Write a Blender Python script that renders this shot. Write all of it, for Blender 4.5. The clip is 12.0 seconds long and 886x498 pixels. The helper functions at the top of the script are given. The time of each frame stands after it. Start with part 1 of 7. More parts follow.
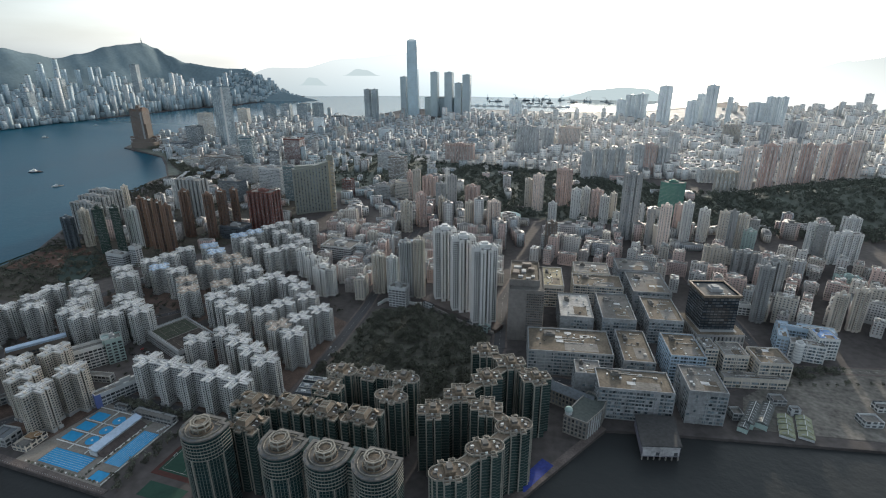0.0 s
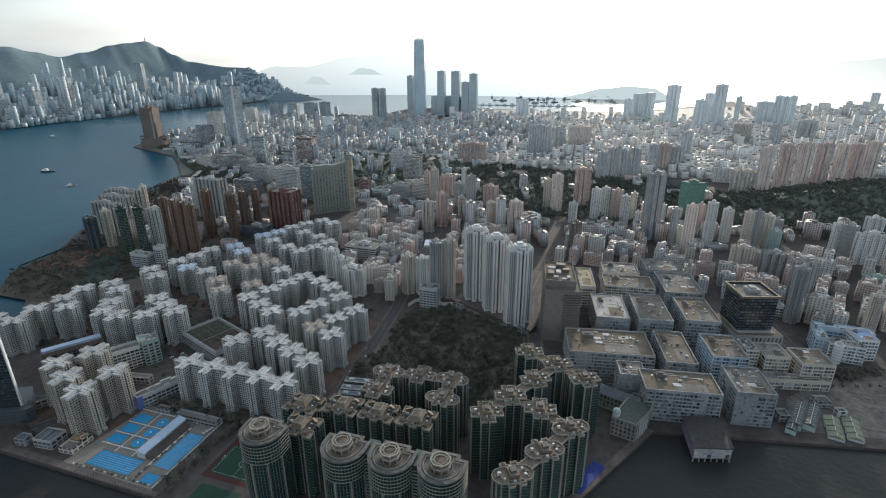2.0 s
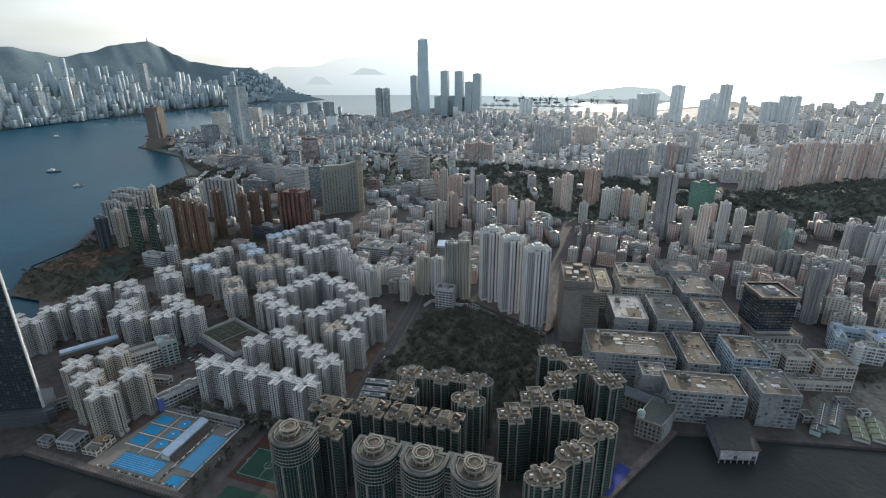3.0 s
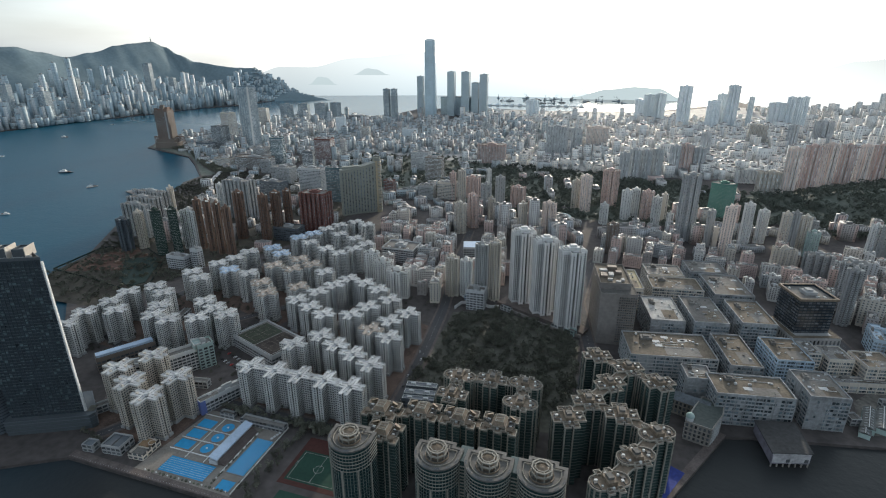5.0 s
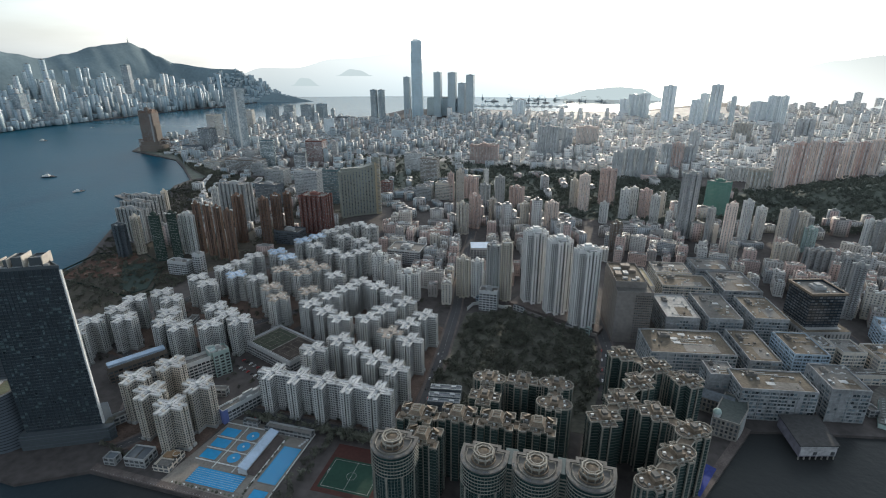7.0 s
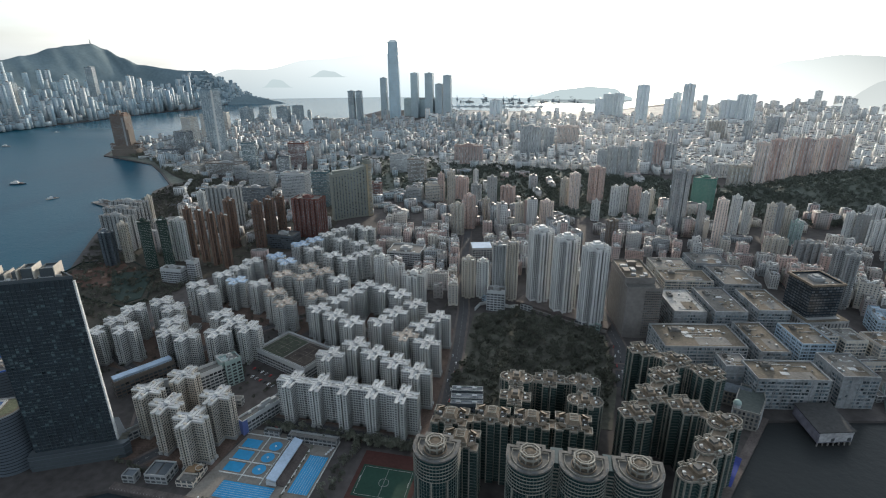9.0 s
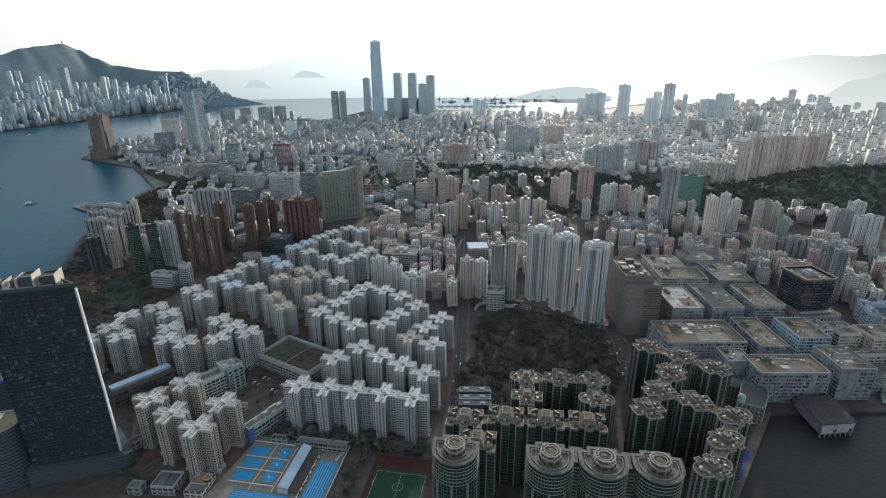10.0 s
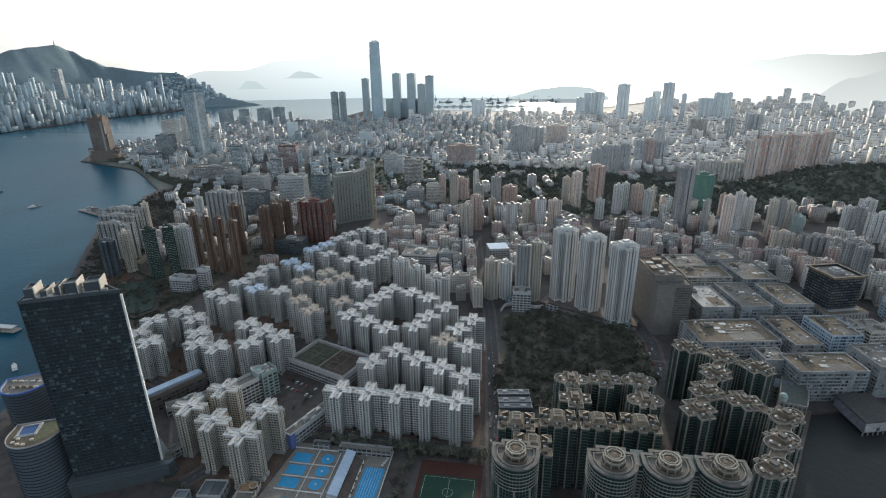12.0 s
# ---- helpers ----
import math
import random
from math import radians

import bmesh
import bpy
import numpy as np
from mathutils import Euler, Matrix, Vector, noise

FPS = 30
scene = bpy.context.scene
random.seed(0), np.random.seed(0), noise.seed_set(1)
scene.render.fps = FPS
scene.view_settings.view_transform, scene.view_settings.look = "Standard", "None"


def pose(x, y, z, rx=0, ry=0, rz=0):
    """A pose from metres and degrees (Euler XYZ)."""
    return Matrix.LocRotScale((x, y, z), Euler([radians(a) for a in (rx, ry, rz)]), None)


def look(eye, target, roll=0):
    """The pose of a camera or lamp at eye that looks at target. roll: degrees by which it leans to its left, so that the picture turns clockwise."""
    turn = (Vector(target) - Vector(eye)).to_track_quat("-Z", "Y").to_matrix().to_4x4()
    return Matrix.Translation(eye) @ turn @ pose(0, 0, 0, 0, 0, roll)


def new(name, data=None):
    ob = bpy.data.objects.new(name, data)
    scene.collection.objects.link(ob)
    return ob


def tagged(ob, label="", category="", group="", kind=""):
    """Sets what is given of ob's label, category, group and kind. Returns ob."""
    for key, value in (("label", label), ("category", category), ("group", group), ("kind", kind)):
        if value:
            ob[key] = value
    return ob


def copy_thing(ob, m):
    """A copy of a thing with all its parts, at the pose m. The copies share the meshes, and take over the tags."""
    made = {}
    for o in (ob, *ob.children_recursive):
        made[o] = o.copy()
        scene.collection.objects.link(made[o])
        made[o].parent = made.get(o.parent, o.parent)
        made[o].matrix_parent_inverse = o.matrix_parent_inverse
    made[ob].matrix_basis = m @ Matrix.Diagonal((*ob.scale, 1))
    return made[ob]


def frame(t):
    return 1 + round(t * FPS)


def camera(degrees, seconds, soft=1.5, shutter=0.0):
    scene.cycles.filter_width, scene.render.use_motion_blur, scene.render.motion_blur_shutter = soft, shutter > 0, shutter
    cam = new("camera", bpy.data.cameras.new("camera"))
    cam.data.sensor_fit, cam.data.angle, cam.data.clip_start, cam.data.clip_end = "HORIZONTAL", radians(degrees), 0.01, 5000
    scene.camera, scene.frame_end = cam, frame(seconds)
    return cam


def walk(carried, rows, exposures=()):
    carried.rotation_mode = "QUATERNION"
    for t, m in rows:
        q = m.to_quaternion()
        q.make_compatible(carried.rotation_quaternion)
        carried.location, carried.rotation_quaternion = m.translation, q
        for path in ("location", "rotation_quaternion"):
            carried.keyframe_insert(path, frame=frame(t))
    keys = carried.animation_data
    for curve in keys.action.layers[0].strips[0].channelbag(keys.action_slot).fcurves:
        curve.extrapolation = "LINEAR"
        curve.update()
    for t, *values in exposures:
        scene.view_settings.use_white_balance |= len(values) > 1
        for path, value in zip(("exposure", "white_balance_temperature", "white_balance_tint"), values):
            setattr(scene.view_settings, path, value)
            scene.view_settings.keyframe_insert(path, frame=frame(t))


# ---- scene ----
cam = camera(81.3, 12.0, 1.1)
METRES, EYE, TILT, LEAN, TURN = 283.8, 345.0, 0.0, 0.0, 17.8
ROWS = [
    (0.0, 0.0, 0.0, 0.0, -0.08, -20.48, 0.22),
    (0.5, -0.0392, 0.0025, 0.001, -0.09, -20.52, 0.2),
    (1.0, -0.0825, 0.0056, 0.002, -0.13, -20.54, 0.18),
    (1.5, -0.1219, 0.0084, 0.0028, -0.17, -20.56, 0.18),
    (2.0, -0.165, 0.0116, 0.0039, -0.19, -20.59, 0.18),
    (2.5, -0.2045, 0.0146, 0.0047, -0.21, -20.6, 0.18),
    (3.0, -0.2477, 0.018, 0.0051, -0.24, -20.59, 0.17),
    (5.0, -0.4109, 0.0329, 0.0072, -0.36, -20.56, 0.15),
    (5.5, -0.4482, 0.0364, 0.0072, -0.38, -20.57, 0.15),
    (6.0, -0.4871, 0.0401, 0.0072, -1.36, -20.54, 0.21),
    (6.5, -0.5251, 0.044, 0.0071, -2.53, -20.52, 0.25),
    (7.0, -0.5659, 0.049, 0.0068, -2.59, -20.5, 0.24),
    (9.0, -0.7369, 0.0743, 0.0035, -5.9, -20.43, 0.38),
    (9.5, -0.7793, 0.0836, 0.0038, -7.38, -20.44, 0.42),
    (10.0, -0.8245, 0.0945, 0.0037, -8.13, -20.43, 0.44),
    (10.5, -0.8648, 0.105, 0.0035, -8.49, -20.41, 0.49),
    (11.0, -0.9086, 0.1172, 0.0035, -8.79, -20.4, 0.52),
    (11.5, -0.9469, 0.1282, 0.0035, -9.0, -20.41, 0.56),
    (12.0, -0.9873, 0.1398, 0.0034, -9.09, -20.42, 0.6),
]
walk(cam, [(t, pose(0, 0, EYE, TILT, LEAN, TURN) @ pose(METRES * x, METRES * y, METRES * z, 90 + pitch, roll, yaw)) for t, x, y, z, yaw, pitch, roll in ROWS], [(0.0, 0.45), (12.0, 0.45)])

# ---- world, sun and light ----
SUN_YAW, SUN_UP = 3.0, 11.5          # degrees: clockwise from +y, above the horizon
world = bpy.data.worlds.new("world")
scene.world = world
world.use_nodes = True
wt = world.node_tree
sky = wt.nodes.new("ShaderNodeTexSky")
sky.sky_type, sky.sun_disc = "NISHITA", False
sky.sun_elevation, sky.sun_rotation = radians(SUN_UP), radians(SUN_YAW)
sky.air_density, sky.dust_density, sky.ozone_density, sky.altitude = 1.0, 2.5, 3.0, 100.0
wt.nodes["Background"].inputs[1].default_value = 0.13
# thin bright haze veils the clear sky: less colour, and a white that grows towards the sun's side
pale, veil, side = wt.nodes.new("ShaderNodeHueSaturation"), wt.nodes.new("ShaderNodeVectorMath"), wt.nodes.new("ShaderNodeVectorMath")
grow, white, where = wt.nodes.new("ShaderNodeMapRange"), wt.nodes.new("ShaderNodeMix"), wt.nodes.new("ShaderNodeTexCoord")
pale.inputs["Saturation"].default_value = 0.45
side.operation, side.inputs[1].default_value = "DOT_PRODUCT", (math.sin(radians(SUN_YAW)), math.cos(radians(SUN_YAW)), 0.0)
grow.interpolation_type = "SMOOTHSTEP"
for key, value in (("From Min", 0.42), ("From Max", 0.97), ("To Min", 0.0), ("To Max", 1.0)):
    grow.inputs[key].default_value = value
white.data_type = "RGBA"
white.inputs["A"].default_value, white.inputs["B"].default_value = (1.45, 1.75, 1.95, 1), (5.6, 6.0, 6.0, 1)
veil.operation = "ADD"
wt.links.new(where.outputs["Generated"], side.inputs[0])
wt.links.new(side.outputs["Value"], grow.inputs["Value"])
wt.links.new(grow.outputs[0], white.inputs["Factor"])
wt.links.new(sky.outputs[0], pale.inputs["Color"])
wt.links.new(pale.outputs[0], veil.inputs[0])
cloud, stretch, shade, uneven = wt.nodes.new("ShaderNodeTexNoise"), wt.nodes.new("ShaderNodeVectorMath"), wt.nodes.new("ShaderNodeMapRange"), wt.nodes.new("ShaderNodeVectorMath")
cloud.inputs["Scale"].default_value, cloud.inputs["Detail"].default_value = 3.0, 6
stretch.operation, stretch.inputs[1].default_value, uneven.operation = "MULTIPLY", (1.0, 1.0, 6.0), "SCALE"
for key, value in (("From Min", 0.35), ("From Max", 0.68), ("To Min", 0.76), ("To Max", 1.2)):
    shade.inputs[key].default_value = value
wt.links.new(where.outputs["Generated"], stretch.inputs[0])
wt.links.new(stretch.outputs[0], cloud.inputs["Vector"])
wt.links.new(cloud.outputs["Fac"], shade.inputs["Value"])
wt.links.new(white.outputs["Result"], uneven.inputs[0])
wt.links.new(shade.outputs[0], uneven.inputs["Scale"])
wt.links.new(uneven.outputs[0], veil.inputs[1])
wt.links.new(veil.outputs[0], wt.nodes["Background"].inputs[0])
sun_data = bpy.data.lights.new("sun", "SUN")
sun_data.energy, sun_data.angle, sun_data.color = 2.7, radians(0.8), (1.0, 0.88, 0.72)
sun = new("sun", sun_data)
sy, su = radians(SUN_YAW), radians(SUN_UP)
sun.matrix_world = look((0, 0, 900), Vector((0, 0, 900)) - 100 * Vector((math.sin(sy) * math.cos(su), math.cos(sy) * math.cos(su), math.sin(su))))


# ---- materials ----
def mat(name, col, rough=0.75, vary=0.12, grain=0.35, spec=0.3, metal=0.0, own=0.0, bump=0.0, stain=0.02, panes=0.0):
    """A worn surface: colour with stains and grain; own: how far each object's brightness differs; panes: the same from pane to pane."""
    m = bpy.data.materials.new(name)
    m.use_nodes = True
    n, l = m.node_tree.nodes, m.node_tree.links
    b = n["Principled BSDF"]
    geo = n.new("ShaderNodeNewGeometry")
    big, small = n.new("ShaderNodeTexNoise"), n.new("ShaderNodeTexNoise")
    big.inputs["Scale"].default_value, small.inputs["Scale"].default_value = stain, grain
    big.inputs["Detail"].default_value, small.inputs["Detail"].default_value = 4, 5
    l.new(geo.outputs["Position"], big.inputs["Vector"]), l.new(geo.outputs["Position"], small.inputs["Vector"])
    add = n.new("ShaderNodeMath")
    add.operation = "ADD"
    l.new(big.outputs["Fac"], add.inputs[0]), l.new(small.outputs["Fac"], add.inputs[1])
    span = n.new("ShaderNodeMapRange")
    span.inputs["From Min"].default_value, span.inputs["From Max"].default_value = 0.6, 1.4
    span.inputs["To Min"].default_value, span.inputs["To Max"].default_value = 1 - vary * 1.6, 1 + vary
    l.new(add.outputs[0], span.inputs["Value"])
    last = span.outputs[0]
    if own:
        info, more, mul = n.new("ShaderNodeObjectInfo"), n.new("ShaderNodeMapRange"), n.new("ShaderNodeMath")
        more.inputs["To Min"].default_value, more.inputs["To Max"].default_value = 1 - own, 1 + own
        mul.operation = "MULTIPLY"
        l.new(info.outputs["Random"], more.inputs["Value"])
        l.new(last, mul.inputs[0]), l.new(more.outputs[0], mul.inputs[1])
        last = mul.outputs[0]
    if panes:
        more, mul = n.new("ShaderNodeMapRange"), n.new("ShaderNodeMath")
        more.inputs["To Min"].default_value, more.inputs["To Max"].default_value = 1 - panes * 0.5, 1 + panes
        mul.operation = "MULTIPLY"
        l.new(geo.outputs["Random Per Island"], more.inputs["Value"])
        l.new(last, mul.inputs[0]), l.new(more.outputs[0], mul.inputs[1])
        last = mul.outputs[0]
    sc = n.new("ShaderNodeVectorMath")
    sc.operation = "SCALE"
    sc.inputs[0].default_value = col
    l.new(last, sc.inputs["Scale"])
    l.new(sc.outputs[0], b.inputs["Base Color"])
    b.inputs["Roughness"].default_value, b.inputs["Metallic"].default_value = rough, metal
    b.inputs["Specular IOR Level"].default_value = spec
    if bump:
        bu = n.new("ShaderNodeBump")
        bu.inputs["Strength"].default_value, bu.inputs["Distance"].default_value = bump, 0.3
        l.new(small.outputs["Fac"], bu.inputs["Height"])
        l.new(bu.outputs[0], b.inputs["Normal"])
    return m


def many_paints(name, colours, rough=0.6, islands=False):
    """House paint that differs from building to building."""
    m = mat(name, (1, 1, 1), rough, 0.16, 0.4)
    n, l = m.node_tree.nodes, m.node_tree.links
    info, ramp = n.new("ShaderNodeNewGeometry" if islands else "ShaderNodeObjectInfo"), n.new("ShaderNodeValToRGB")
    ramp.color_ramp.interpolation = "CONSTANT"
    while len(ramp.color_ramp.elements) < len(colours):
        ramp.color_ramp.elements.new(0.5)
    for i, c in enumerate(colours):
        ramp.color_ramp.elements[i].position = i / len(colours)
        ramp.color_ramp.elements[i].color = (*c, 1)
    l.new(info.outputs["Random Per Island" if islands else "Random"], ramp.inputs["Fac"])
    sc = next(x for x in n if x.type == "VECT_MATH")
    l.new(ramp.outputs["Color"], sc.inputs[0])
    return m


def water_material():
    m = bpy.data.materials.new("harbour_water")
    m.use_nodes = True
    n, l = m.node_tree.nodes, m.node_tree.links
    b = n["Principled BSDF"]
    b.inputs["Roughness"].default_value, b.inputs["IOR"].default_value = 0.34, 1.33
    b.inputs["Specular Tint"].default_value = (0.6, 0.95, 1.0, 1)
    # greyer in the basins by the quays; out in the harbour the colour holds the blue of haze and reflected sky;
    # glassier towards the far anchorage
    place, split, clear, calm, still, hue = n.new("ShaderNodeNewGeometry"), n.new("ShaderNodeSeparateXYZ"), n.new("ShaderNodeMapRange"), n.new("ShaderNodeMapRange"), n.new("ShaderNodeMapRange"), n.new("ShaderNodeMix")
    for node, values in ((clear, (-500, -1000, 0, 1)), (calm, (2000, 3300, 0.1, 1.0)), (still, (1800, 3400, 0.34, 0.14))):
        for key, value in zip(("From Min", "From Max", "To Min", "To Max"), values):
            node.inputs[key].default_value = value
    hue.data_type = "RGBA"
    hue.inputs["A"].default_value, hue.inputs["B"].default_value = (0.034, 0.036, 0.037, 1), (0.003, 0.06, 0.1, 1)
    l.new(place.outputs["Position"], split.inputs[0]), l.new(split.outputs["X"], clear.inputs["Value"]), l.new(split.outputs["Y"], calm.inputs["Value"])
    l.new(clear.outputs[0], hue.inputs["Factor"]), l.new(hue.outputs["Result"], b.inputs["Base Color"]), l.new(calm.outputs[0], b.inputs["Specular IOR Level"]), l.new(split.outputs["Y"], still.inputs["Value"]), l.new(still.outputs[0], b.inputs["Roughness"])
    geo, bu, smooth = n.new("ShaderNodeNewGeometry"), n.new("ShaderNodeBump"), n.new("ShaderNodeMapRange")
    sw, ch, add = n.new("ShaderNodeTexNoise"), n.new("ShaderNodeTexNoise"), n.new("ShaderNodeMath")
    sw.inputs["Scale"].default_value, sw.inputs["Detail"].default_value = 0.03, 3
    ch.inputs["Scale"].default_value, ch.inputs["Detail"].default_value = 0.16, 4
    l.new(geo.outputs["Position"], sw.inputs["Vector"]), l.new(geo.outputs["Position"], ch.inputs["Vector"])
    l.new(sw.outputs["Fac"], add.inputs[0]), l.new(ch.outputs["Fac"], add.inputs[1])
    bu.inputs["Distance"].default_value = 0.9
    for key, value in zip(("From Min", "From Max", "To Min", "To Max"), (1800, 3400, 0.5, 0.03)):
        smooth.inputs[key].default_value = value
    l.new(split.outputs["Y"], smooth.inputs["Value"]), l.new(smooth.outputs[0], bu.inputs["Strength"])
    l.new(add.outputs[0], bu.inputs["Height"]), l.new(bu.outputs[0], b.inputs["Normal"])
    return m


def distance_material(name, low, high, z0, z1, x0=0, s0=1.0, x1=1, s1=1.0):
    """The plain far backdrop: sea and hills lost in bright air, painted into emission, brighter towards the sun's side.
    """
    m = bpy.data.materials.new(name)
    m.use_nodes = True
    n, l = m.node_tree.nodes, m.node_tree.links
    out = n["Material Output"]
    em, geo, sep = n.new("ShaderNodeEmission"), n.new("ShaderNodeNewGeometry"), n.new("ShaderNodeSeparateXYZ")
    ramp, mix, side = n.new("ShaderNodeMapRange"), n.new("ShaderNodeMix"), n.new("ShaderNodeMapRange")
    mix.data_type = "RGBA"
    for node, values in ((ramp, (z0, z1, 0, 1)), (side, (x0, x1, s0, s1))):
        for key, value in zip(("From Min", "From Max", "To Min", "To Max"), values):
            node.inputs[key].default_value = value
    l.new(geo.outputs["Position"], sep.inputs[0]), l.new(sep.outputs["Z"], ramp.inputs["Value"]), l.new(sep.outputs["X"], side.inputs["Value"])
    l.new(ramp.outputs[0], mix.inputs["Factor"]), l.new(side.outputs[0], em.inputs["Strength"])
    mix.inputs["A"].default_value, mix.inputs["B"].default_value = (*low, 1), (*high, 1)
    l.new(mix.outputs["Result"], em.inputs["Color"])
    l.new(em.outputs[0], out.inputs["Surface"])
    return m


PAINT = {
    "white": mat("white_render", (0.6, 0.61, 0.6), own=0.08), "cream": mat("cream_render", (0.52, 0.48, 0.42), own=0.12),
    "grey": mat("grey_render", (0.34, 0.35, 0.35), own=0.15), "pink": mat("pink_tiles", (0.52, 0.4, 0.36), own=0.12),
    "brown": mat("brown_tiles", (0.185, 0.122, 0.094), own=0.1), "red": mat("red_brick_tiles", (0.17, 0.08, 0.07), own=0.1),
    "brick": mat("brick_tiles", (0.17, 0.145, 0.125), own=0.1), "pale": mat("pale_concrete", (0.45, 0.47, 0.48), own=0.05),
    "dark": mat("dark_cladding", (0.09, 0.11, 0.13), 0.35, spec=0.5, own=0.2), "glass": mat("glass_cladding", (0.1, 0.16, 0.18), 0.2, spec=0.6, own=0.2),
    "net": mat("green_scaffold_net", (0.09, 0.2, 0.165), own=0.1), "net_dark": mat("dark_green_scaffold_net", (0.024, 0.045, 0.038), own=0.1),
    "teal": mat("teal_render", (0.34, 0.44, 0.42), own=0.1), "orange": mat("orange_render", (0.7, 0.6, 0.54), own=0.08),
    # shore and haze: wall colours with the air between painted in
    "shore": mat("hazed_blue_cladding", (0.2, 0.27, 0.31), 0.5, own=0.1), "factory": mat("stained_blue_grey_render", (0.27, 0.285, 0.295), 0.8, 0.3, 0.3, own=0.12, stain=0.06), "haze": mat("haze_pale_cladding", (0.74, 0.79, 0.81), 0.5, own=0.12), "steel": mat("steel_blue_glazing", (0.33, 0.41, 0.45), 0.35, own=0.1), "blue": mat("blue_paint", (0.36, 0.46, 0.55), own=0.05),
}
CITY_PAINTS = [(0.54, 0.51, 0.47), (0.5, 0.39, 0.36), (0.5, 0.5, 0.49), (0.58, 0.58, 0.57), (0.38, 0.36, 0.35), (0.54, 0.42, 0.385), (0.42, 0.45, 0.47), (0.5, 0.47, 0.42)]
CITY, CITY_JOINED = many_paints("city_paint", CITY_PAINTS), many_paints("joined_city_paint", CITY_PAINTS, islands=True)
# district walls greyed and cooled: haze put into the paint
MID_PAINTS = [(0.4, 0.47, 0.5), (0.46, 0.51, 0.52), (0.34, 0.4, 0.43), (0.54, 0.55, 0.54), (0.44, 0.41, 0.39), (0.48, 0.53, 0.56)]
MID_JOINED = many_paints("haze_grey_district_paint", MID_PAINTS, islands=True)
# far walls paled by haze in their base colour
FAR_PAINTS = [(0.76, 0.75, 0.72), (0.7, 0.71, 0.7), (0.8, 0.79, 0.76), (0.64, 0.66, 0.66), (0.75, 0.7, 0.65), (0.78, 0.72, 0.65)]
FAR_JOINED = many_paints("haze_pale_city_paint", FAR_PAINTS, islands=True)
WINDOW = mat("window_glass", (0.048, 0.054, 0.06), 0.3, 0.4, 0.9, spec=0.35, panes=1.6)
# far-shore walls and glass tinted with the blue-grey of haze
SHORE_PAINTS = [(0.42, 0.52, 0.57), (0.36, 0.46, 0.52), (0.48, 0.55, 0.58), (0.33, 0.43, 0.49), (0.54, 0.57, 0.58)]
SHORE_WINDOW = mat("hazed_shore_window_glass", (0.28, 0.36, 0.4), 0.4, 0.3, 0.3)
SHORE_JOINED = many_paints("hazed_shore_paint", SHORE_PAINTS, islands=True)
# panes of the farthest towers, lightened by painted haze
HAZE_WINDOW = mat("haze_pale_window_glass", (0.46, 0.54, 0.58), 0.3, 0.15, 0.3)
BLUE_WINDOW = mat("blue_grey_window_glass", (0.09, 0.115, 0.13), 0.2, 0.4, 0.6, spec=0.6, panes=1.3)
# glass greyed step by step with distance: haze as pane colour
MID_WINDOW = mat("mid_hazed_window_glass", (0.17, 0.19, 0.2), 0.3, 0.4, 0.9, panes=1.0)
FAR_WINDOW = mat("far_hazed_window_glass", (0.38, 0.41, 0.42), 0.3, 0.4, 0.9, panes=0.8)
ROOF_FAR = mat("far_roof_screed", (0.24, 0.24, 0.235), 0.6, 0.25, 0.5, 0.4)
ROOF = mat("roof_screed", (0.165, 0.16, 0.15), 0.85, 0.3, 0.5, 0.2, own=0.25, stain=0.06)
ROOF_BROWN = mat("roof_brown_screed", (0.13, 0.11, 0.085), 0.85, 0.35, 0.4, 0.2, own=0.15, stain=0.07)
ROOF_WHITE = mat("roof_white_coating", (0.45, 0.465, 0.47), 0.8, 0.22, 0.6, own=0.1, stain=0.08)
ROOF_BLUE = mat("roof_blue_coating", (0.38, 0.48, 0.6), 0.8, 0.14, 0.6, own=0.06, stain=0.08)
PLANT = mat("roof_plant_metal", (0.5, 0.51, 0.5), 0.55, 0.25, 0.8, own=0.3)
WATER = water_material()
SEAWALL = mat("seawall_concrete", (0.24, 0.225, 0.21), 0.9, 0.3, 0.3, bump=0.3)
EARTH = mat("city_ground", (0.078, 0.07, 0.068), 0.9, 0.35, 0.12, stain=0.012)
ASPHALT = mat("asphalt", (0.07, 0.07, 0.074), 0.9, 0.25, 0.4, stain=0.05)
PAVING = mat("paving", (0.125, 0.105, 0.098), 0.9, 0.3, 0.6, stain=0.08)
LINE = mat("road_paint", (0.42, 0.42, 0.4), 0.8)
LEAF = mat("foliage", (0.115, 0.12, 0.095), 0.8, 0.4, 0.5, own=0.3, stain=0.05)
# distant leaves, paled to hold some haze
FAR_LEAF = mat("haze_pale_foliage", (0.115, 0.13, 0.11), 0.9, 0.3, 0.08, stain=0.01)
BARK = mat("bark", (0.12, 0.09, 0.065), 0.9)
SCRUB = mat("scrub_ground", (0.1, 0.1, 0.082), 0.9, 0.4, 0.2, stain=0.02)


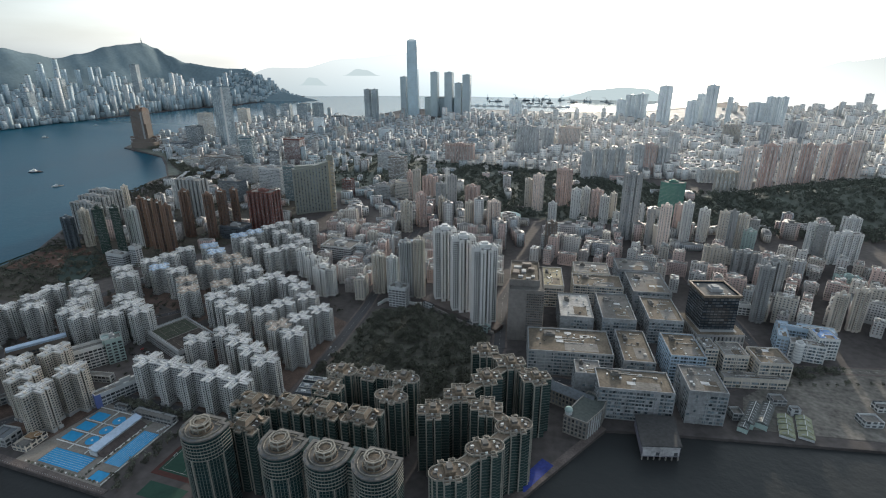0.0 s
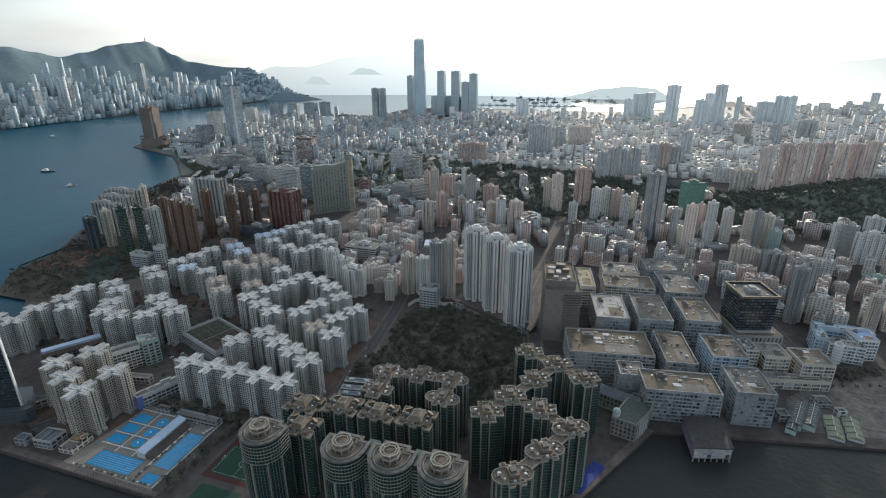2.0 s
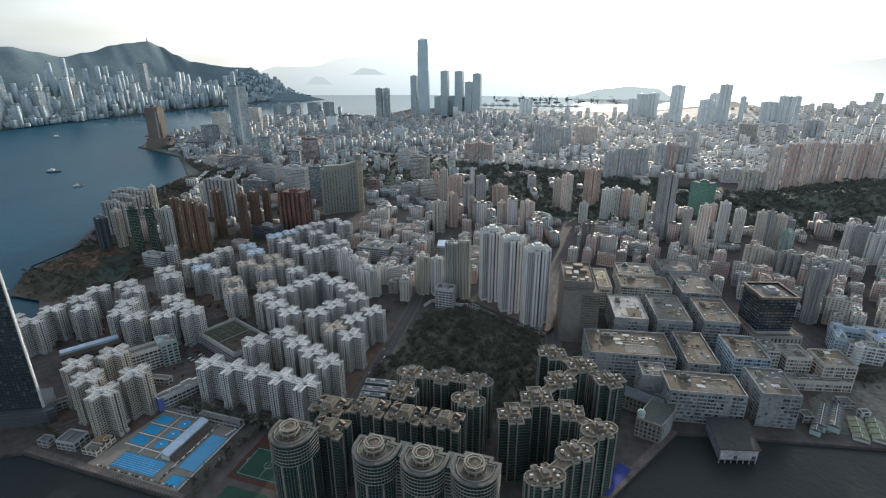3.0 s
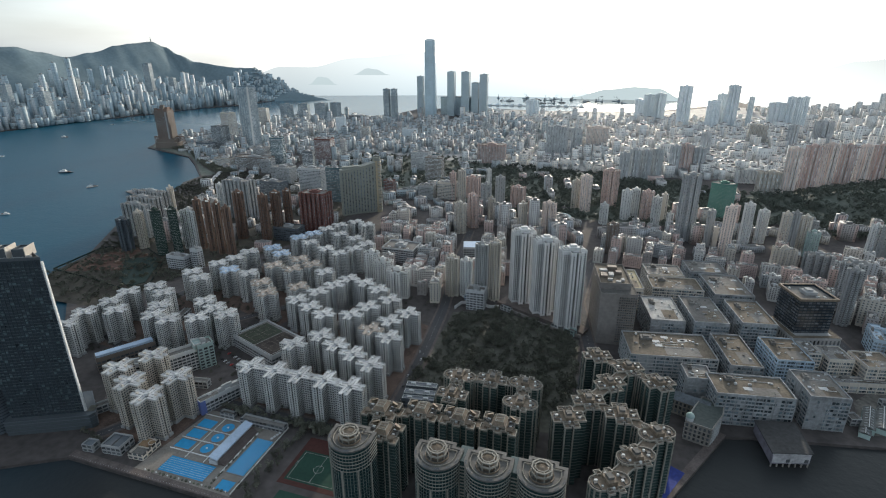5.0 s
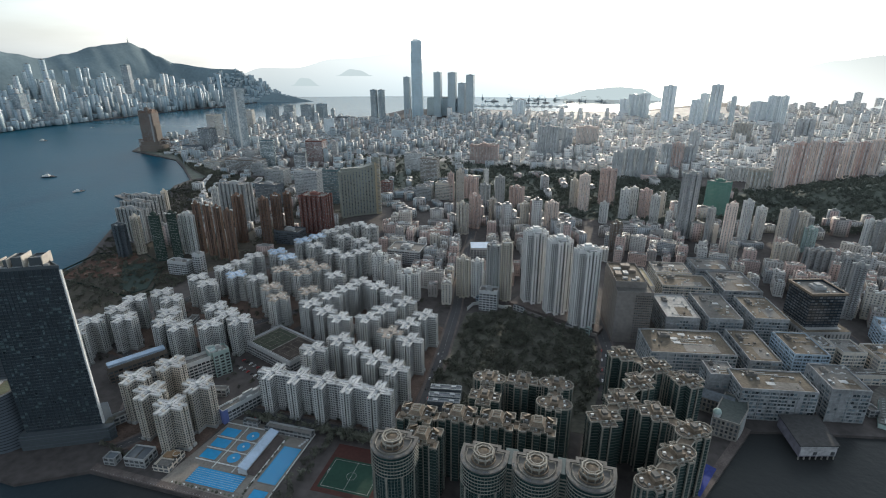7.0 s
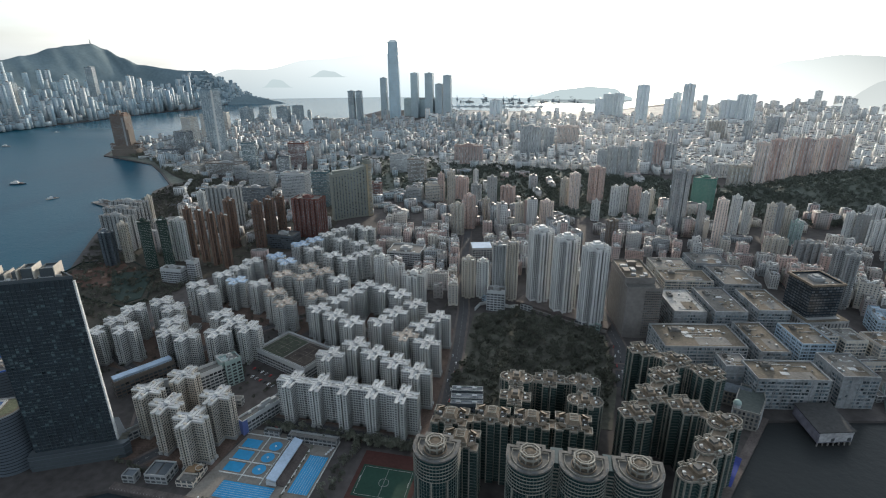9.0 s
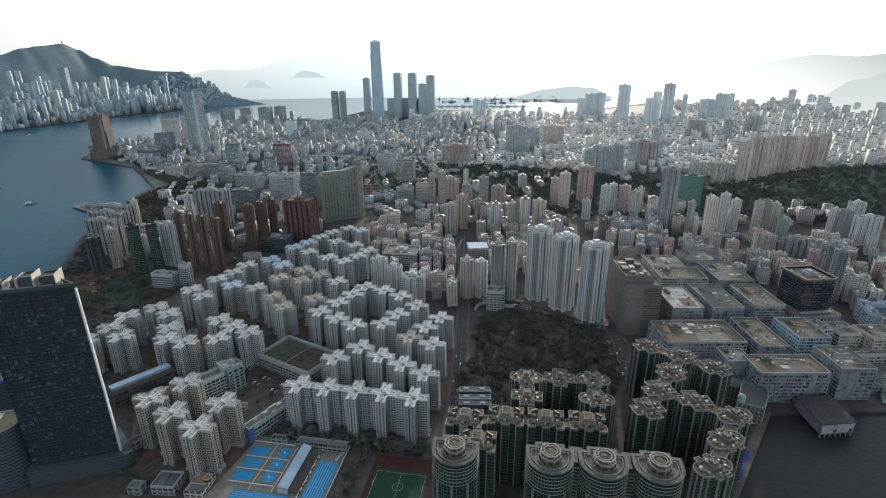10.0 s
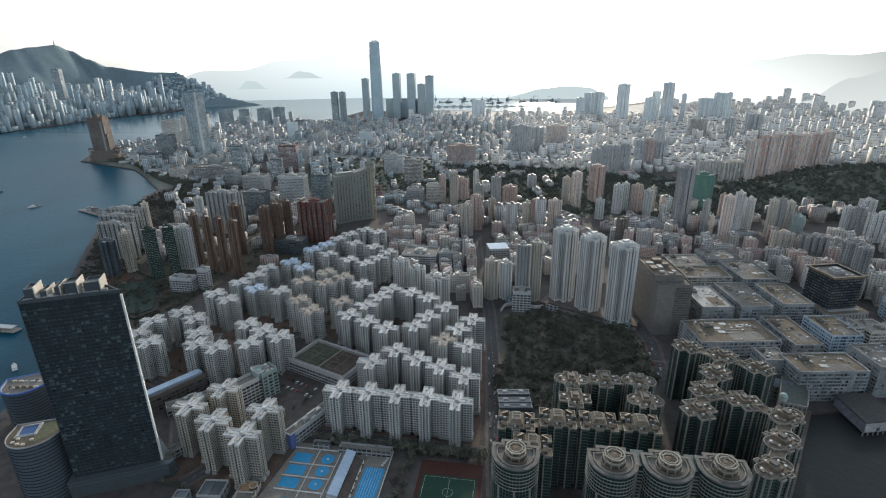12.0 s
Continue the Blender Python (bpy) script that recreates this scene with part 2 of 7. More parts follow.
# ---- mesh tools ----
class Shape:
    def __init__(self):
        self.v, self.f = [], []

    def face(self, *pts):
        i = len(self.v)
        self.v += [tuple(p) for p in pts]
        self.f.append(tuple(range(i, i + len(pts))))
        return self

    def prism(self, poly, z0, z1, cap=True):
        n, i = len(poly), len(self.v)
        self.v += [(x, y, z0) for x, y in poly] + [(x, y, z1) for x, y in poly]
        self.f += [(i + a, i + (a + 1) % n, i + n + (a + 1) % n, i + n + a) for a in range(n)]
        if cap:
            self.f.append(tuple(range(i + n, i + 2 * n)))
        return self

    def ring(self, poly, thick, z0, z1):
        """An upright band: outer face on the polygon, inner face thick metres inside it."""
        inn, n, i = inset(poly, thick), len(poly), len(self.v)
        self.v += [(x, y, z0) for x, y in poly] + [(x, y, z1) for x, y in poly] + [(x, y, z1) for x, y in inn] + [(x, y, z0) for x, y in inn]
        for a in range(n):
            b = (a + 1) % n
            for k in range(4):
                p, q = i + k * n, i + (k + 1) % 4 * n
                self.f.append((p + a, p + b, q + b, q + a))
        return self

    def box(self, x0, x1, y0, y1, z0, z1):
        i = len(self.v)
        self.v += [(x, y, z) for z in (z0, z1) for x, y in ((x0, y0), (x1, y0), (x1, y1), (x0, y1))]
        self.f += [(i + a, i + b, i + c, i + d) for a, b, c, d in ((0, 3, 2, 1), (4, 5, 6, 7), (0, 1, 5, 4), (1, 2, 6, 5), (2, 3, 7, 6), (3, 0, 4, 7))]
        return self

    def panes(self, poly, z0, floors, fh, pitch, ww, wh, out=0.06, ledge=0.0):
        """Window panes on the faces of an upright polygon, floor by floor; with ledge, the ledges of that depth under them instead."""
        n = len(poly)
        for e in range(n):
            (ax, ay), (bx, by) = poly[e], poly[(e + 1) % n]
            ln = math.hypot(bx - ax, by - ay)
            c = int((ln - 0.5) / pitch) or (1 if ln > ww + 0.6 else 0)
            if not c:
                continue
            dx, dy = (bx - ax) / ln, (by - ay) / ln
            nx, ny = dy, -dx
            for j in range(c):
                m = ln * (j + 0.5) / c
                px, py = ax + dx * m + nx * out, ay + dy * m + ny * out
                hx, hy = dx * ww / 2, dy * ww / 2
                for k in range(floors):
                    z = z0 + k * fh + (fh - wh) * 0.55
                    if not ledge:
                        self.face((px - hx, py - hy, z), (px + hx, py + hy, z), (px + hx, py + hy, z + wh), (px - hx, py - hy, z + wh))
                        continue
                    ox, oy, zs, z = nx * ledge, ny * ledge, z - 0.45, z - 0.05
                    self.face((px - hx, py - hy, z), (px - hx + ox, py - hy + oy, z), (px + hx + ox, py + hy + oy, z), (px + hx, py + hy, z))
                    self.face((px - hx + ox, py - hy + oy, zs), (px + hx + ox, py + hy + oy, zs), (px + hx + ox, py + hy + oy, z), (px - hx + ox, py - hy + oy, z))
        return self

    def mesh(self, name, material, smooth=False):
        me = bpy.data.meshes.new(name)
        me.from_pydata(self.v, [], self.f)
        me.materials.append(material)
        if smooth:
            me.shade_smooth()
        return me


def inset(poly, d):
    out, n = [], len(poly)
    for i in range(n):
        (ax, ay), (bx, by), (cx, cy) = poly[i - 1], poly[i], poly[(i + 1) % n]
        l1, l2 = math.hypot(bx - ax, by - ay) or 1.0, math.hypot(cx - bx, cy - by) or 1.0
        n1, n2 = (-(by - ay) / l1, (bx - ax) / l1), (-(cy - by) / l2, (cx - bx) / l2)
        k = 1 + n1[0] * n2[0] + n1[1] * n2[1]
        k = max(k, 0.3)
        out.append((bx + d * (n1[0] + n2[0]) / k, by + d * (n1[1] + n2[1]) / k))
    return out


def rect(w, d, cx=0.0, cy=0.0):
    return [(cx - w / 2, cy - d / 2), (cx + w / 2, cy - d / 2), (cx + w / 2, cy + d / 2), (cx - w / 2, cy + d / 2)]


def ribbed(w, d, nx, ny, r):
    """A rectangle whose sides step in by r at every second of nx and ny bays."""
    pts = []
    for side, n in enumerate((nx, ny, nx, ny)):
        a = (w, d)[side % 2]
        for j in range(n):
            o = 0 if j % 2 == 0 else r
            for s in (j / n, (j + 1) / n):
                u, q = -a / 2 + a * s, -(d, w)[side % 2] / 2 + o
                pts.append(((u, q), (-q, u), (-u, -q), (q, -u))[side])
    out = []
    for p in pts:
        if not out or math.dist(p, out[-1]) > 1e-4:
            out.append(p)
    return out[:-1] if math.dist(out[0], out[-1]) < 1e-4 else out


def disc(r, n=24, cx=0.0, cy=0.0, lobe=0.0, k=4, turn=0.0):
    return [(cx + (r + lobe * math.cos(k * a)) * math.cos(a + turn), cy + (r + lobe * math.cos(k * a)) * math.sin(a + turn)) for a in (2 * math.pi * i / n for i in range(n))]


def part(name, shape, material, parent=None, label="", smooth=False):
    ob = new(name, shape.mesh(name, material, smooth))
    ob.parent = parent
    return tagged(ob, label)


# ---- water, land and distance ----
KOWLOON = [(-376, 230), (-120, 224), (-62, 295), (-38, 334), (25, 441), (53, 448), (274, 489), (1200, 620), (3600, 600), (3600, 5000), (1500, 5000), (800, 4650), (620, 4300), (100, 3650),
           (-500, 3540), (-900, 3600), (-1380, 3480), (-1420, 3050), (-1440, 2780), (-1800, 2760), (-1930, 2500), (-2020, 2000), (-1985, 1790), (-1889, 1622), (-1686, 1545), (-1574, 1500), (-1450, 1390), (-1300, 1245),
           (-1290, 1165), (-1235, 1085), (-1216, 935), (-1124, 790), (-1030, 650), (-965, 545), (-900, 500), (-805, 420), (-812, 330), (-800, 285), (-720, 205), (-610, 202), (-560, 231)]
ISLAND = [(-2990, 1200), (-2990, 1876), (-3017, 2195), (-2933, 2490), (-2905, 3065), (-2760, 3360), (-2780, 3700), (-2820, 4200), (-2760, 4520), (-3300, 4900), (-6500, 4900), (-6500, 1200)]


def sheet(name, poly, z0, z1, material, label, category, kind="structure"):
    me = Shape().prism(poly, z0, z1)
    return tagged(new(name, me.mesh(name, material)), label, category, "", kind)


def facing_up(poly):
    s = sum(a[0] * b[1] - b[0] * a[1] for a, b in zip(poly, poly[1:] + poly[:1]))
    return poly if s > 0 else poly[::-1]


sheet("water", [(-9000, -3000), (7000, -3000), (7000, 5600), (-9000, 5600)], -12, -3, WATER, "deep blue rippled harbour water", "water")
sheet("ground", facing_up(KOWLOON), -9, 0, EARTH, "dark paved city ground behind a concrete sea wall", "ground")
# streets paled in base colour for the haze over the far districts
sheet("district_ground", facing_up([(-1750, 1820), (-1000, 1790), (-600, 1700), (100, 1640), (520, 1700), (1900, 1400), (2600, 2600), (2400, 3300), (660, 4200), (140, 3620), (-500, 3500), (-900, 3560), (-1000, 2880), (-1780, 2680)]), -0.3, 0.04, mat("haze_pale_streets", (0.32, 0.32, 0.31), 0.8, 0.35, 0.05, stain=0.01), "streets and yards of the far districts, paled by haze", "ground")
sheet("ground_island", facing_up(ISLAND), -9, 0, EARTH, "built-up far shore across the harbour", "ground")


def ridge(name, crest, front, back, material, label, parent=None, rough=22.0, foot=-4.0, steps=70, rows=22):
    """A hill range: a crest line (x, y, z) falling to its foot by the offsets front and back."""
    pts = []
    seg = [math.dist(a[:2], b[:2]) for a, b in zip(crest, crest[1:])]
    total = sum(seg)
    for i in range(steps + 1):
        s, k = total * i / steps, 0
        while k < len(seg) - 1 and s > seg[k]:
            s -= seg[k]
            k += 1
        u = min(1, s / seg[k])
        u2 = u * u * (3 - 2 * u)
        a, b = crest[k], crest[k + 1]
        pts.append((a[0] + (b[0] - a[0]) * u, a[1] + (b[1] - a[1]) * u, a[2] + (b[2] - a[2]) * u2))
    sh = Shape()
    for x, y, z in pts:
        for r in range(rows + 1):
            t = r / rows * 2 - 1
            ox, oy = (front if t < 0 else back)
            px, py = x + ox * abs(t), y + oy * abs(t)
            fall = (1 - abs(t)) ** 1.25
            wob = noise.fractal(Vector((px, py, 3.0)) / 260, 0.9, 2.1, 5) * rough * (0.25 + 1.6 * abs(t) * (1 - abs(t)) * 2)
            sh.v.append((px, py, foot + (z - foot) * fall + wob * min(1, fall * 4)))
    w = rows + 1
    sh.f = [(i * w + r, i * w + r + 1, (i + 1) * w + r + 1, (i + 1) * w + r) for i in range(steps) for r in range(rows)]
    ob = part(name, sh, material, parent, smooth=True)
    return tagged(ob, label, "hill", "", "structure") if not parent else ob


# mountain base colour holds blue-grey haze over its woods
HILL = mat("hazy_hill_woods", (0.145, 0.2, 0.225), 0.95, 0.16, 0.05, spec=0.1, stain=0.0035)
# these hills emit the colour of bright air instead of being lit
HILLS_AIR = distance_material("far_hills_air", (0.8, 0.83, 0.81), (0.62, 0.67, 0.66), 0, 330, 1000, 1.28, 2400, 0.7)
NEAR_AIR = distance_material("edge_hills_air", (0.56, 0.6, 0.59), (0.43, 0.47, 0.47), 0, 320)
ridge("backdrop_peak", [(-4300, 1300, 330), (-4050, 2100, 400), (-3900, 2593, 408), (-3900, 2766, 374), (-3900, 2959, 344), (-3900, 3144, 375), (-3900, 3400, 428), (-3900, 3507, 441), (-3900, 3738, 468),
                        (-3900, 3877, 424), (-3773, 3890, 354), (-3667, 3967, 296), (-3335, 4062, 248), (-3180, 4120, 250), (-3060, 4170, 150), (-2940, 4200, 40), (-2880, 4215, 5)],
      (560, -260), (-700, 300), HILL, "wooded mountain ridge tinted blue-grey by haze behind the far skyline", rough=26, steps=150, rows=30)
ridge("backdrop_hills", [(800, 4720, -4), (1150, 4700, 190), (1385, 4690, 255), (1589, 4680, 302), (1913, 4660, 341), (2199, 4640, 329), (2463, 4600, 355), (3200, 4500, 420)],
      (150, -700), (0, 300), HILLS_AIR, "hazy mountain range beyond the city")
ridge("backdrop_hills.001", [(1520, 3900, -4), (1850, 3900, 190), (2100, 3880, 262), (2350, 3850, 318), (2800, 3700, 350), (3400, 3500, 360)], (50, -600), (100, 400), NEAR_AIR, "hazy hills at the edge of the city")
ridge("wooded_hill", [(235, 1330, 4), (330, 1390, 20), (480, 1450, 34), (640, 1520, 46), (800, 1560, 56), (1100, 1500, 60)], (40, -210), (-10, 150), FAR_LEAF, "low wooded hill in front of the housing estate", rough=9, foot=-1)
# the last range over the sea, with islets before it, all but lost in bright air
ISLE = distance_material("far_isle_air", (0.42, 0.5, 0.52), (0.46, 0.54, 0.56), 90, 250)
# glow rises from sea tone to haze, stronger towards the sun
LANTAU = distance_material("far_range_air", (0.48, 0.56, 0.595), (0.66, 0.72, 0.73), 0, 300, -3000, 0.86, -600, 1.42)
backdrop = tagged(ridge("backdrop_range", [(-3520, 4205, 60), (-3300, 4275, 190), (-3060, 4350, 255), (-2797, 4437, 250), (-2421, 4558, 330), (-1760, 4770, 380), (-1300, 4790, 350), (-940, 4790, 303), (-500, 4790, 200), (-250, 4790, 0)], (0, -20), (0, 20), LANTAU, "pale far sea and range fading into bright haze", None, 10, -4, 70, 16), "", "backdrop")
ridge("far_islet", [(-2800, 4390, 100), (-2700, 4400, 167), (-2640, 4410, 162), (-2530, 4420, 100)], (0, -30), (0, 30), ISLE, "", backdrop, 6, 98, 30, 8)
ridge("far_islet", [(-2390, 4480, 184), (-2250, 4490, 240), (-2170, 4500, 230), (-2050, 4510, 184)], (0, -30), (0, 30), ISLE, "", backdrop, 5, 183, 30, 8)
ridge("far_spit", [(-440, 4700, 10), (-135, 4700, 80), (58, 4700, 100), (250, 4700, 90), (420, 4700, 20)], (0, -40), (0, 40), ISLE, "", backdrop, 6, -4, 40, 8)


# ---- buildings of the city ----
WORDS = {"white": "white-rendered", "cream": "cream", "grey": "grey", "pink": "pinkish tiled", "brown": "brown tiled", "red": "dark red tiled", "brick": "brick-coloured", "pale": "pale concrete",
         "dark": "dark glass-clad", "glass": "blue-green glass", "net": "green-netted", "net_dark": "dark green-netted", "teal": "teal and white", "orange": "orange and cream", "haze": "haze-pale grey-blue", "shore": "grey-blue", "steel": "steel-blue glazed", "factory": "blue-grey", "blue": "pale blue"}
rng = random.Random(7)


def roof_things(top, w, d, z, seed, roof_mat):
    """Lift house, water tanks and plant boxes on a flat roof, as parts of the building."""
    r = random.Random(seed)
    sh = Shape().box(-w * 0.17, w * 0.17, -d * 0.16, d * 0.16, z, z + 4.2).box(-w * 0.1, w * 0.07, -d * 0.1, d * 0.1, z + 4.2, z + 6.5)
    part("lift_house", sh, roof_mat, top)
    for s in (-0.3, 0.02, 0.32):
        x, y, a, b = (s + r.uniform(-0.08, 0.08)) * w, r.choice((-0.3, 0.3)) * d, r.uniform(1.2, 2.8), r.uniform(1, 2.4)
        part("roof_plant", Shape().box(x - a, x + a, y - b * 0.6, y + b * 0.6, z, z + r.uniform(1.2, 2.6)), PLANT, top)


def cross_plan(l, w, half, deep):
    """Four arms, each split at its end by a slot."""
    arm = [(-w, -l), (-half, -l), (-half, -l + deep), (half, -l + deep), (half, -l), (w, -l), (w, -w)]
    return [(c * x - s * y, s * x + c * y) for c, s in ((1, 0), (0, 1), (-1, 0), (0, -1)) for x, y in arm]


def flats(x, y, w, d, h, rot, paint, material=None, far=False, name="apartment_tower", group="", label=""):
    """A high-rise block of flats: ribbed body, parapet, rows of windows, lift house and roof plant."""
    r = random.Random(int(x * 7 + y * 3))
    nx, ny = (max(3, int(w / 5) // 2 * 2 + 1), max(3, int(d / 5) // 2 * 2 + 1))
    net = paint.startswith("net")
    if net:
        poly = [(px * w / 34, py * d / 34) for px, py in disc(15.0, 40, 0, 0, 2.0, 4)]
    elif w < 1.5 * d:
        poly = [(px * w / 30, py * d / 30) for px, py in cross_plan(15.0, 6.6, 1.5, 4.2)]
    else:
        poly = ribbed(w, d, nx, ny, min(4.5, 0.2 * min(w, d)))
    fh = 3.0
    floors = max(2, int(h / fh))
    body = Shape().prism(poly, -0.5, h).ring(poly, 0.35, h, h + 1.2)
    if not far and not net:
        body.prism([(px * 1.01, py * 1.01) for px, py in poly], h - 1.3, h - 0.9, False)
    top = new(name, body.mesh(name, material or PAINT[paint]))
    top.matrix_world = pose(x, y, 0, 0, 0, rot)
    tagged(top, label or f"{WORDS[paint]} high-rise block of flats with rows of windows", "apartment tower", group)
    lay = Shape().prism(inset(poly, 0.4), h + 0.004, h + 0.12)
    part("roof", lay, ROOF, top)
    win = Shape()
    if net:
        for k in range(1, floors):
            win.prism([(px * 1.006, py * 1.006) for px, py in poly], k * fh - 0.12, k * fh + 0.06, False)
        tagged(part("scaffold_boarding", win, PLANT, top), "", "", "", "stuff")
    else:
        if y > 1380:
            win.panes(poly, 3.2, floors // 3, 9.0, 4.4, 1.9, 8.0)
        else:
            win.panes(poly, 3.2, floors - 1, fh, 3.0, 1.95, 1.6)
        if y < 1000:
            tagged(part("ledge_grid", Shape().panes(poly, 3.2, floors - 1, fh, 3.1, 1.9, 1.45, 0.02, 0.5), material or PAINT[paint], top), "", "", "", "stuff")
        # farther flats get paler panes, haze carried by the glass colour
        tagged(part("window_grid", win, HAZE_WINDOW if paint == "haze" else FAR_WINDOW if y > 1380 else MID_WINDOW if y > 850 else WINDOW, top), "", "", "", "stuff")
    roof_things(top, w, d, h + 0.1, r.random(), material or PAINT[paint])
    return top


def office(x, y, w, d, h, rot, paint, material=None, far=False, name="office_tower", group="", label="", bare=False):
    """An office block: body with parapet, ribbon windows between floor bands, roof plant."""
    poly = rect(w, d)
    fh = 3.9
    floors = max(2, int(h / fh))
    body, bands = Shape().prism(poly, -0.5, h).ring(poly, 0.5, h, h + 2.2), Shape()
    for k in range(1, floors):
        bands.prism([(px + math.copysign(0.25, px), py + math.copysign(0.25, py)) for px, py in poly], k * fh - 0.55, k * fh + 0.35, False)
    top = new(name, body.mesh(name, material or PAINT[paint]))
    top.matrix_world = pose(x, y, 0, 0, 0, rot)
    tagged(top, label or f"{WORDS[paint]} office block with ribbon windows", "office building", group)
    tagged(part("floor_banding", bands, material or PAINT[paint], top), "", "", "", "stuff")
    part("roof", Shape().prism(inset(poly, 0.55), h + 0.004, h + 0.15), ROOF, top)
    p = 6 if h > 120 else 4.4
    # pane colour pales with distance, standing for haze
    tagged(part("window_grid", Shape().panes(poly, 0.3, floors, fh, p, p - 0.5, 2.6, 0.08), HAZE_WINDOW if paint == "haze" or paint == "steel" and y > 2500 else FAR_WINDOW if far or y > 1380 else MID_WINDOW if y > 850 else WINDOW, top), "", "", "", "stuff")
    if not bare:
        roof_things(top, w, d, h + 0.1, x + y, PAINT["grey"])
    return top



# Hung Hom Bay housing and offices
flats(-835, 726, 14, 13, 96, 0, "brown")
flats(-808, 721, 14, 13, 97, 0, "brown")
flats(-778, 711, 14, 13, 97, 0, "brown")
flats(-751, 704, 15, 13, 94, 0, "brown")
flats(-800, 799, 22, 17, 95, 0, "brown")
flats(-743, 799, 19, 15, 92, 0, "brown")
flats(-731, 823, 20, 16, 94, 0, "brown")
flats(-722, 849, 16, 12, 92, 0, "brown")
flats(-685, 896, 59, 35, 80, 0, "red")
flats(-884, 676, 25, 18, 85, 0, "net_dark")
flats(-858, 688, 21, 15, 86, 0, "net_dark")
flats(-850, 721, 31, 19, 76, 0, "white")
flats(-1011, 751, 63, 19, 67, 0, "grey")
flats(-1041, 799, 74, 22, 67, 0, "grey")
flats(-1066, 845, 74, 22, 67, 0, "grey")
flats(-1050, 880, 12, 15, 68, 0, "cream")
flats(-966, 675, 26, 19, 61, 0, "dark")
flats(-947, 695, 17, 17, 71, 0, "cream")
office(-804, 632, 38, 15, 23, 0, "pale")
office(-773, 642, 15, 13, 35, 0, "pale")
flats(-892, 918, 68, 27, 87, 0, "grey")
flats(-983, 962, 19, 15, 61, 0, "white")
office(-910, 1071, 63, 31, 50, 0, "dark")
office(-758, 1116, 39, 27, 85, 0, "glass")
office(-849, 1159, 65, 33, 70, 0, "pale")
office(-995, 1242, 62, 37, 49, 0, "grey")
office(-707, 823, 53, 32, 25, 0, "dark")
office(-682, 1544, 59, 35, 56, 0, "pale")
office(-591, 1408, 50, 30, 67, 0, "brick")
office(-643, 1191, 26, 21, 43, 0, "red")

# Hung Hom and Ho Man Tin towers
flats(-477, 1212, 16, 13, 69, -12, "pink")
flats(-442, 1168, 19, 16, 86, 8, "cream")
flats(-432, 1241, 37, 19, 54, -8, "pink")
flats(-398, 1277, 13, 10, 68, 14, "white")
flats(-337, 1120, 22, 18, 87, 14, "grey")
flats(-381, 1173, 25, 20, 55, -12, "grey")
flats(-388, 961, 26, 21, 63, -24, "cream")
flats(-371, 1004, 25, 20, 71, -24, "pink")
flats(-341, 1052, 16, 13, 53, -24, "cream")
flats(-312, 1019, 14, 12, 38, 14, "white")
flats(-266, 1010, 18, 14, 59, 20, "cream")
flats(-246, 1009, 19, 16, 65, 8, "pink")
flats(-306, 1191, 33, 20, 49, -8, "pink")
flats(-210, 993, 27, 22, 69, -12, "orange")
flats(-172, 1209, 19, 16, 69, 20, "cream")
flats(-149, 1198, 25, 20, 84, 20, "orange")
flats(-95, 1260, 37, 30, 89, 8, "pink")
flats(-59, 1158, 21, 17, 66, 8, "white")
flats(-39, 1181, 18, 14, 65, -12, "white")
flats(-14, 1174, 26, 21, 63, -24, "pink")
flats(3, 1138, 19, 16, 60, 8, "white")
flats(21, 1171, 14, 12, 60, -12, "cream")
flats(28, 1098, 13, 10, 37, -24, "white")
flats(82, 1154, 11, 9, 43, 8, "white")
flats(90, 1020, 14, 11, 70, 8, "grey")
flats(101, 1011, 8, 8, 41, -12, "cream")
flats(109, 965, 19, 15, 94, -12, "orange")
flats(145, 1090, 15, 12, 66, 8, "pink")
flats(154, 1032, 18, 14, 86, 8, "white")
flats(190, 1070, 19, 15, 65, 8, "white")
flats(-104, 1108, 18, 14, 44, -24, "white")
flats(-87, 927, 21, 17, 56, 20, "brick")
flats(51, 1050, 30, 26, 131, 20, "grey", label="tall slim grey-brown tower with flared base").scale = (1.1, 1.1, 1)
flats(145, 1232, 54, 40, 80, 8, "net", label="cluster of towers wrapped in green scaffold net")
office(1, 1014, 34, 17, 19, 8, "grey")
office(-494, 1220, 46, 28, 42, 0, "cream")
office(-544, 1202, 41, 25, 35, 0, "grey")

# To Kwa Wan towers
flats(216, 1027, 16, 13, 74, 8, "cream")
flats(231, 1029, 15, 12, 76, 14, "grey")
flats(251, 1037, 19, 16, 68, 20, "cream")
flats(285, 1100, 19, 16, 45, -12, "grey")
flats(259, 1012, 21, 17, 47, -12, "teal")
flats(187, 908, 35, 14, 45, -8, "cream")
flats(230, 888, 38, 19, 47, 4, "grey")
flats(372, 1061, 19, 15, 55, 8, "white")
flats(385, 1044, 23, 18, 60, -24, "grey")
flats(406, 1014, 48, 14, 56, 10, "white")
flats(473, 1175, 28, 17, 43, 4, "white")
flats(267, 891, 6, 8, 44, -24, "grey")
flats(247, 811, 31, 24, 65, 8, "grey")
flats(218, 735, 17, 14, 80, 14, "grey")
flats(309, 736, 16, 11, 53, 8, "cream")
flats(334, 744, 17, 12, 58, 8, "cream")
flats(376, 895, 33, 20, 20, 0, "teal")
office(205, 754, 15, 10, 15, 0, "white")

# estate row on the hill
flats(343, 1483, 33, 26, 125, 20, "orange")
flats(409, 1567, 37, 30, 122, 8, "pink")
flats(471, 1631, 37, 30, 119, 20, "orange")
flats(538, 1702, 40, 32, 108, -12, "pink")
flats(597, 1745, 31, 25, 104, 14, "orange")
flats(643, 1774, 33, 26, 101, 14, "pink")
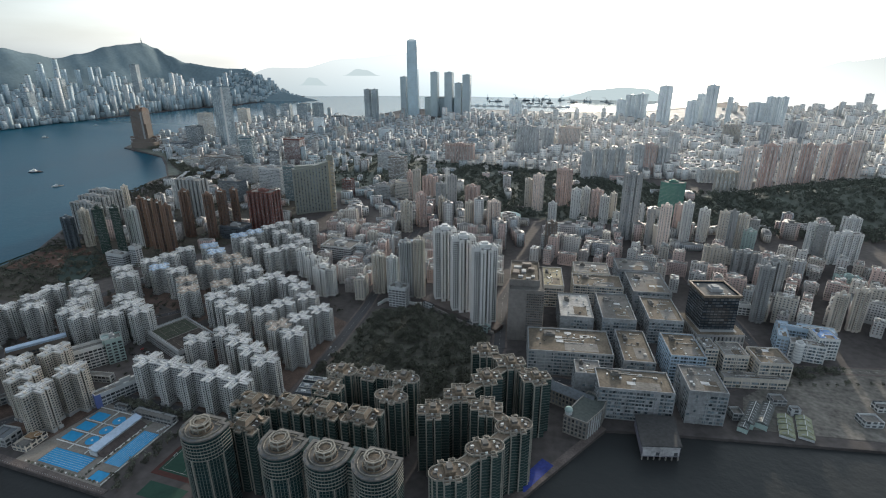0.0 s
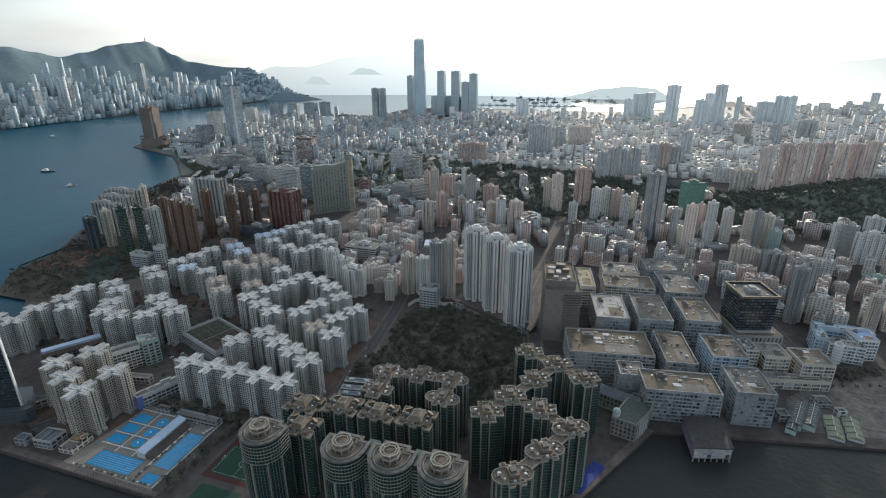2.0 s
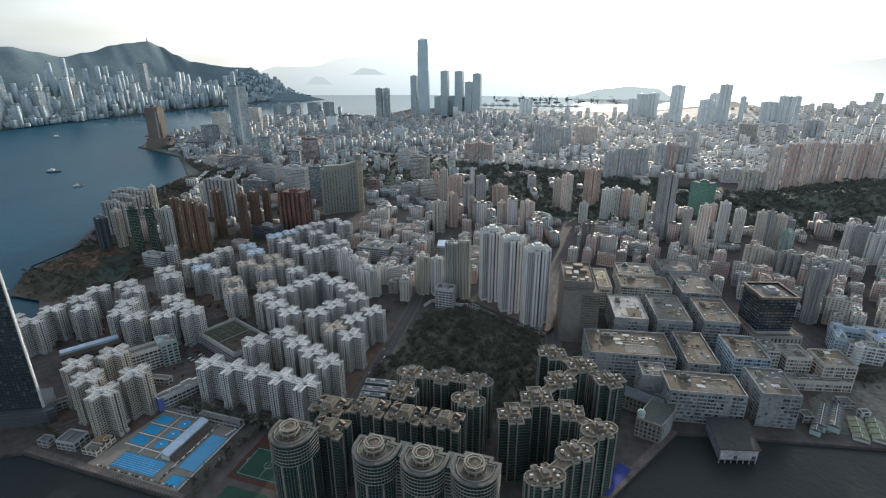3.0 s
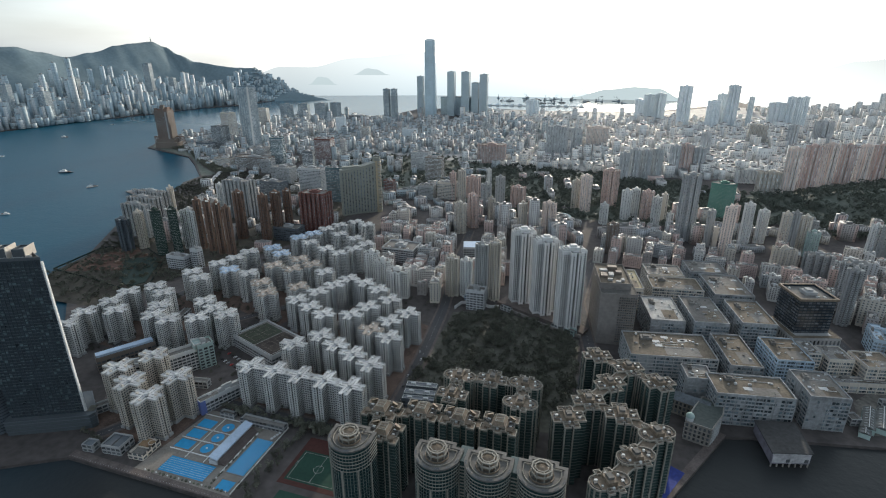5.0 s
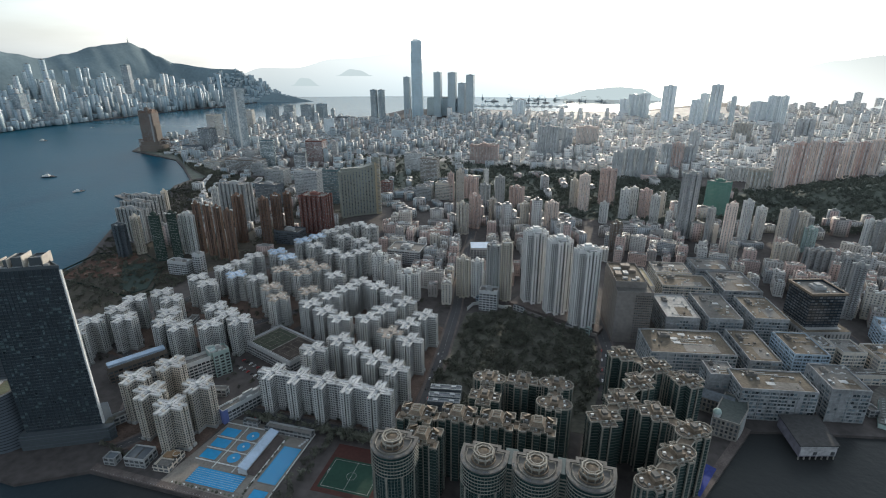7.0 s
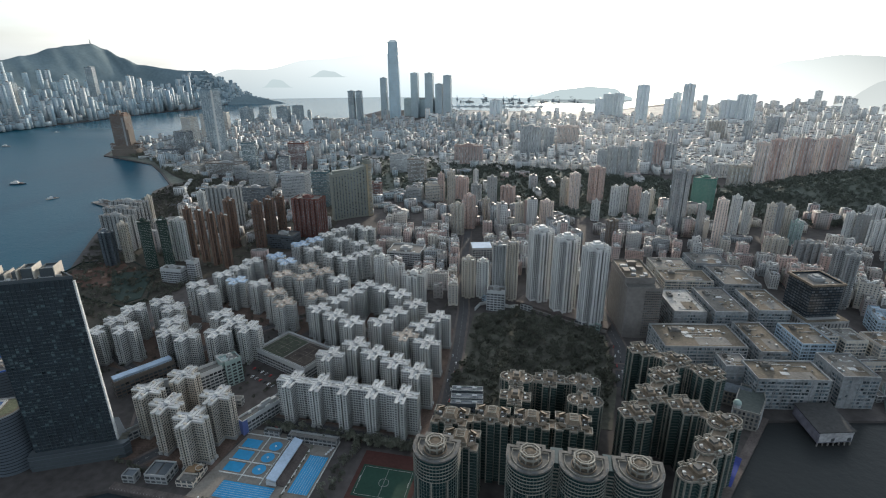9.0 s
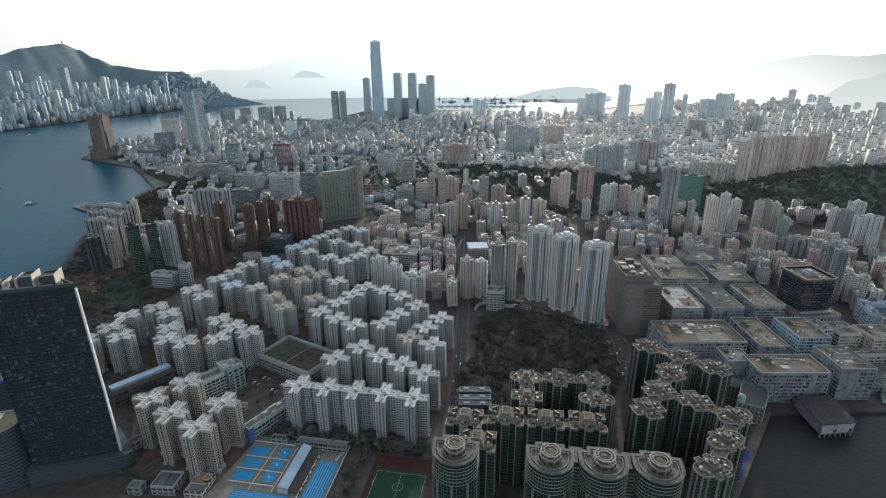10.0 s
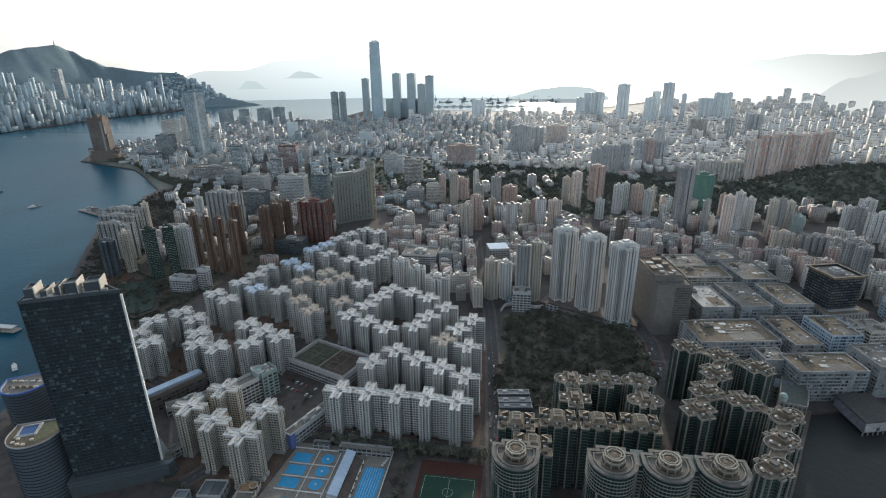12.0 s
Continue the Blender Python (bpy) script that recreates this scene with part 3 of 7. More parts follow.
flats(702, 1826, 38, 31, 103, 20, "orange")
flats(289, 1636, 73, 29, 36, 4, "white")
flats(306, 1493, 64, 26, 61, 4, "cream")

# Yau Ma Tei and Ho Man Tin estates, in paler paints that stand for haze
flats(-488, 1718, 97, 34, 62, 4, "pink")
flats(-289, 1925, 74, 37, 104, -8, "pale")
flats(-229, 2003, 50, 35, 88, -12, "pale")
flats(-152, 2080, 82, 41, 88, 4, "orange")
flats(-59, 1572, 28, 22, 80, 8, "pale")
flats(-28, 1598, 31, 24, 86, -24, "pale")
flats(4, 1617, 31, 25, 81, -24, "pale")
flats(36, 1635, 31, 25, 85, -24, "pale")
flats(90, 1699, 29, 23, 87, 14, "pale")
flats(123, 1711, 35, 28, 90, 8, "pink")
flats(161, 1724, 38, 31, 80, 20, "pale")
flats(211, 1955, 32, 26, 95, 20, "pale")
flats(566, 2300, 35, 28, 92, 14, "pale")
flats(693, 2390, 63, 50, 100, 8, "pale")
flats(464, 2369, 65, 32, 81, -8, "cream")

# Tsim Sha Tsui
office(-1675, 1865, 51, 41, 119, -12, "cream")
office(-1717, 2020, 31, 24, 115, -24, "cream")
office(-1810, 2292, 51, 41, 96, 14, "cream")
office(-1847, 2561, 56, 45, 95, -12, "shore")
office(-1738, 2564, 53, 42, 97, 14, "shore")
office(-1645, 2593, 61, 49, 100, 8, "shore")
office(-1594, 2658, 48, 39, 99, -12, "shore")
office(-1290, 2149, 39, 31, 82, 8, "haze")
office(-1449, 2645, 95, 38, 34, 4, "dark")
office(-1181, 1490, 42, 33, 88, 20, "glass")
office(-1040, 1559, 57, 45, 81, 8, "red")
office(-1011, 1403, 33, 26, 65, 20, "dark")
office(-1565, 1675, 53, 42, 90, -12, "dark")
office(-1105, 2026, 33, 26, 60, 8, "cream")
office(-949, 2141, 62, 31, 44, -8, "haze")
office(-1851, 1652, 27, 22, 41, 0, "brown")
office(-1773, 1681, 24, 19, 41, 0, "brown")
office(-1024, 1666, 19, 15, 58, 0, "grey")
office(-1251, 2597, 31, 25, 181, 0, "shore")
office(-1210, 2600, 29, 23, 181, 0, "shore")
office(-1339, 1413, 64, 32, 25, 0, "cream")
office(-1217, 1410, 120, 48, 36, 0, "brick")
office(-1354, 1621, 65, 33, 26, 0, "grey")
office(-1593, 1617, 64, 32, 35, 0, "dark")
office(-1129, 1356, 40, 24, 38, 0, "grey")
office(-677, 1650, 51, 31, 32, 0, "glass")

# the unfinished stepped tower on the point and the tall two-toned glass tower behind it
point = tagged(new("unfinished_tower", Shape().prism(rect(54, 44), 34, 146).mesh("unfinished_tower", PAINT["brick"])), "tall brown tower under construction with scaffolding and stepped base", "office tower")
point.matrix_world = pose(-1812, 1660, 0, 0, 0, 12)
part("podium", Shape().prism(rect(92, 60, 8, -4), -0.5, 24).prism(rect(76, 52, 4, -2), 24, 36), PAINT["brick"], point)
part("crown", Shape().prism(rect(44, 36, 4, 0), 146, 152).prism(rect(12, 20, 18, 0), 152, 158), PAINT["brown"], point)
hoist = Shape()
for k in range(9, 36):
    hoist.ring(rect(55.2, 45.2), 0.6, k * 4.05, k * 4.05 + 1.3)
tagged(part("floor_banding", hoist, PAINT["brown"], point), "", "", "", "stuff")
tagged(part("window_grid", Shape().panes(rect(54, 44), 38, 26, 4.05, 4.5, 3.4, 2.2, 0.08), MID_WINDOW, point), "", "", "", "stuff")
part("hoist_strip", Shape().box(16, 22, -23.4, -22, 0, 140), PAINT["grey"], point)
for x, y, a, z in ((-22, -14, 5, 155), (-12, 12, 6, 160), (6, -16, 4, 157), (22, 14, 5, 154), (-2, 2, 6, 166)):
    part("formwork", Shape().box(x - a, x + a, y - a, y + a, 145, z), PAINT["brick"], point)
for s in (-1, 1):
    part("setback", Shape().box(s * 27 - 3, s * 27 + 3, -18, 18, 34, 96), PAINT["brick"], point)
for x, y, z in ((-18, 4, 158), (12, -6, 164)):
    part("crane", Shape().box(x - 0.8, x + 0.8, y - 0.8, y + 0.8, 146, z).box(x - 6, x + 22, y - 0.6, y + 0.6, z, z + 1.4), PAINT["grey"], point)
twin = office(-1486, 1760, 56, 44, 232, -10, "steel", name="glass_tower", label="tall pale blue glass tower with a white edge", bare=True)
part("edge_fin", Shape().box(24, 28.6, -22.6, -16, 0, 236), PAINT["white"], twin)
part("crown", Shape().ring(rect(50, 38), 1.0, 232, 238), PAINT["shore"], twin)
for x in (-18, -6, 6):
    part("mullion", Shape().box(x - 0.7, x + 0.7, -22.8, -22, 0, 232), PAINT["shore"], twin)

# West Kowloon, with haze painted into the pale walls and panes
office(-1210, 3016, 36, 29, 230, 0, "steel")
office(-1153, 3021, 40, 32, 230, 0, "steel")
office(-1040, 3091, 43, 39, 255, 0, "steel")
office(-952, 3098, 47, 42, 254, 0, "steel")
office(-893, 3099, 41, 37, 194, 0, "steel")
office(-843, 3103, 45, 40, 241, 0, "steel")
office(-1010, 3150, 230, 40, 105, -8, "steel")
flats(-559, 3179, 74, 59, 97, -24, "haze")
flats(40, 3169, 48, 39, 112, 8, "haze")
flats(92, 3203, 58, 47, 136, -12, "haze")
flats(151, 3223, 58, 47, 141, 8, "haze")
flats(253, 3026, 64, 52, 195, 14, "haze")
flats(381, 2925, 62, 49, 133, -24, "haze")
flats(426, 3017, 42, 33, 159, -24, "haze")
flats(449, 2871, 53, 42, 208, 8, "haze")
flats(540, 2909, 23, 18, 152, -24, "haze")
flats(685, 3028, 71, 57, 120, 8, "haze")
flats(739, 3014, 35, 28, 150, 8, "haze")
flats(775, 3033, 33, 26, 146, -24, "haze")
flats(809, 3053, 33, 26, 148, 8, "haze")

# the tallest tower: tapering glass shaft with a notched crown
icc = Shape()
levels = [(0, 31), (120, 31), (300, 30), (400, 29), (428, 28)]
for (z0, a), (z1, b) in zip(levels, levels[1:]):
    p, q = [[(s * (cx * 1.0), s * cy) for cx, cy in ((-1, -0.6), (-0.6, -1), (0.6, -1), (1, -0.6), (1, 0.6), (0.6, 1), (-0.6, 1), (-1, 0.6))] for s in (a, b)]
    for i in range(8):
        j = (i + 1) % 8
        icc.face((*p[i], z0), (*p[j], z0), (*q[j], z1), (*q[i], z1))
icc.prism([(0.94 * x, 0.94 * y) for x, y in q], 424, 426)
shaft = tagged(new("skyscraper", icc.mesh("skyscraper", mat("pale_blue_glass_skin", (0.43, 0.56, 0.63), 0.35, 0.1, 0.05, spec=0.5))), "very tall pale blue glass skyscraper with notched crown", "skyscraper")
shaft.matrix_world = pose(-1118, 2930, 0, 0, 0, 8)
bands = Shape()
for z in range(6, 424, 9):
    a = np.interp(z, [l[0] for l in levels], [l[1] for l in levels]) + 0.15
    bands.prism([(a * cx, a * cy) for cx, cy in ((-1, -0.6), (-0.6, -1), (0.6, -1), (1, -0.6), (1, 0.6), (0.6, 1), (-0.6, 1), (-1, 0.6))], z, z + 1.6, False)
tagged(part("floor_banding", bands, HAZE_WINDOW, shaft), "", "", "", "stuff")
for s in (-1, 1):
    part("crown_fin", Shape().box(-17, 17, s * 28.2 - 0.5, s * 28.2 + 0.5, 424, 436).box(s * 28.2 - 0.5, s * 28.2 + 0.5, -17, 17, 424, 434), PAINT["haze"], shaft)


# ---- the cross-shaped estate ----
def plus(l, w, half=0.9, deep=2.6):
    return cross_plan(l, w, half, deep)


def cross_tower(l, w, h, roof_mat, wall, label, name="cross_tower"):
    poly = plus(l, w)
    fh = 2.75
    floors = int(h / fh) - 1
    top = new(name, Shape().prism(poly, -0.5, h).mesh(name, wall))
    tagged(top, label, "apartment tower", "cross-shaped estate towers")
    part("parapet", Shape().ring([(x * 1.012, y * 1.012) for x, y in poly], 0.45, h - 0.5, h + 0.9), roof_mat, top)
    part("roof", Shape().prism(inset(poly, 0.5), h + 0.004, h + 0.25), roof_mat, top)
    # raised dark pads with the shade of two light wells as their colour
    for a, b in ((-2.6, 2.6), (2.6, -2.6)):
        part("roof_well", Shape().box(a - 1.3, a + 1.3, b - 1.3, b + 1.3, h + 0.2, h + 0.45), WINDOW, top)
    part("lift_house", Shape().box(-1.6, 2.2, -1.8, 1.6, h + 0.2, h + 2.6), roof_mat, top)
    seam = Shape()
    for c, s in ((1, 0), (0, 1), (-1, 0), (0, -1)):
        for o in (-1.9, 1.9):
            seam.prism([(c * px - s * py, s * px + c * py) for px, py in rect(l * 0.46, 0.55, l * 0.42, o)], h + 0.24, h + 0.33)
    part("roof_seam", seam, WINDOW, top)
    for k in range(4):
        c, s = ((1, 0), (0, 1), (-1, 0), (0, -1))[k]
        x, y = c * l * 0.62 - s * 1.5, s * l * 0.62 + c * 1.5
        part("water_tank", Shape().box(x - 1.1, x + 1.1, y - 0.9, y + 0.9, h + 0.2, h + 1.9), wall, top)
    win = Shape().panes(poly, 3.6, floors, fh, 2.4, 1.7, 1.45, 0.05)
    tagged(part("window_grid", win, WINDOW, top), "", "", "", "stuff")
    led = Shape().panes(poly, 3.6, floors, fh, 2.4, 1.8, 1.45, 0.02, 0.55)
    tagged(part("ledge_grid", led, wall, top), "", "", "", "stuff")
    part("podium", Shape().prism([(x * 1.08, y * 1.08) for x, y in poly], -0.4, 3.1), PAINT["grey"], top)
    return top


ESTATE = mat("estate_white_render", (0.5, 0.51, 0.5), 0.85, 0.14, 0.5, own=0.06, stain=0.06)
ESTATE_CREAM = mat("estate_cream_render", (0.46, 0.43, 0.38), 0.85, 0.16, 0.5, own=0.06, stain=0.06)
kinds = [cross_tower(15.3, 5.0, 42, ROOF_WHITE, ESTATE, "white cross-shaped apartment tower with bright white roof"),
         cross_tower(15.3, 5.0, 41, ROOF_BLUE, ESTATE, "white cross-shaped apartment tower with pale blue roof"),
         cross_tower(15.3, 5.0, 41, mat("worn_brown_white_roof", (0.36, 0.32, 0.28), 0.85, 0.35, 0.5, own=0.1, stain=0.12), ESTATE, "white cross-shaped apartment tower with weathered brown roof"),
         cross_tower(15.2, 4.8, 46, ROOF_WHITE, ESTATE_CREAM, "cream cross-shaped apartment tower with pale roof")]
ROW_B = [(-447, 357, 0), (-418, 357, 0), (-389, 357, 0), (-360, 357, 0), (-331, 355, 0), (-429, 409, 0), (-409, 435, 0), (-382, 421, 0), (-355, 409, 0), (-328, 396, 0), (-360, 467, 2), (-331, 454, 0),
         (-346, 491, 0), (-332, 517, 0), (-399, 492, 0), (-388, 519, 0), (-369, 546, 0), (-397, 571, 0), (-424, 585, 0), (-453, 592, 0), (-463, 566, 0), (-474, 539, 0), (-488, 510, 0), (-460, 496, 0), (-433, 483, 0)]
ROW_C = [(-627, 735, 1), (-612, 762, 1), (-601, 790, 0), (-588, 818, 0), (-568, 845, 0), (-540, 835, 0), (-563, 770, 0), (-591, 714, 0), (-549, 694, 0), (-518, 682, 0), (-503, 707, 0), (-494, 736, 0), (-525, 757, 0)]
ROW_D = [(-640, 674, 1), (-610, 655, 1), (-664, 644, 0), (-668, 614, 0), (-678, 586, 0), (-646, 571, 1), (-567, 642, 2), (-591, 607, 2), (-555, 603, 2), (-536, 628, 2), (-500, 604, 0), (-607, 566, 0), (-570, 545, 2), (-542, 518, 2), (-511, 548, 2)]
ROW_E = [(-729, 398, 0), (-722, 366, 0), (-752, 362, 0), (-705, 488, 0), (-677, 474, 0), (-726, 462, 0), (-724, 432, 0), (-695, 414, 0), (-693, 546, 0), (-665, 530, 0), (-652, 442, 0), (-612, 414, 0), (-638, 418, 0), (-604, 470, 0), (-577, 457, 0), (-551, 446, 0), (-580, 428, 0)]
ROW_F = [(-557, 338, 3), (-574, 309, 3), (-541, 293, 3), (-506, 280, 3), (-503, 314, 3)]
used = set()
for cx, cy, k in ROW_B + ROW_C + ROW_D + ROW_E + ROW_F:
    if k in used:
        copy_thing(kinds[k], pose(cx, cy, 0))
    else:
        kinds[k].matrix_world = pose(cx, cy, 0)
        used.add(k)


# ---- the green glass towers on the waterfront ----
LV_GLASS = mat("green_window_glass", (0.04, 0.066, 0.063), 0.15, 0.4, 0.5, spec=0.6)
LV_TRIM = mat("weathered_cream_trim", (0.27, 0.255, 0.22), 0.8, 0.22, 0.5, stain=0.1)
LV_DIM = mat("dull_green_spandrel", (0.1, 0.125, 0.115), 0.6, 0.2, 0.5)
LV_ROOF = mat("lichened_roof_tiles", (0.175, 0.14, 0.105), 0.75, 0.35, 0.5, stain=0.12)

LV_GREY = mat("grey_terrace_tiles", (0.125, 0.122, 0.115), 0.8, 0.25, 0.5, stain=0.1)


def arc_pts(r, a0, a1, n, cx=0.0, cy=0.0):
    return [(cx + r * math.cos(radians(a0 + (a1 - a0) * i / n)), cy + r * math.sin(radians(a0 + (a1 - a0) * i / n))) for i in range(n + 1)]


def pilasters(poly, z0, z1, step, wide, out, sh):
    n = len(poly)
    for e in range(0, n, step):
        (ax, ay), (bx, by), (cx, cy) = poly[e - 1], poly[e], poly[(e + 1) % n]
        dx, dy = cx - ax, cy - ay
        ln = math.hypot(dx, dy)
        dx, dy = dx / ln, dy / ln
        nx, ny = dy, -dx
        p = [(bx + dx * s * wide / 2 + nx * o, by + dy * s * wide / 2 + ny * o) for s, o in ((-1, out), (1, out), (1, -0.3), (-1, -0.3))]
        sh.prism(p, z0, z1)
    return sh


def drum_tower():
    """Round-fronted tower: green glass drum with cream bands, roof terrace and octagonal crown."""
    h = 78
    poly = arc_pts(16.5, 180, 360, 22) + [(16.5, 9), (10, 9), (10, 13), (-10, 13), (-10, 9), (-16.5, 9)]
    top = new("drum_tower", Shape().prism(poly, -0.5, h).mesh("drum_tower", mat("dark_teal_glass", (0.022, 0.046, 0.047), 0.1, 0.4, 0.5, spec=0.5)))
    tagged(top, "round green-glass apartment tower with cream bands and octagonal roof crown", "apartment tower", "waterfront round towers")
    for k in range(1, 26):
        z = k * 3.0
        out = 0.2 if z < 58 else 0.45
        part("floor_band", Shape().ring(inset(poly, -out), out + 0.2, z, z + (0.2 if z < 58 else 0.5)), LV_TRIM if z > 58 else LV_DIM, top)
    sh = pilasters(poly[1:22], 0, 60, 5, 1.1, 0.8, Shape())
    tagged(part("pilaster_set", sh, LV_TRIM, top), "", "", "", "stuff")
    win = Shape()
    for k in range(25):
        for e in range(22):
            (ax, ay), (bx, by) = poly[e], poly[e + 1]
            win.box((ax + bx) / 2 * 1.012 - 0.12, (ax + bx) / 2 * 1.012 + 0.12, (ay + by) / 2 * 1.012 - 0.12, (ay + by) / 2 * 1.012 + 0.12, k * 3.0 + 0.7, k * 3.0 + 3.0)
    tagged(part("mullion_grid", win, mat("grey_green_mullion", (0.16, 0.19, 0.175), 0.6), top), "", "", "", "stuff")
    part("terrace", Shape().ring(inset(poly, -0.6), 2.6, h, h + 1.2), LV_GREY, top)
    part("roof", Shape().prism(inset(poly, 2.0), h + 0.01, h + 0.3), LV_GREY, top)
    part("inner_terrace", Shape().ring(inset(poly, 3.4), 0.35, h + 0.3, h + 1.5), LV_TRIM, top)
    for a in range(195, 350, 30):
        for s in (-5, 0, 5):
            x, y = 15.9 * math.cos(radians(a + s)), 15.9 * math.sin(radians(a + s))
            # solid pad, coloured dark for the shade inside an opening
            part("terrace_opening", Shape().box(x - 0.55, x + 0.55, y - 0.55, y + 0.55, h + 1.2, h + 1.36), WINDOW, top)
    oct1 = disc(7.6, 8, 0, -2, turn=radians(22.5))
    part("crown_drum", Shape().prism(disc(5.6, 16, 0, -2), h + 0.2, h + 4.2).ring(disc(8.6, 24, 0, -2), 0.5, h + 0.3, h + 1.6), LV_ROOF, top)
    for x, y in disc(6.6, 8, 0, -2, turn=radians(22.5)):
        part("crown_column", Shape().box(x - 0.4, x + 0.4, y - 0.4, y + 0.4, h + 0.2, h + 7.6), LV_TRIM, top)
    part("crown_wall", Shape().ring(disc(8.0, 8, 0, -2, turn=radians(22.5)), 0.9, h + 4.2, h + 5.4), LV_TRIM, top)
    crown = part("crown_ring", Shape().ring(oct1, 1.0, h + 7.6, h + 8.6), LV_TRIM, top)
    part("crown_inner_ring", Shape().ring(disc(5.2, 8, 0, -2, turn=radians(22.5)), 0.7, h + 7.7, h + 8.3), LV_TRIM, crown)
    for i in range(8):
        a = radians(22.5 + 45 * i)
        x0, y0, x1, y1 = 4.8 * math.cos(a), 4.8 * math.sin(a) - 2, 7.2 * math.cos(a), 7.2 * math.sin(a) - 2
        px, py = -math.sin(a) * 0.3, math.cos(a) * 0.3
        part("crown_spoke", Shape().prism([(x0 - px, y0 - py), (x1 - px, y1 - py), (x1 + px, y1 + py), (x0 + px, y0 + py)], h + 7.7, h + 8.3), LV_TRIM, crown)
    part("crown_tank", Shape().prism(disc(4.2, 14, 0, -2), h + 4.2, h + 6.4), LV_ROOF, top)
    return top


def wing_tower(h, arched, label, square=False):
    """Lobed tower of the same estate: glass bays, cream piers, tan roof with either curved canopies or round terraces."""
    if arched:
        poly = ribbed(29, 23, 5, 3, 3.0)
    elif square:
        poly = plus(13.5, 6.2)
    else:
        poly = [(-6.4, -11.5), (-2, -11.5), (-2, -9), (2, -9), (2, -11.5), (6.4, -11.5), (6.4, -7.6)] + arc_pts(7.4, -68, 68, 9, 8, 0) + [(6.4, 7.6), (6.4, 11.5), (2, 11.5), (2, 9), (-2, 9), (-2, 11.5), (-6.4, 11.5), (-6.4, 7.6)] + arc_pts(7.4, 112, 248, 9, -8, 0) + [(-6.4, -7.6)]
    top = new("lobed_tower", Shape().prism(poly, -0.5, h).mesh("lobed_tower", LV_GLASS))
    tagged(top, label, "apartment tower", "waterfront lobed towers")
    bands = Shape()
    z = 3.0
    while z < h - 1:
        bands.ring(inset(poly, -0.15), 0.35, z, z + 0.5)
        z += 3.0
    tagged(part("floor_banding", bands, LV_DIM, top), "", "", "", "stuff")
    for i in range(0, len(poly), 2):
        x, y = poly[i]
        part("pier", Shape().box(x - 0.55, x + 0.55, y - 0.55, y + 0.55, 0, h + 0.4), LV_TRIM, top)
    part("parapet", Shape().ring(inset(poly, -0.4), 0.5, h - 0.5, h + 1.2), LV_TRIM, top)
    part("roof", Shape().prism(inset(poly, 0.4), h + 0.01, h + 0.4), LV_ROOF, top)
    part("lift_house", Shape().box(-3.6, 3.6, -5, 5, h + 0.3, h + 3.8), LV_ROOF, top)
    part("tank_house", Shape().box(-2.2, 2.2, -2.4, 2.8, h + 3.8, h + 5.8), LV_GREY, top)
    for x, y, a, b, c in ((-9.5, 2.4, 1.2, 0.8, 1.5), (9.2, -2.0, 1.0, 1.0, 1.2), (8.4, 3.2, 0.8, 0.6, 1.9), (0.5, 7.2, 1.1, 0.7, 1.3), (-0.8, -7.4, 0.9, 0.8, 1.6), (-7.2, -3.4, 0.7, 0.7, 1.1)):
        part("roof_unit", Shape().box(x - a, x + a, y - b, y + b, h + 0.4, h + 0.4 + c), PLANT, top)
    for s in (-1, 1):
        for t in (-1, 1):
            part("roof_wall", Shape().ring(rect(3.8, 3.0, s * 4.2, t * 8.2), 0.3, h + 0.3, h + 1.9), LV_TRIM, top)
        mid = 0 if s > 0 else 180
        if arched:
            for t in (-1, 1):
                # a rounded plate leaning outwards on a low wall at each corner
                cx, cy, sh = s * 9.6, t * 7.0, Shape()
                ring = []
                for i in range(12):
                    u, v = 3.6 * math.cos(math.pi * i / 6), 1.5 * math.sin(math.pi * i / 6)
                    ring.append((cx + 0.8 * u * s - 0.6 * v * s, cy + 0.6 * u * -t + 0.8 * v * -t, h + 3.2 + 0.45 * v))
                sh.face(*(ring if s * t < 0 else ring[::-1])).face(*[(x, y, z - 0.7) for x, y, z in (ring[::-1] if s * t < 0 else ring)])
                for i in range(12):
                    (ax, ay, az), (bx, by, bz) = ring[i], ring[(i + 1) % 12]
                    sh.face((ax, ay, az - 0.7), (bx, by, bz - 0.7), (bx, by, bz), (ax, ay, az))
                part("tilted_canopy", sh, LV_ROOF, top)
                part("canopy_wall", Shape().ring(rect(4.6, 3.2, s * 9.4, t * 7.0), 0.4, h + 0.3, h + 2.2), LV_ROOF, top)
                part("corner_terrace", Shape().ring(rect(5.0, 2.4, s * 9.5, t * 1.6), 0.35, h + 0.3, h + 1.7), LV_GREY, top)
        elif square:
            part("roof_court", Shape().ring(rect(5.5, 5, s * 9.5, 0), 0.3, h + 0.3, h + 1.6), LV_GREY, top)
            part("roof_court", Shape().ring(rect(5, 5.5, 0, s * 9.5), 0.3, h + 0.3, h + 1.6), LV_GREY, top)
        else:
            part("round_terrace", Shape().ring(arc_pts(6.2, mid - 80, mid + 80, 10, s * 8.2, 0), 0.3, h + 0.3, h + 1.3), LV_GREY, top)
            part("roof_hut", Shape().box(s * 10.8 - 1.3, s * 10.8 + 1.3, -0.8, 1.6, h + 0.3, h + 1.8), LV_GREY, top)
    if arched:
        hip = Shape()
        lo4, up4 = rect(11.5, 14), rect(7.0, 9.0)
        for i in range(4):
            j = (i + 1) % 4
            hip.face((*lo4[i], h + 3.0), (*lo4[j], h + 3.0), (*up4[j], h + 6.0), (*up4[i], h + 6.0))
        hip.face(*[(x, y, h + 6.0) for x, y in up4])
        part("hipped_roof", hip, LV_ROOF, top)
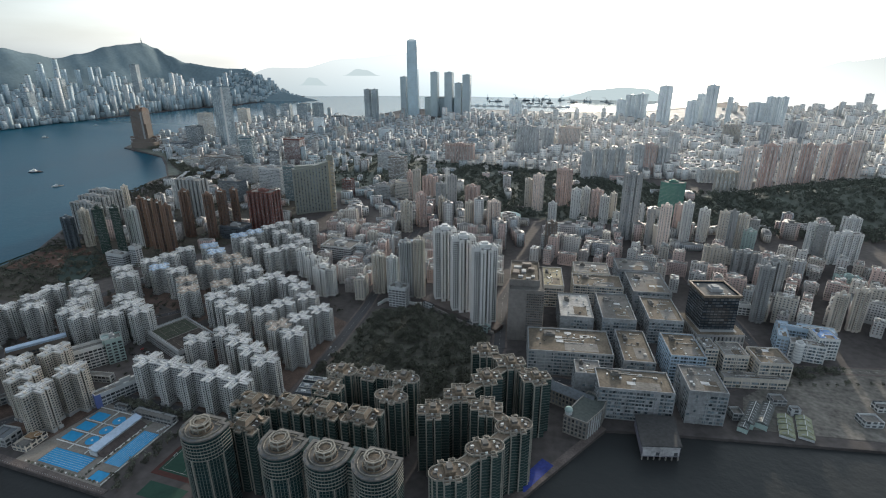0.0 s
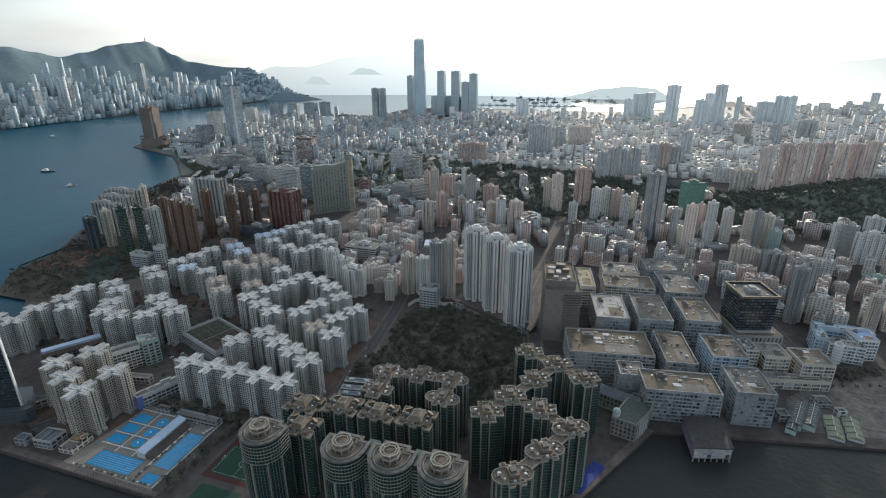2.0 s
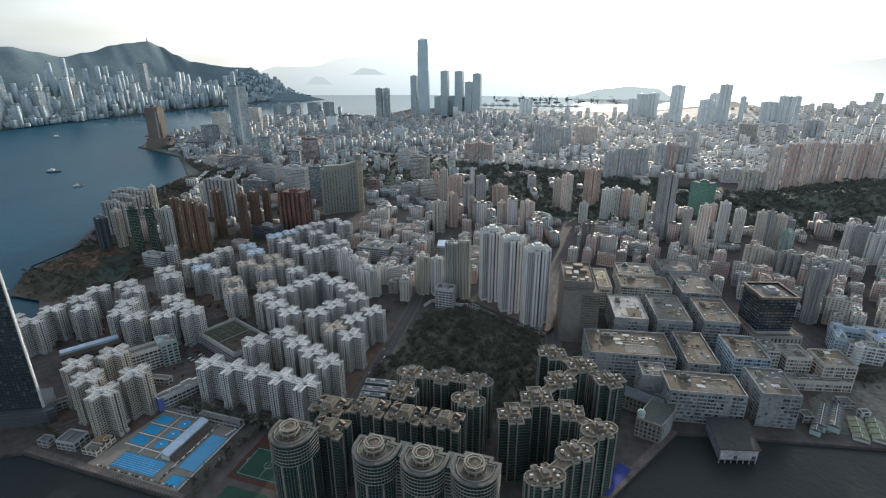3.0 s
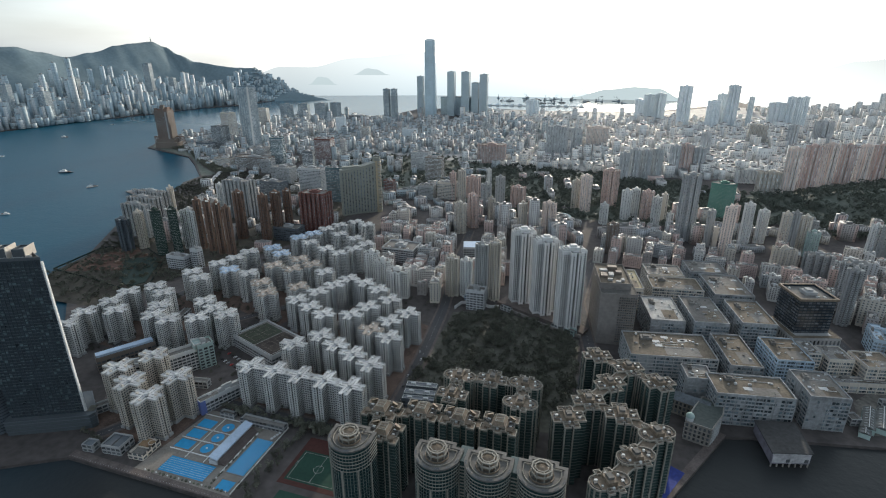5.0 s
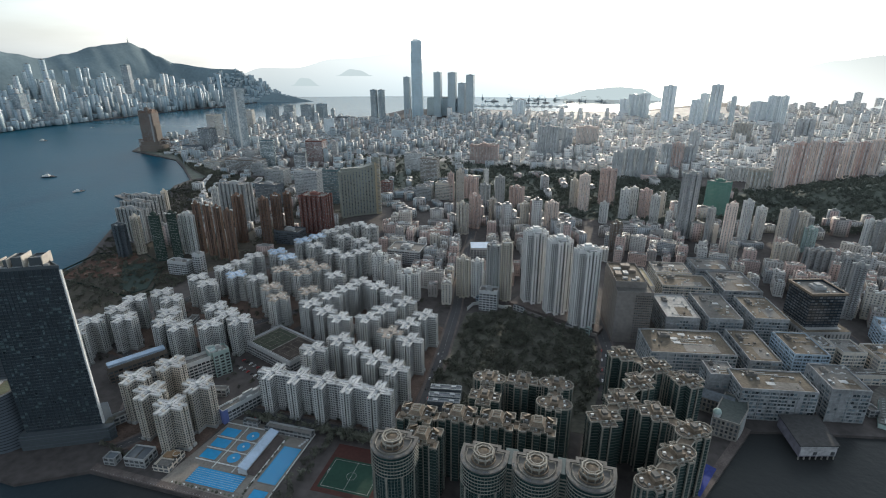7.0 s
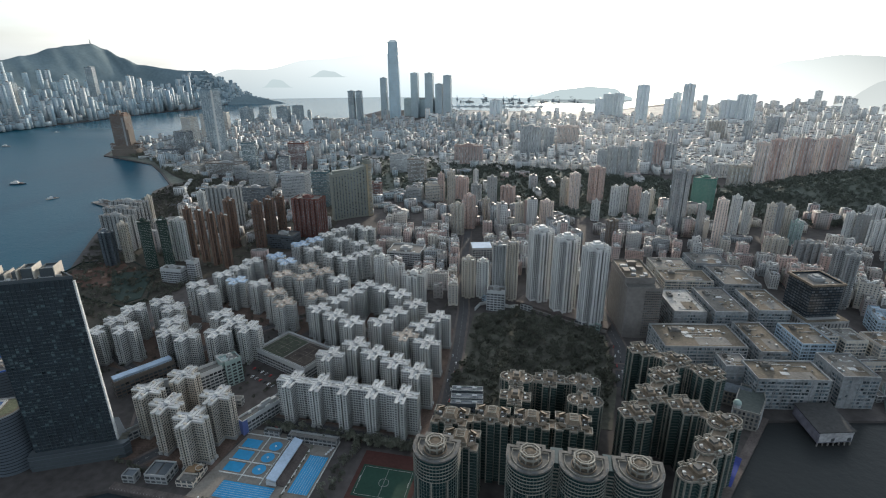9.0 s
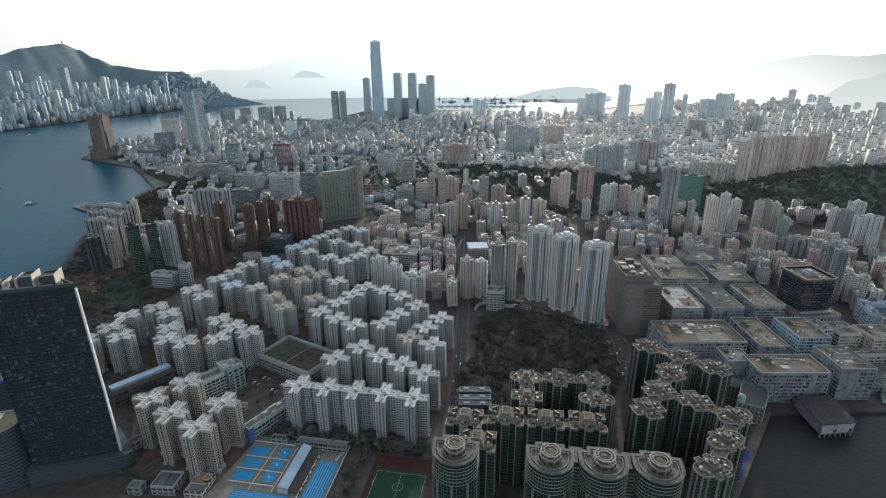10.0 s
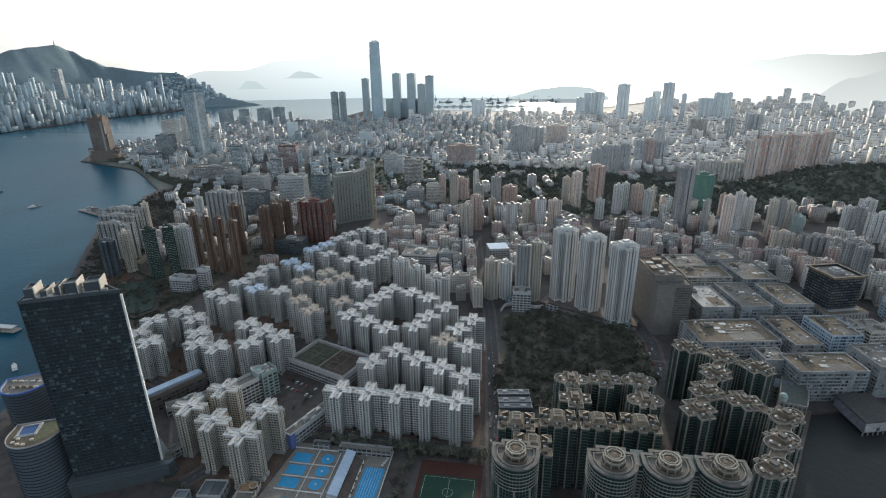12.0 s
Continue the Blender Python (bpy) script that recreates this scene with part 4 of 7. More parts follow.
        part("roof_frame", Shape().ring(lo4, 0.7, h + 2.2, h + 3.2).ring(up4, 0.5, h + 5.8, h + 6.5), LV_TRIM, top)
        for i in range(3):
            part("roof_rib", Shape().box(-3.4, 3.4, -3 + i * 3, -2.6 + i * 3, h + 6.0, h + 6.5), LV_TRIM, top)
    return top


drum = drum_tower()
drum.matrix_world = pose(-275, 252, 0)
for cx, cy in ((-207, 255), (-170, 256), (-133, 258)):
    copy_thing(drum, pose(cx, cy, 0))
for s in (-188.5, -151.5):
    li = tagged(new("link_block", Shape().prism(rect(9, 16, s, 262), -0.5, 77).mesh("link_block", LV_GLASS)), "green glass block joining two round towers", "building wing")
    for k in range(1, 25):
        part("floor_band", Shape().ring(rect(9.2, 17, s, 262), 0.8, k * 3.0, k * 3.0 + 0.9), LV_TRIM, li)
mid = wing_tower(62, True, "green-glass lobed apartment tower with cream roof arches")
mid.matrix_world = pose(-275, 308, 0)
for cx, cy, a in ((-241, 316, 0), (-208, 317, 0), (-174, 319, 0), (-262, 282, 0)):
    copy_thing(mid, pose(cx, cy, 0, 0, 0, a))
cross = wing_tower(60, False, "green-glass cross-shaped apartment tower with tan roof courts", True)
cross.matrix_world = pose(-224, 349, 0)
for cx, cy, a in ((-194, 382, 0), (-101, 454, 20), (-71, 440, 25), (-88, 408, 30), (-44, 422, 30), (-106, 376, 20), (-121, 347, 20), (-78, 365, 10)):
    copy_thing(cross, pose(cx, cy, 0, 0, 0, a))
back = wing_tower(60, False, "green-glass lobed apartment tower with round roof terraces")
back.matrix_world = pose(-225, 378, 0)
for cx, cy, a in ((-163, 384, 0), (-163, 354, 0), (-51, 348, 30), (-68, 316, 30), (-87, 284, 30)):
    copy_thing(back, pose(cx, cy, 0, 0, 0, a))


def link(ax, ay, bx, by, h):
    """The flat-roofed wing that joins two lobed towers."""
    ln, a = math.hypot(bx - ax, by - ay), math.degrees(math.atan2(by - ay, bx - ax))
    poly = ribbed(ln, 12, 3, 3, 1.0)
    top = new("link_block", Shape().prism(poly, -0.5, h).mesh("link_block", LV_GLASS))
    tagged(top, "green glass wing joining two lobed towers", "building wing", "joining wings")
    bands = Shape()
    for k in range(1, int(h / 3)):
        bands.ring(inset(poly, -0.2), 0.4, k * 3, k * 3 + 0.3)
    tagged(part("floor_banding", bands, LV_TRIM, top), "", "", "", "stuff")
    part("parapet", Shape().ring(inset(poly, -0.3), 0.7, h - 0.4, h + 1.1), LV_TRIM, top)
    part("roof", Shape().prism(inset(poly, 0.3), h + 0.01, h + 0.3), LV_ROOF, top)
    for x in (-2.5, 0, 2.5):
        part("pier", Shape().box(x - 0.35, x + 0.35, -6.3, -5.2, 0, h), LV_TRIM, top)
    top.matrix_world = pose((ax + bx) / 2, (ay + by) / 2, 0, 0, 0, a)


for chain in (((-275, 308), (-241, 316), (-208, 317), (-174, 319)), ((-224, 349), (-225, 378), (-194, 382), (-163, 384), (-163, 354)), ((-101, 454), (-71, 440), (-44, 422)),
              ((-71, 440), (-88, 408), (-106, 376), (-121, 347)), ((-106, 376), (-78, 365), (-51, 348), (-68, 316), (-87, 284))):
    for (ax, ay), (bx, by) in zip(chain, chain[1:]):
        link(ax, ay, bx, by, 58.5)


# ---- the dark harbourfront tower ----
def harbour_tower():
    glass = mat("dark_blue_curtain_wall", (0.03, 0.042, 0.052), 0.2, 0.3, 0.2, spec=0.8, stain=0.05)
    frame_grey = mat("curtain_wall_frame", (0.075, 0.09, 0.1), 0.4)
    w, d, h = 66, 26, 179
    poly = [(-w / 2, -d / 2), (w / 2, -d / 2), (w / 2 - 24, d / 2), (-w / 2 + 4, d / 2)]
    top = new("harbourfront_tower", Shape().prism(poly, 16, h).mesh("harbourfront_tower", glass))
    tagged(top, "tall dark blue glass apartment tower with a pale louvred edge", "skyscraper")
    r = random.Random(5)
    fins = Shape()
    for i in range(20):
        x = -w / 2 + w * i / 19
        fins.box(x - 0.12, x + 0.12, -d / 2 - 0.5, -d / 2, 18, h - 1)
    tagged(part("mullion_grid", fins, frame_grey, top), "", "", "", "stuff")
    flo, pale = Shape(), Shape()
    for k in range(48):
        z = 19 + k * 3.25
        flo.ring(inset(poly, -0.25), 0.4, z, z + 0.35)
        for i in range(19):
            x = -w / 2 + w * (i + 0.5) / 19
            if r.random() < 0.3:
                a = r.uniform(0.8, 1.9)
                pale.box(x - a, x + a, -d / 2 - 0.28, -d / 2 - 0.02, z + 0.6, z + r.choice((1.1, 1.4, 2.6)))
    tagged(part("floor_banding", flo, frame_grey, top), "", "", "", "stuff")
    tagged(part("panel_grid", pale, mat("pale_blind_panels", (0.085, 0.13, 0.14), 0.3, 0.4, 0.3, spec=0.5), top), "", "", "", "stuff")
    edge = Shape()
    for k in range(100):
        z = 17 + k * 1.6
        edge.box(w / 2 - 0.2, w / 2 + 1.2, -d / 2 - 0.6, -d / 2 + 1.9, z, z + 1.25)
    tagged(part("louvre_edge", edge, PAINT["white"], top, "pale louvred corner strip"), "", "", "", "stuff")
    part("roof", Shape().prism(inset(poly, 0.6), h + 0.01, h + 0.3), ROOF, top)
    part("parapet", Shape().ring(inset(poly, -0.3), 0.8, h - 0.4, h + 2.4), frame_grey, top)
    for x, ww, hh in ((-27, 7, 10), (-18, 5, 7), (-9, 4, 9), (0, 9, 11), (14, 11, 10)):
        part("roof_house", Shape().box(x - ww / 2, x + ww / 2, -7, 6, h + 0.3, h + hh - 3).ring(rect(ww, 13, x, -0.5), 0.5, h + hh - 3, h + hh - 1.6), frame_grey, top)
        part("roof_screen", Shape().box(x + ww / 2, x + ww / 2 + 0.7, -9, 6.5, h + 0.3, h + hh), PAINT["cream"], top)
        part("sky_terrace", Shape().ring(rect(ww * 0.9, 4, x - 1, -10), 0.4, h - 0.2, h + 1.6), PAINT["pale"], top)
    for x, y, a in ((-14, -8, 2), (-22, -8, 1.5), (8, -4, 2), (5, 3, 1.6), (22, -8, 2)):
        part("roof_plant", Shape().box(x - a, x + a, y - 1, y + 1, h + 0.3, h + 2.6), PLANT, top)
    base = part("podium", Shape().prism([(-w / 2 - 4, -d / 2 - 6), (w / 2 + 6, -d / 2 - 6), (w / 2 + 10, -d / 2 - 1), (w / 2 - 10, d / 2 + 10), (-w / 2 - 4, d / 2 + 6)], -0.5, 16), frame_grey, top)
    for z in (4, 8, 12, 15.4):
        part("podium_band", Shape().ring([(-w / 2 - 4.5, -d / 2 - 6.5), (w / 2 + 6.3, -d / 2 - 6.5), (w / 2 + 10.5, -d / 2 - 1.2), (w / 2 - 9.7, d / 2 + 10.5), (-w / 2 - 4.5, d / 2 + 6.5)], 0.6, z, z + 0.5), PAINT["dark"], base)
    part("garden_deck", Shape().box(w / 2 + 1.5, w / 2 + 8, -d / 2, -d / 2 + 9, 16.0, 16.6), SCRUB, top)
    return top


harbour_tower().matrix_world = pose(-617, 268, 0, 0, 0, 26)


def curved_block(x, y, rot, h, garden):
    poly = arc_pts(20, 170, 370, 20) + [(18, 14), (-18, 14)]
    top = new("curved_block", Shape().prism(poly, -0.5, h).mesh("curved_block", PAINT["dark"]))
    tagged(top, "dark curved waterfront block with " + ("roof lawn and blue pool deck" if garden else "cluttered blue-edged roof"), "building")
    sh = Shape()
    for k in range(int(h / 3.2)):
        sh.ring(inset(poly, -0.4), 0.6, 3 + k * 3.2, 3.5 + k * 3.2)
    tagged(part("floor_banding", sh, mat("dark_bronze_band", (0.022, 0.026, 0.034), 0.5), top), "", "", "", "stuff")
    part("roof_terrace", Shape().ring(poly, 0.5, h, h + 1.3), PAINT["grey"], top)
    if garden:
        part("roof_deck", Shape().prism(inset(poly, 0.6), h + 0.01, h + 0.3), ROOF_BROWN, top)
        part("roof_lawn", Shape().prism(facing_up([(2, -15), (14, -8), (17, 10), (4, 12)]), h + 0.29, h + 0.5), mat("roof_lawn", (0.13, 0.14, 0.085), 0.9, 0.4, 0.6), top)
        part("roof_pool", Shape().prism(rect(11, 11, -6, 4), h + 0.28, h + 0.6), mat("deep_blue_pool", (0.03, 0.09, 0.24), 0.4), top)
        for i, (a, b) in enumerate(((13, 13), (15.5, 15.5))):
            part("pool_rim", Shape().ring(rect(a, b, -6, 4), 0.4, h + 0.28, h + 1.4 - i * 0.4), PAINT["pale"], top)
        for a, b in ((-12, -10), (-8, -13), (-3, -15), (-10, -6), (1, -10)):
            part("roof_hut", Shape().box(a - 1.2, a + 1.2, b - 0.8, b + 0.8, h + 0.3, h + 1.7), PAINT["cream"], top)
    else:
        part("roof_edge", Shape().ring(inset(poly, -0.8), 0.9, h + 0.5, h + 2.2), mat("blue_tarpaulin", (0.06, 0.13, 0.38), 0.7), top)
        part("roof_deck", Shape().prism(inset(poly, 0.6), h + 0.01, h + 0.3), ROOF, top)
        for i in range(16):
            a, b = -13 + (i * 11) % 27, -13 + (i * 7) % 24
            part("roof_unit", Shape().box(a - 1.6, a + 1.6, b - 0.7, b + 0.7, h + 0.3, h + 1 + i % 3), (PLANT, PAINT["cream"], PAINT["brick"])[i % 3], top)
    top.matrix_world = pose(x, y, 0, 0, 0, rot)
    return top


curved_block(-668, 244, 25, 58, True)
curved_block(-760, 320, 35, 44, False)


# ---- white towers, podium and near blocks ----
TALL = mat("tall_tower_white_render", (0.62, 0.62, 0.61), 0.8, 0.12, 0.5, own=0.04, stain=0.05)


def tall_cross(h, paint, label):
    """Eight-winged tower: four arms, each split by a deep slot, white fins at the wing edges."""
    poly = plus(15.6, 7.2, 2.0, 7.5)
    top = new("tall_tower", Shape().prism(poly, -0.5, h).ring(poly, 0.5, h, h + 1.4).mesh("tall_tower", TALL))
    tagged(top, label, "apartment tower", "tall white towers")
    fh = 2.9
    floors = int((h - 9) / fh)
    tagged(part("window_grid", Shape().panes(poly, 8, floors, fh, 2.5, 1.8, 1.95, 0.05), WINDOW, top), "", "", "", "stuff")
    tagged(part("ledge_grid", Shape().panes(poly, 8, floors, fh, 2.5, 2.0, 1.95, 0.02, 0.5), TALL, top), "", "", "", "stuff")
    for x, y in poly:
        if max(abs(x), abs(y)) > 15:
            part("rib", Shape().box(x - 0.7, x + 0.7, y - 0.7, y + 0.7, 0, h + 1.6), TALL, top)
    part("roof", Shape().prism(inset(poly, 0.6), h + 0.01, h + 0.3), ROOF, top)
    part("lift_house", Shape().box(-7, 7, -5, 5, h + 0.3, h + 5).box(-4, 4, -3, 3, h + 5, h + 8), PAINT[paint], top)
    for s in (-1, 1):
        part("roof_frame", Shape().ring(rect(5, 11, s * 11, 0), 0.6, h + 0.3, h + 3.4), PAINT[paint], top)
        part("water_tank", Shape().box(-4, 4, s * 11 - 2, s * 11 + 2, h + 0.3, h + 2.6), PAINT["grey"], top)
    return top


tw = tall_cross(112, "white", "tall white ribbed apartment tower beside the park")
tw.matrix_world = pose(-213, 672, 0, 0, 0, 27)
for cx, cy, a in ((-178, 645, 27), (-141, 616, 27)):
    copy_thing(tw, pose(cx, cy, 0, 0, 0, a))
podium = tagged(new("podium_garden", Shape().prism([(-245, 655), (-118, 595), (-112, 612), (-225, 700)], -0.5, 5).mesh("podium_garden", PAVING)), "low garden podium with retaining wall below the white towers", "podium")
flats(-318, 668, 20, 18, 62, 0, "cream", label="cream and yellow apartment tower beside the road")
flats(-297, 672, 18, 17, 58, 0, "white", label="white and cream apartment tower beside the road")
flats(-272, 668, 20, 18, 88, 0, "grey", label="grey-green apartment tower with dark windows")
flats(-253, 672, 16, 18, 92, 0, "cream", label="cream apartment tower with tall roof house")
office(-272, 636, 26, 18, 30, 0, "pale", label="white louvred low office block at the park edge")
flats(-395, 638, 34, 26, 44, 0, "white", label="white ribbed housing block with roof tanks")
flats(-432, 668, 26, 18, 44, 0, "white")
flats(-462, 690, 26, 18, 46, 0, "white")
office(-450, 790, 60, 44, 24, 0, "pale", label="broad school block with blue-grey roof plant")


# ---- the big curved hotel ----
def hotel():
    """A concave slab whose roofline climbs towards a tall rounded fin at one end."""
    wall = mat("hotel_grey_cladding", (0.22, 0.235, 0.21), 0.6, 0.12, 0.4)
    gold = mat("gold_cladding", (0.36, 0.32, 0.23), 0.4, metal=0.3)
    front = [(-42 + 7 * i, -11 + 5.5 * math.sin(math.pi * i / 12)) for i in range(13)]
    rear = [(x, y + 20) for x, y in front[::-1]]
    body, n = Shape(), 13
    pts = front + rear
    tall = [106 + 14 * ((x + 42) / 84) ** 2 for x, _ in pts]
    body.v = [(x, y, -0.5) for x, y in pts] + [(x, y, z) for (x, y), z in zip(pts, tall)]
    body.f = [(i, (i + 1) % 26, 26 + (i + 1) % 26, 26 + i) for i in range(26)] + [(26 + i, 27 + i, 50 - i, 51 - i) for i in range(12)]
    top = new("hotel_slab", body.mesh("hotel_slab", wall))
    tagged(top, "tall grey-green concave hotel slab with a rounded golden end", "hotel")
    glass, sill = Shape(), Shape()
    for e in range(12):
        fl = int((tall[e] - 8) / 3.3)
        glass.panes([pts[e], pts[e + 1]], 4, fl, 3.3, 3.4, 2.7, 2.1, 0.08)
        sill.panes([pts[e], pts[e + 1]], 4, fl, 3.3, 3.4, 2.9, 2.1, 0.02, 0.6)
    tagged(part("window_grid", glass, BLUE_WINDOW, top), "", "", "", "stuff")
    tagged(part("ledge_grid", sill, wall, top), "", "", "", "stuff")
    part("rounded_end", Shape().prism(arc_pts(11, -85, 85, 10, 42, -1) + [(38, 10), (38, -12)], -0.5, 124), gold, top)
    bands = Shape()
    for k in range(36):
        bands.ring(arc_pts(11.4, -80, 80, 10, 42, -1) + [(40, 9.6), (40, -11.6)], 0.4, 5 + k * 3.3, 6.3 + k * 3.3)
    tagged(part("end_glazing", bands, MID_WINDOW, top), "", "", "", "stuff")
    part("crown", Shape().ring(arc_pts(12, -110, 110, 12, 41, -1), 1.0, 122, 130), wall, top)
    part("roof_step", Shape().prism(rect(40, 12, -16, 3), 106, 112), wall, top)
    return top


hotel().matrix_world = pose(-650, 1030, 0, 0, 0, 40)


# ---- factories and offices by the basin ----
DUSTY = mat("dusty_window_glass", (0.16, 0.18, 0.19), 0.5, 0.4, 0.6, panes=0.9)


def factory(cx, cy, w, d, h, turn, wall, roof_mat, label, skylight=0):
    """A deep flat-roofed industrial block with parapet, floor bands, window strips and roof clutter."""
    poly = rect(w, d)
    fh = 4.2
    floors = max(2, int(h / fh))
    body = Shape().prism(poly, -0.5, h).ring(poly, 0.6, h, h + 1.5)
    top = new("factory_block", body.mesh("factory_block", PAINT[wall]))
    top.matrix_world = pose(cx, cy, 0, 0, 0, turn)
    tagged(top, label, "industrial building")
    part("roof", Shape().prism(inset(poly, 0.65), h + 0.01, h + 0.25), roof_mat, top)
    r = random.Random(int(cx * 3 + cy))
    every, glazed, infill, dim = Shape().panes(poly, 0.6, floors, fh, 3.2, 2.9, 2.7, 0.06), Shape(), Shape(), Shape()
    bays = {}
    for face in every.f:
        a = every.v[face[0]]
        odds = bays.setdefault((round(a[0] / 9), round(a[1] / 9)), r.choice((0.02, 0.05, 0.08, 0.1, 0.9)))
        (infill if r.random() < odds else dim if r.random() < 0.16 else glazed).face(*[every.v[i] for i in face])
    for nm, sh, m in (("window_grid", glazed, BLUE_WINDOW), ("infill_panel_grid", infill, PAINT["factory"]), ("dusty_window_grid", dim, DUSTY)):
        if sh.f:
            tagged(part(nm, sh, m, top), "", "", "", "stuff")
    piers = Shape()
    for s in (-1, 1):
        for i in range(int(w / 9) + 1):
            x = -w / 2 + w * i / int(w / 9)
            piers.box(x - 0.45, x + 0.45, s * d / 2 - 0.5, s * d / 2 + 0.5, 0, h + 0.6)
        for i in range(1, int(d / 9)):
            y = -d / 2 + d * i / int(d / 9)
            piers.box(s * w / 2 - 0.5, s * w / 2 + 0.5, y - 0.45, y + 0.45, 0, h + 0.6)
    tagged(part("pier_grid", piers, PAINT[wall], top), "", "", "", "stuff")
    for k in range(1, floors):
        part("floor_band", Shape().ring(inset(poly, -0.35), 0.45, k * fh - 0.1, k * fh + 0.35), PAINT[wall], top)
    part("lift_house", Shape().box(-w * 0.3, -w * 0.16, d * 0.16, d * 0.32, h + 0.2, h + 3.4).box(-w * 0.27, -w * 0.2, d * 0.2, d * 0.28, h + 3.4, h + 5), ROOF, top)
    part("roof_patch", Shape().box(-w * 0.06, w * 0.34, -d * 0.4, -d * 0.05, h + 0.24, h + 0.32), ROOF if roof_mat is ROOF_BROWN else ROOF_BROWN, top)
    part("parapet_cap", Shape().ring(inset(poly, -0.12), 0.85, h + 1.5, h + 1.75), PAINT["factory"], top)
    for _ in range(int(5 + w * d / 300)):
        x, y, a, b = r.uniform(-0.42, 0.42) * w, r.uniform(-0.42, 0.42) * d, r.uniform(0.5, 1.5), r.uniform(0.4, 1.3)
        part("roof_unit", Shape().box(x - a, x + a, y - b, y + b, h + 0.24, h + r.uniform(0.8, 2.0)), r.choice((PLANT, PAINT["pale"], PAINT["grey"], ROOF)), top)
    for _ in range(skylight):
        x, y = r.uniform(-0.36, 0.36) * w, r.uniform(-0.36, 0.36) * d
        part("roof_sheet", Shape().box(x - 4, x + 4, y - 2.6, y + 2.6, h + 0.24, h + 0.5), ROOF_WHITE, top)
    for _ in range(3):
        x, y = r.uniform(-0.4, 0.1) * w, r.uniform(-0.4, 0.4) * d
        part("roof_pipe", Shape().box(x, x + w * 0.3, y - 0.15, y + 0.15, h + 0.3, h + 0.7), PLANT, top)
    return top


factory(48, 482, 72, 36, 35, 9, "factory", ROOF_BROWN, "white multi-storey factory on the quay with stained brown roof", 1)
factory(2, 496, 26, 26, 33, 9, "factory", ROOF, "white factory wing with grey roof")
factory(114, 502, 36, 46, 37, 9, "factory", ROOF, "white factory with stepped roof on the quay", 1)
factory(51, 562, 33, 70, 30, 9, "factory", ROOF_BROWN, "long white factory with brown roof")
factory(103, 573, 37, 50, 34, 10, "blue", ROOF_BROWN, "blue-glazed factory with tan roof")
factory(-22, 551, 94, 54, 30, 10, "grey", ROOF_BROWN, "wide grey factory with cluttered brown roof", 6)
factory(-22, 642, 41, 70, 33, 9, "factory", mat("pale_worn_screed", (0.33, 0.33, 0.32), 0.85, 0.3, 0.4, stain=0.08), "white factory with a pale worn roof")
factory(-62, 730, 31, 70, 33, 9, "cream", mat("yellow_worn_screed", (0.3, 0.26, 0.17), 0.85, 0.3, 0.4, stain=0.08), "narrow cream factory with yellowish roof")
factory(29, 654, 41, 76, 33, 9, "factory", ROOF, "white factory with dark roof", 1)
factory(86, 664, 41, 66, 33, 9, "factory", ROOF_BROWN, "pale factory with worn roof")
factory(3, 740, 70, 44, 30, 8, "cream", ROOF_BROWN, "cream factory with yellowish roof")
factory(74, 756, 52, 74, 30, 9, "factory", ROOF, "white workshop block with crowded roof", 4)
factory(-8, 800, 54, 44, 26, 8, "cream", ROOF, "cream workshop block with cluttered roof", 3)
factory(58, 838, 56, 50, 24, 8, "factory", ROOF, "low white workshop block with crowded roof", 4)
slab = tagged(new("tall_storage_block", Shape().prism(rect(44, 82), -0.5, 70).prism(rect(38, 66, -2.5, 7), 69, 77).ring(rect(44, 82), 0.6, 70, 71.5).ring(rect(38, 66, -2.5, 7), 0.6, 77, 79).mesh("tall_storage_block", mat("grey_brown_render", (0.19, 0.178, 0.168), 0.85, 0.2, 0.25, stain=0.03))), "tall grey-brown block with blank side wall and stepped roof", "industrial building")
slab.matrix_world = pose(-86, 628, 0, 0, 0, 9)
part("roof", Shape().prism(rect(36, 64, -2.5, 7), 77.004, 77.3), ROOF_BROWN, slab)
part("roof", Shape().prism(rect(42, 80), 70.004, 70.2), ROOF, slab)
wing = [(0.5, -41), (22, -41), (22, 41), (21, 41), (21, -40), (0.5, -40)]
tagged(part("window_grid", Shape().panes(wing, 3, 19, 3.4, 2.6, 1.7, 1.7, 0.06), WINDOW, slab), "", "", "", "stuff")
tagged(part("ledge_grid", Shape().panes(wing, 3, 19, 3.4, 2.6, 1.9, 1.7, 0.02, 0.5), PAINT["brick"], slab), "", "", "", "stuff")
for i in range(9):
    part("wall_joint", Shape().box(-22.12, -21.9, -36 + i * 9, -35.6 + i * 9, 0, 70), PAINT["brick"], slab)
for x, y, a, b, hh in ((-14, 0, 4, 6, 3), (-4, 4, 3, 5, 2.4), (6, 10, 4, 3, 3.4), (-12, 18, 5, 3, 2), (0, 26, 6, 4, 4), (8, -12, 2, 3, 2), (-8, -14, 3, 2, 2.6), (2, -18, 3, 2, 1.6)):
    part("roof_unit", Shape().box(x - a, x + a, y - b, y + b, 77.3, 77.3 + hh), PAINT["grey"] if hh < 3 else PAINT["brick"], slab)
factory(196, 590, 34, 34, 27, 12, "cream", ROOF_BROWN, "cream banded office block with green roof garden", 1)
factory(158, 592, 26, 30, 28, 12, "cream", ROOF, "cream banded office wing near the yard")
factory(178, 566, 66, 12, 12, 12, "cream", ROOF, "low cream banded office podium")
factory(133, 592, 14, 26, 30, 12, "cream", ROOF, "narrow cream stair block of the offices")
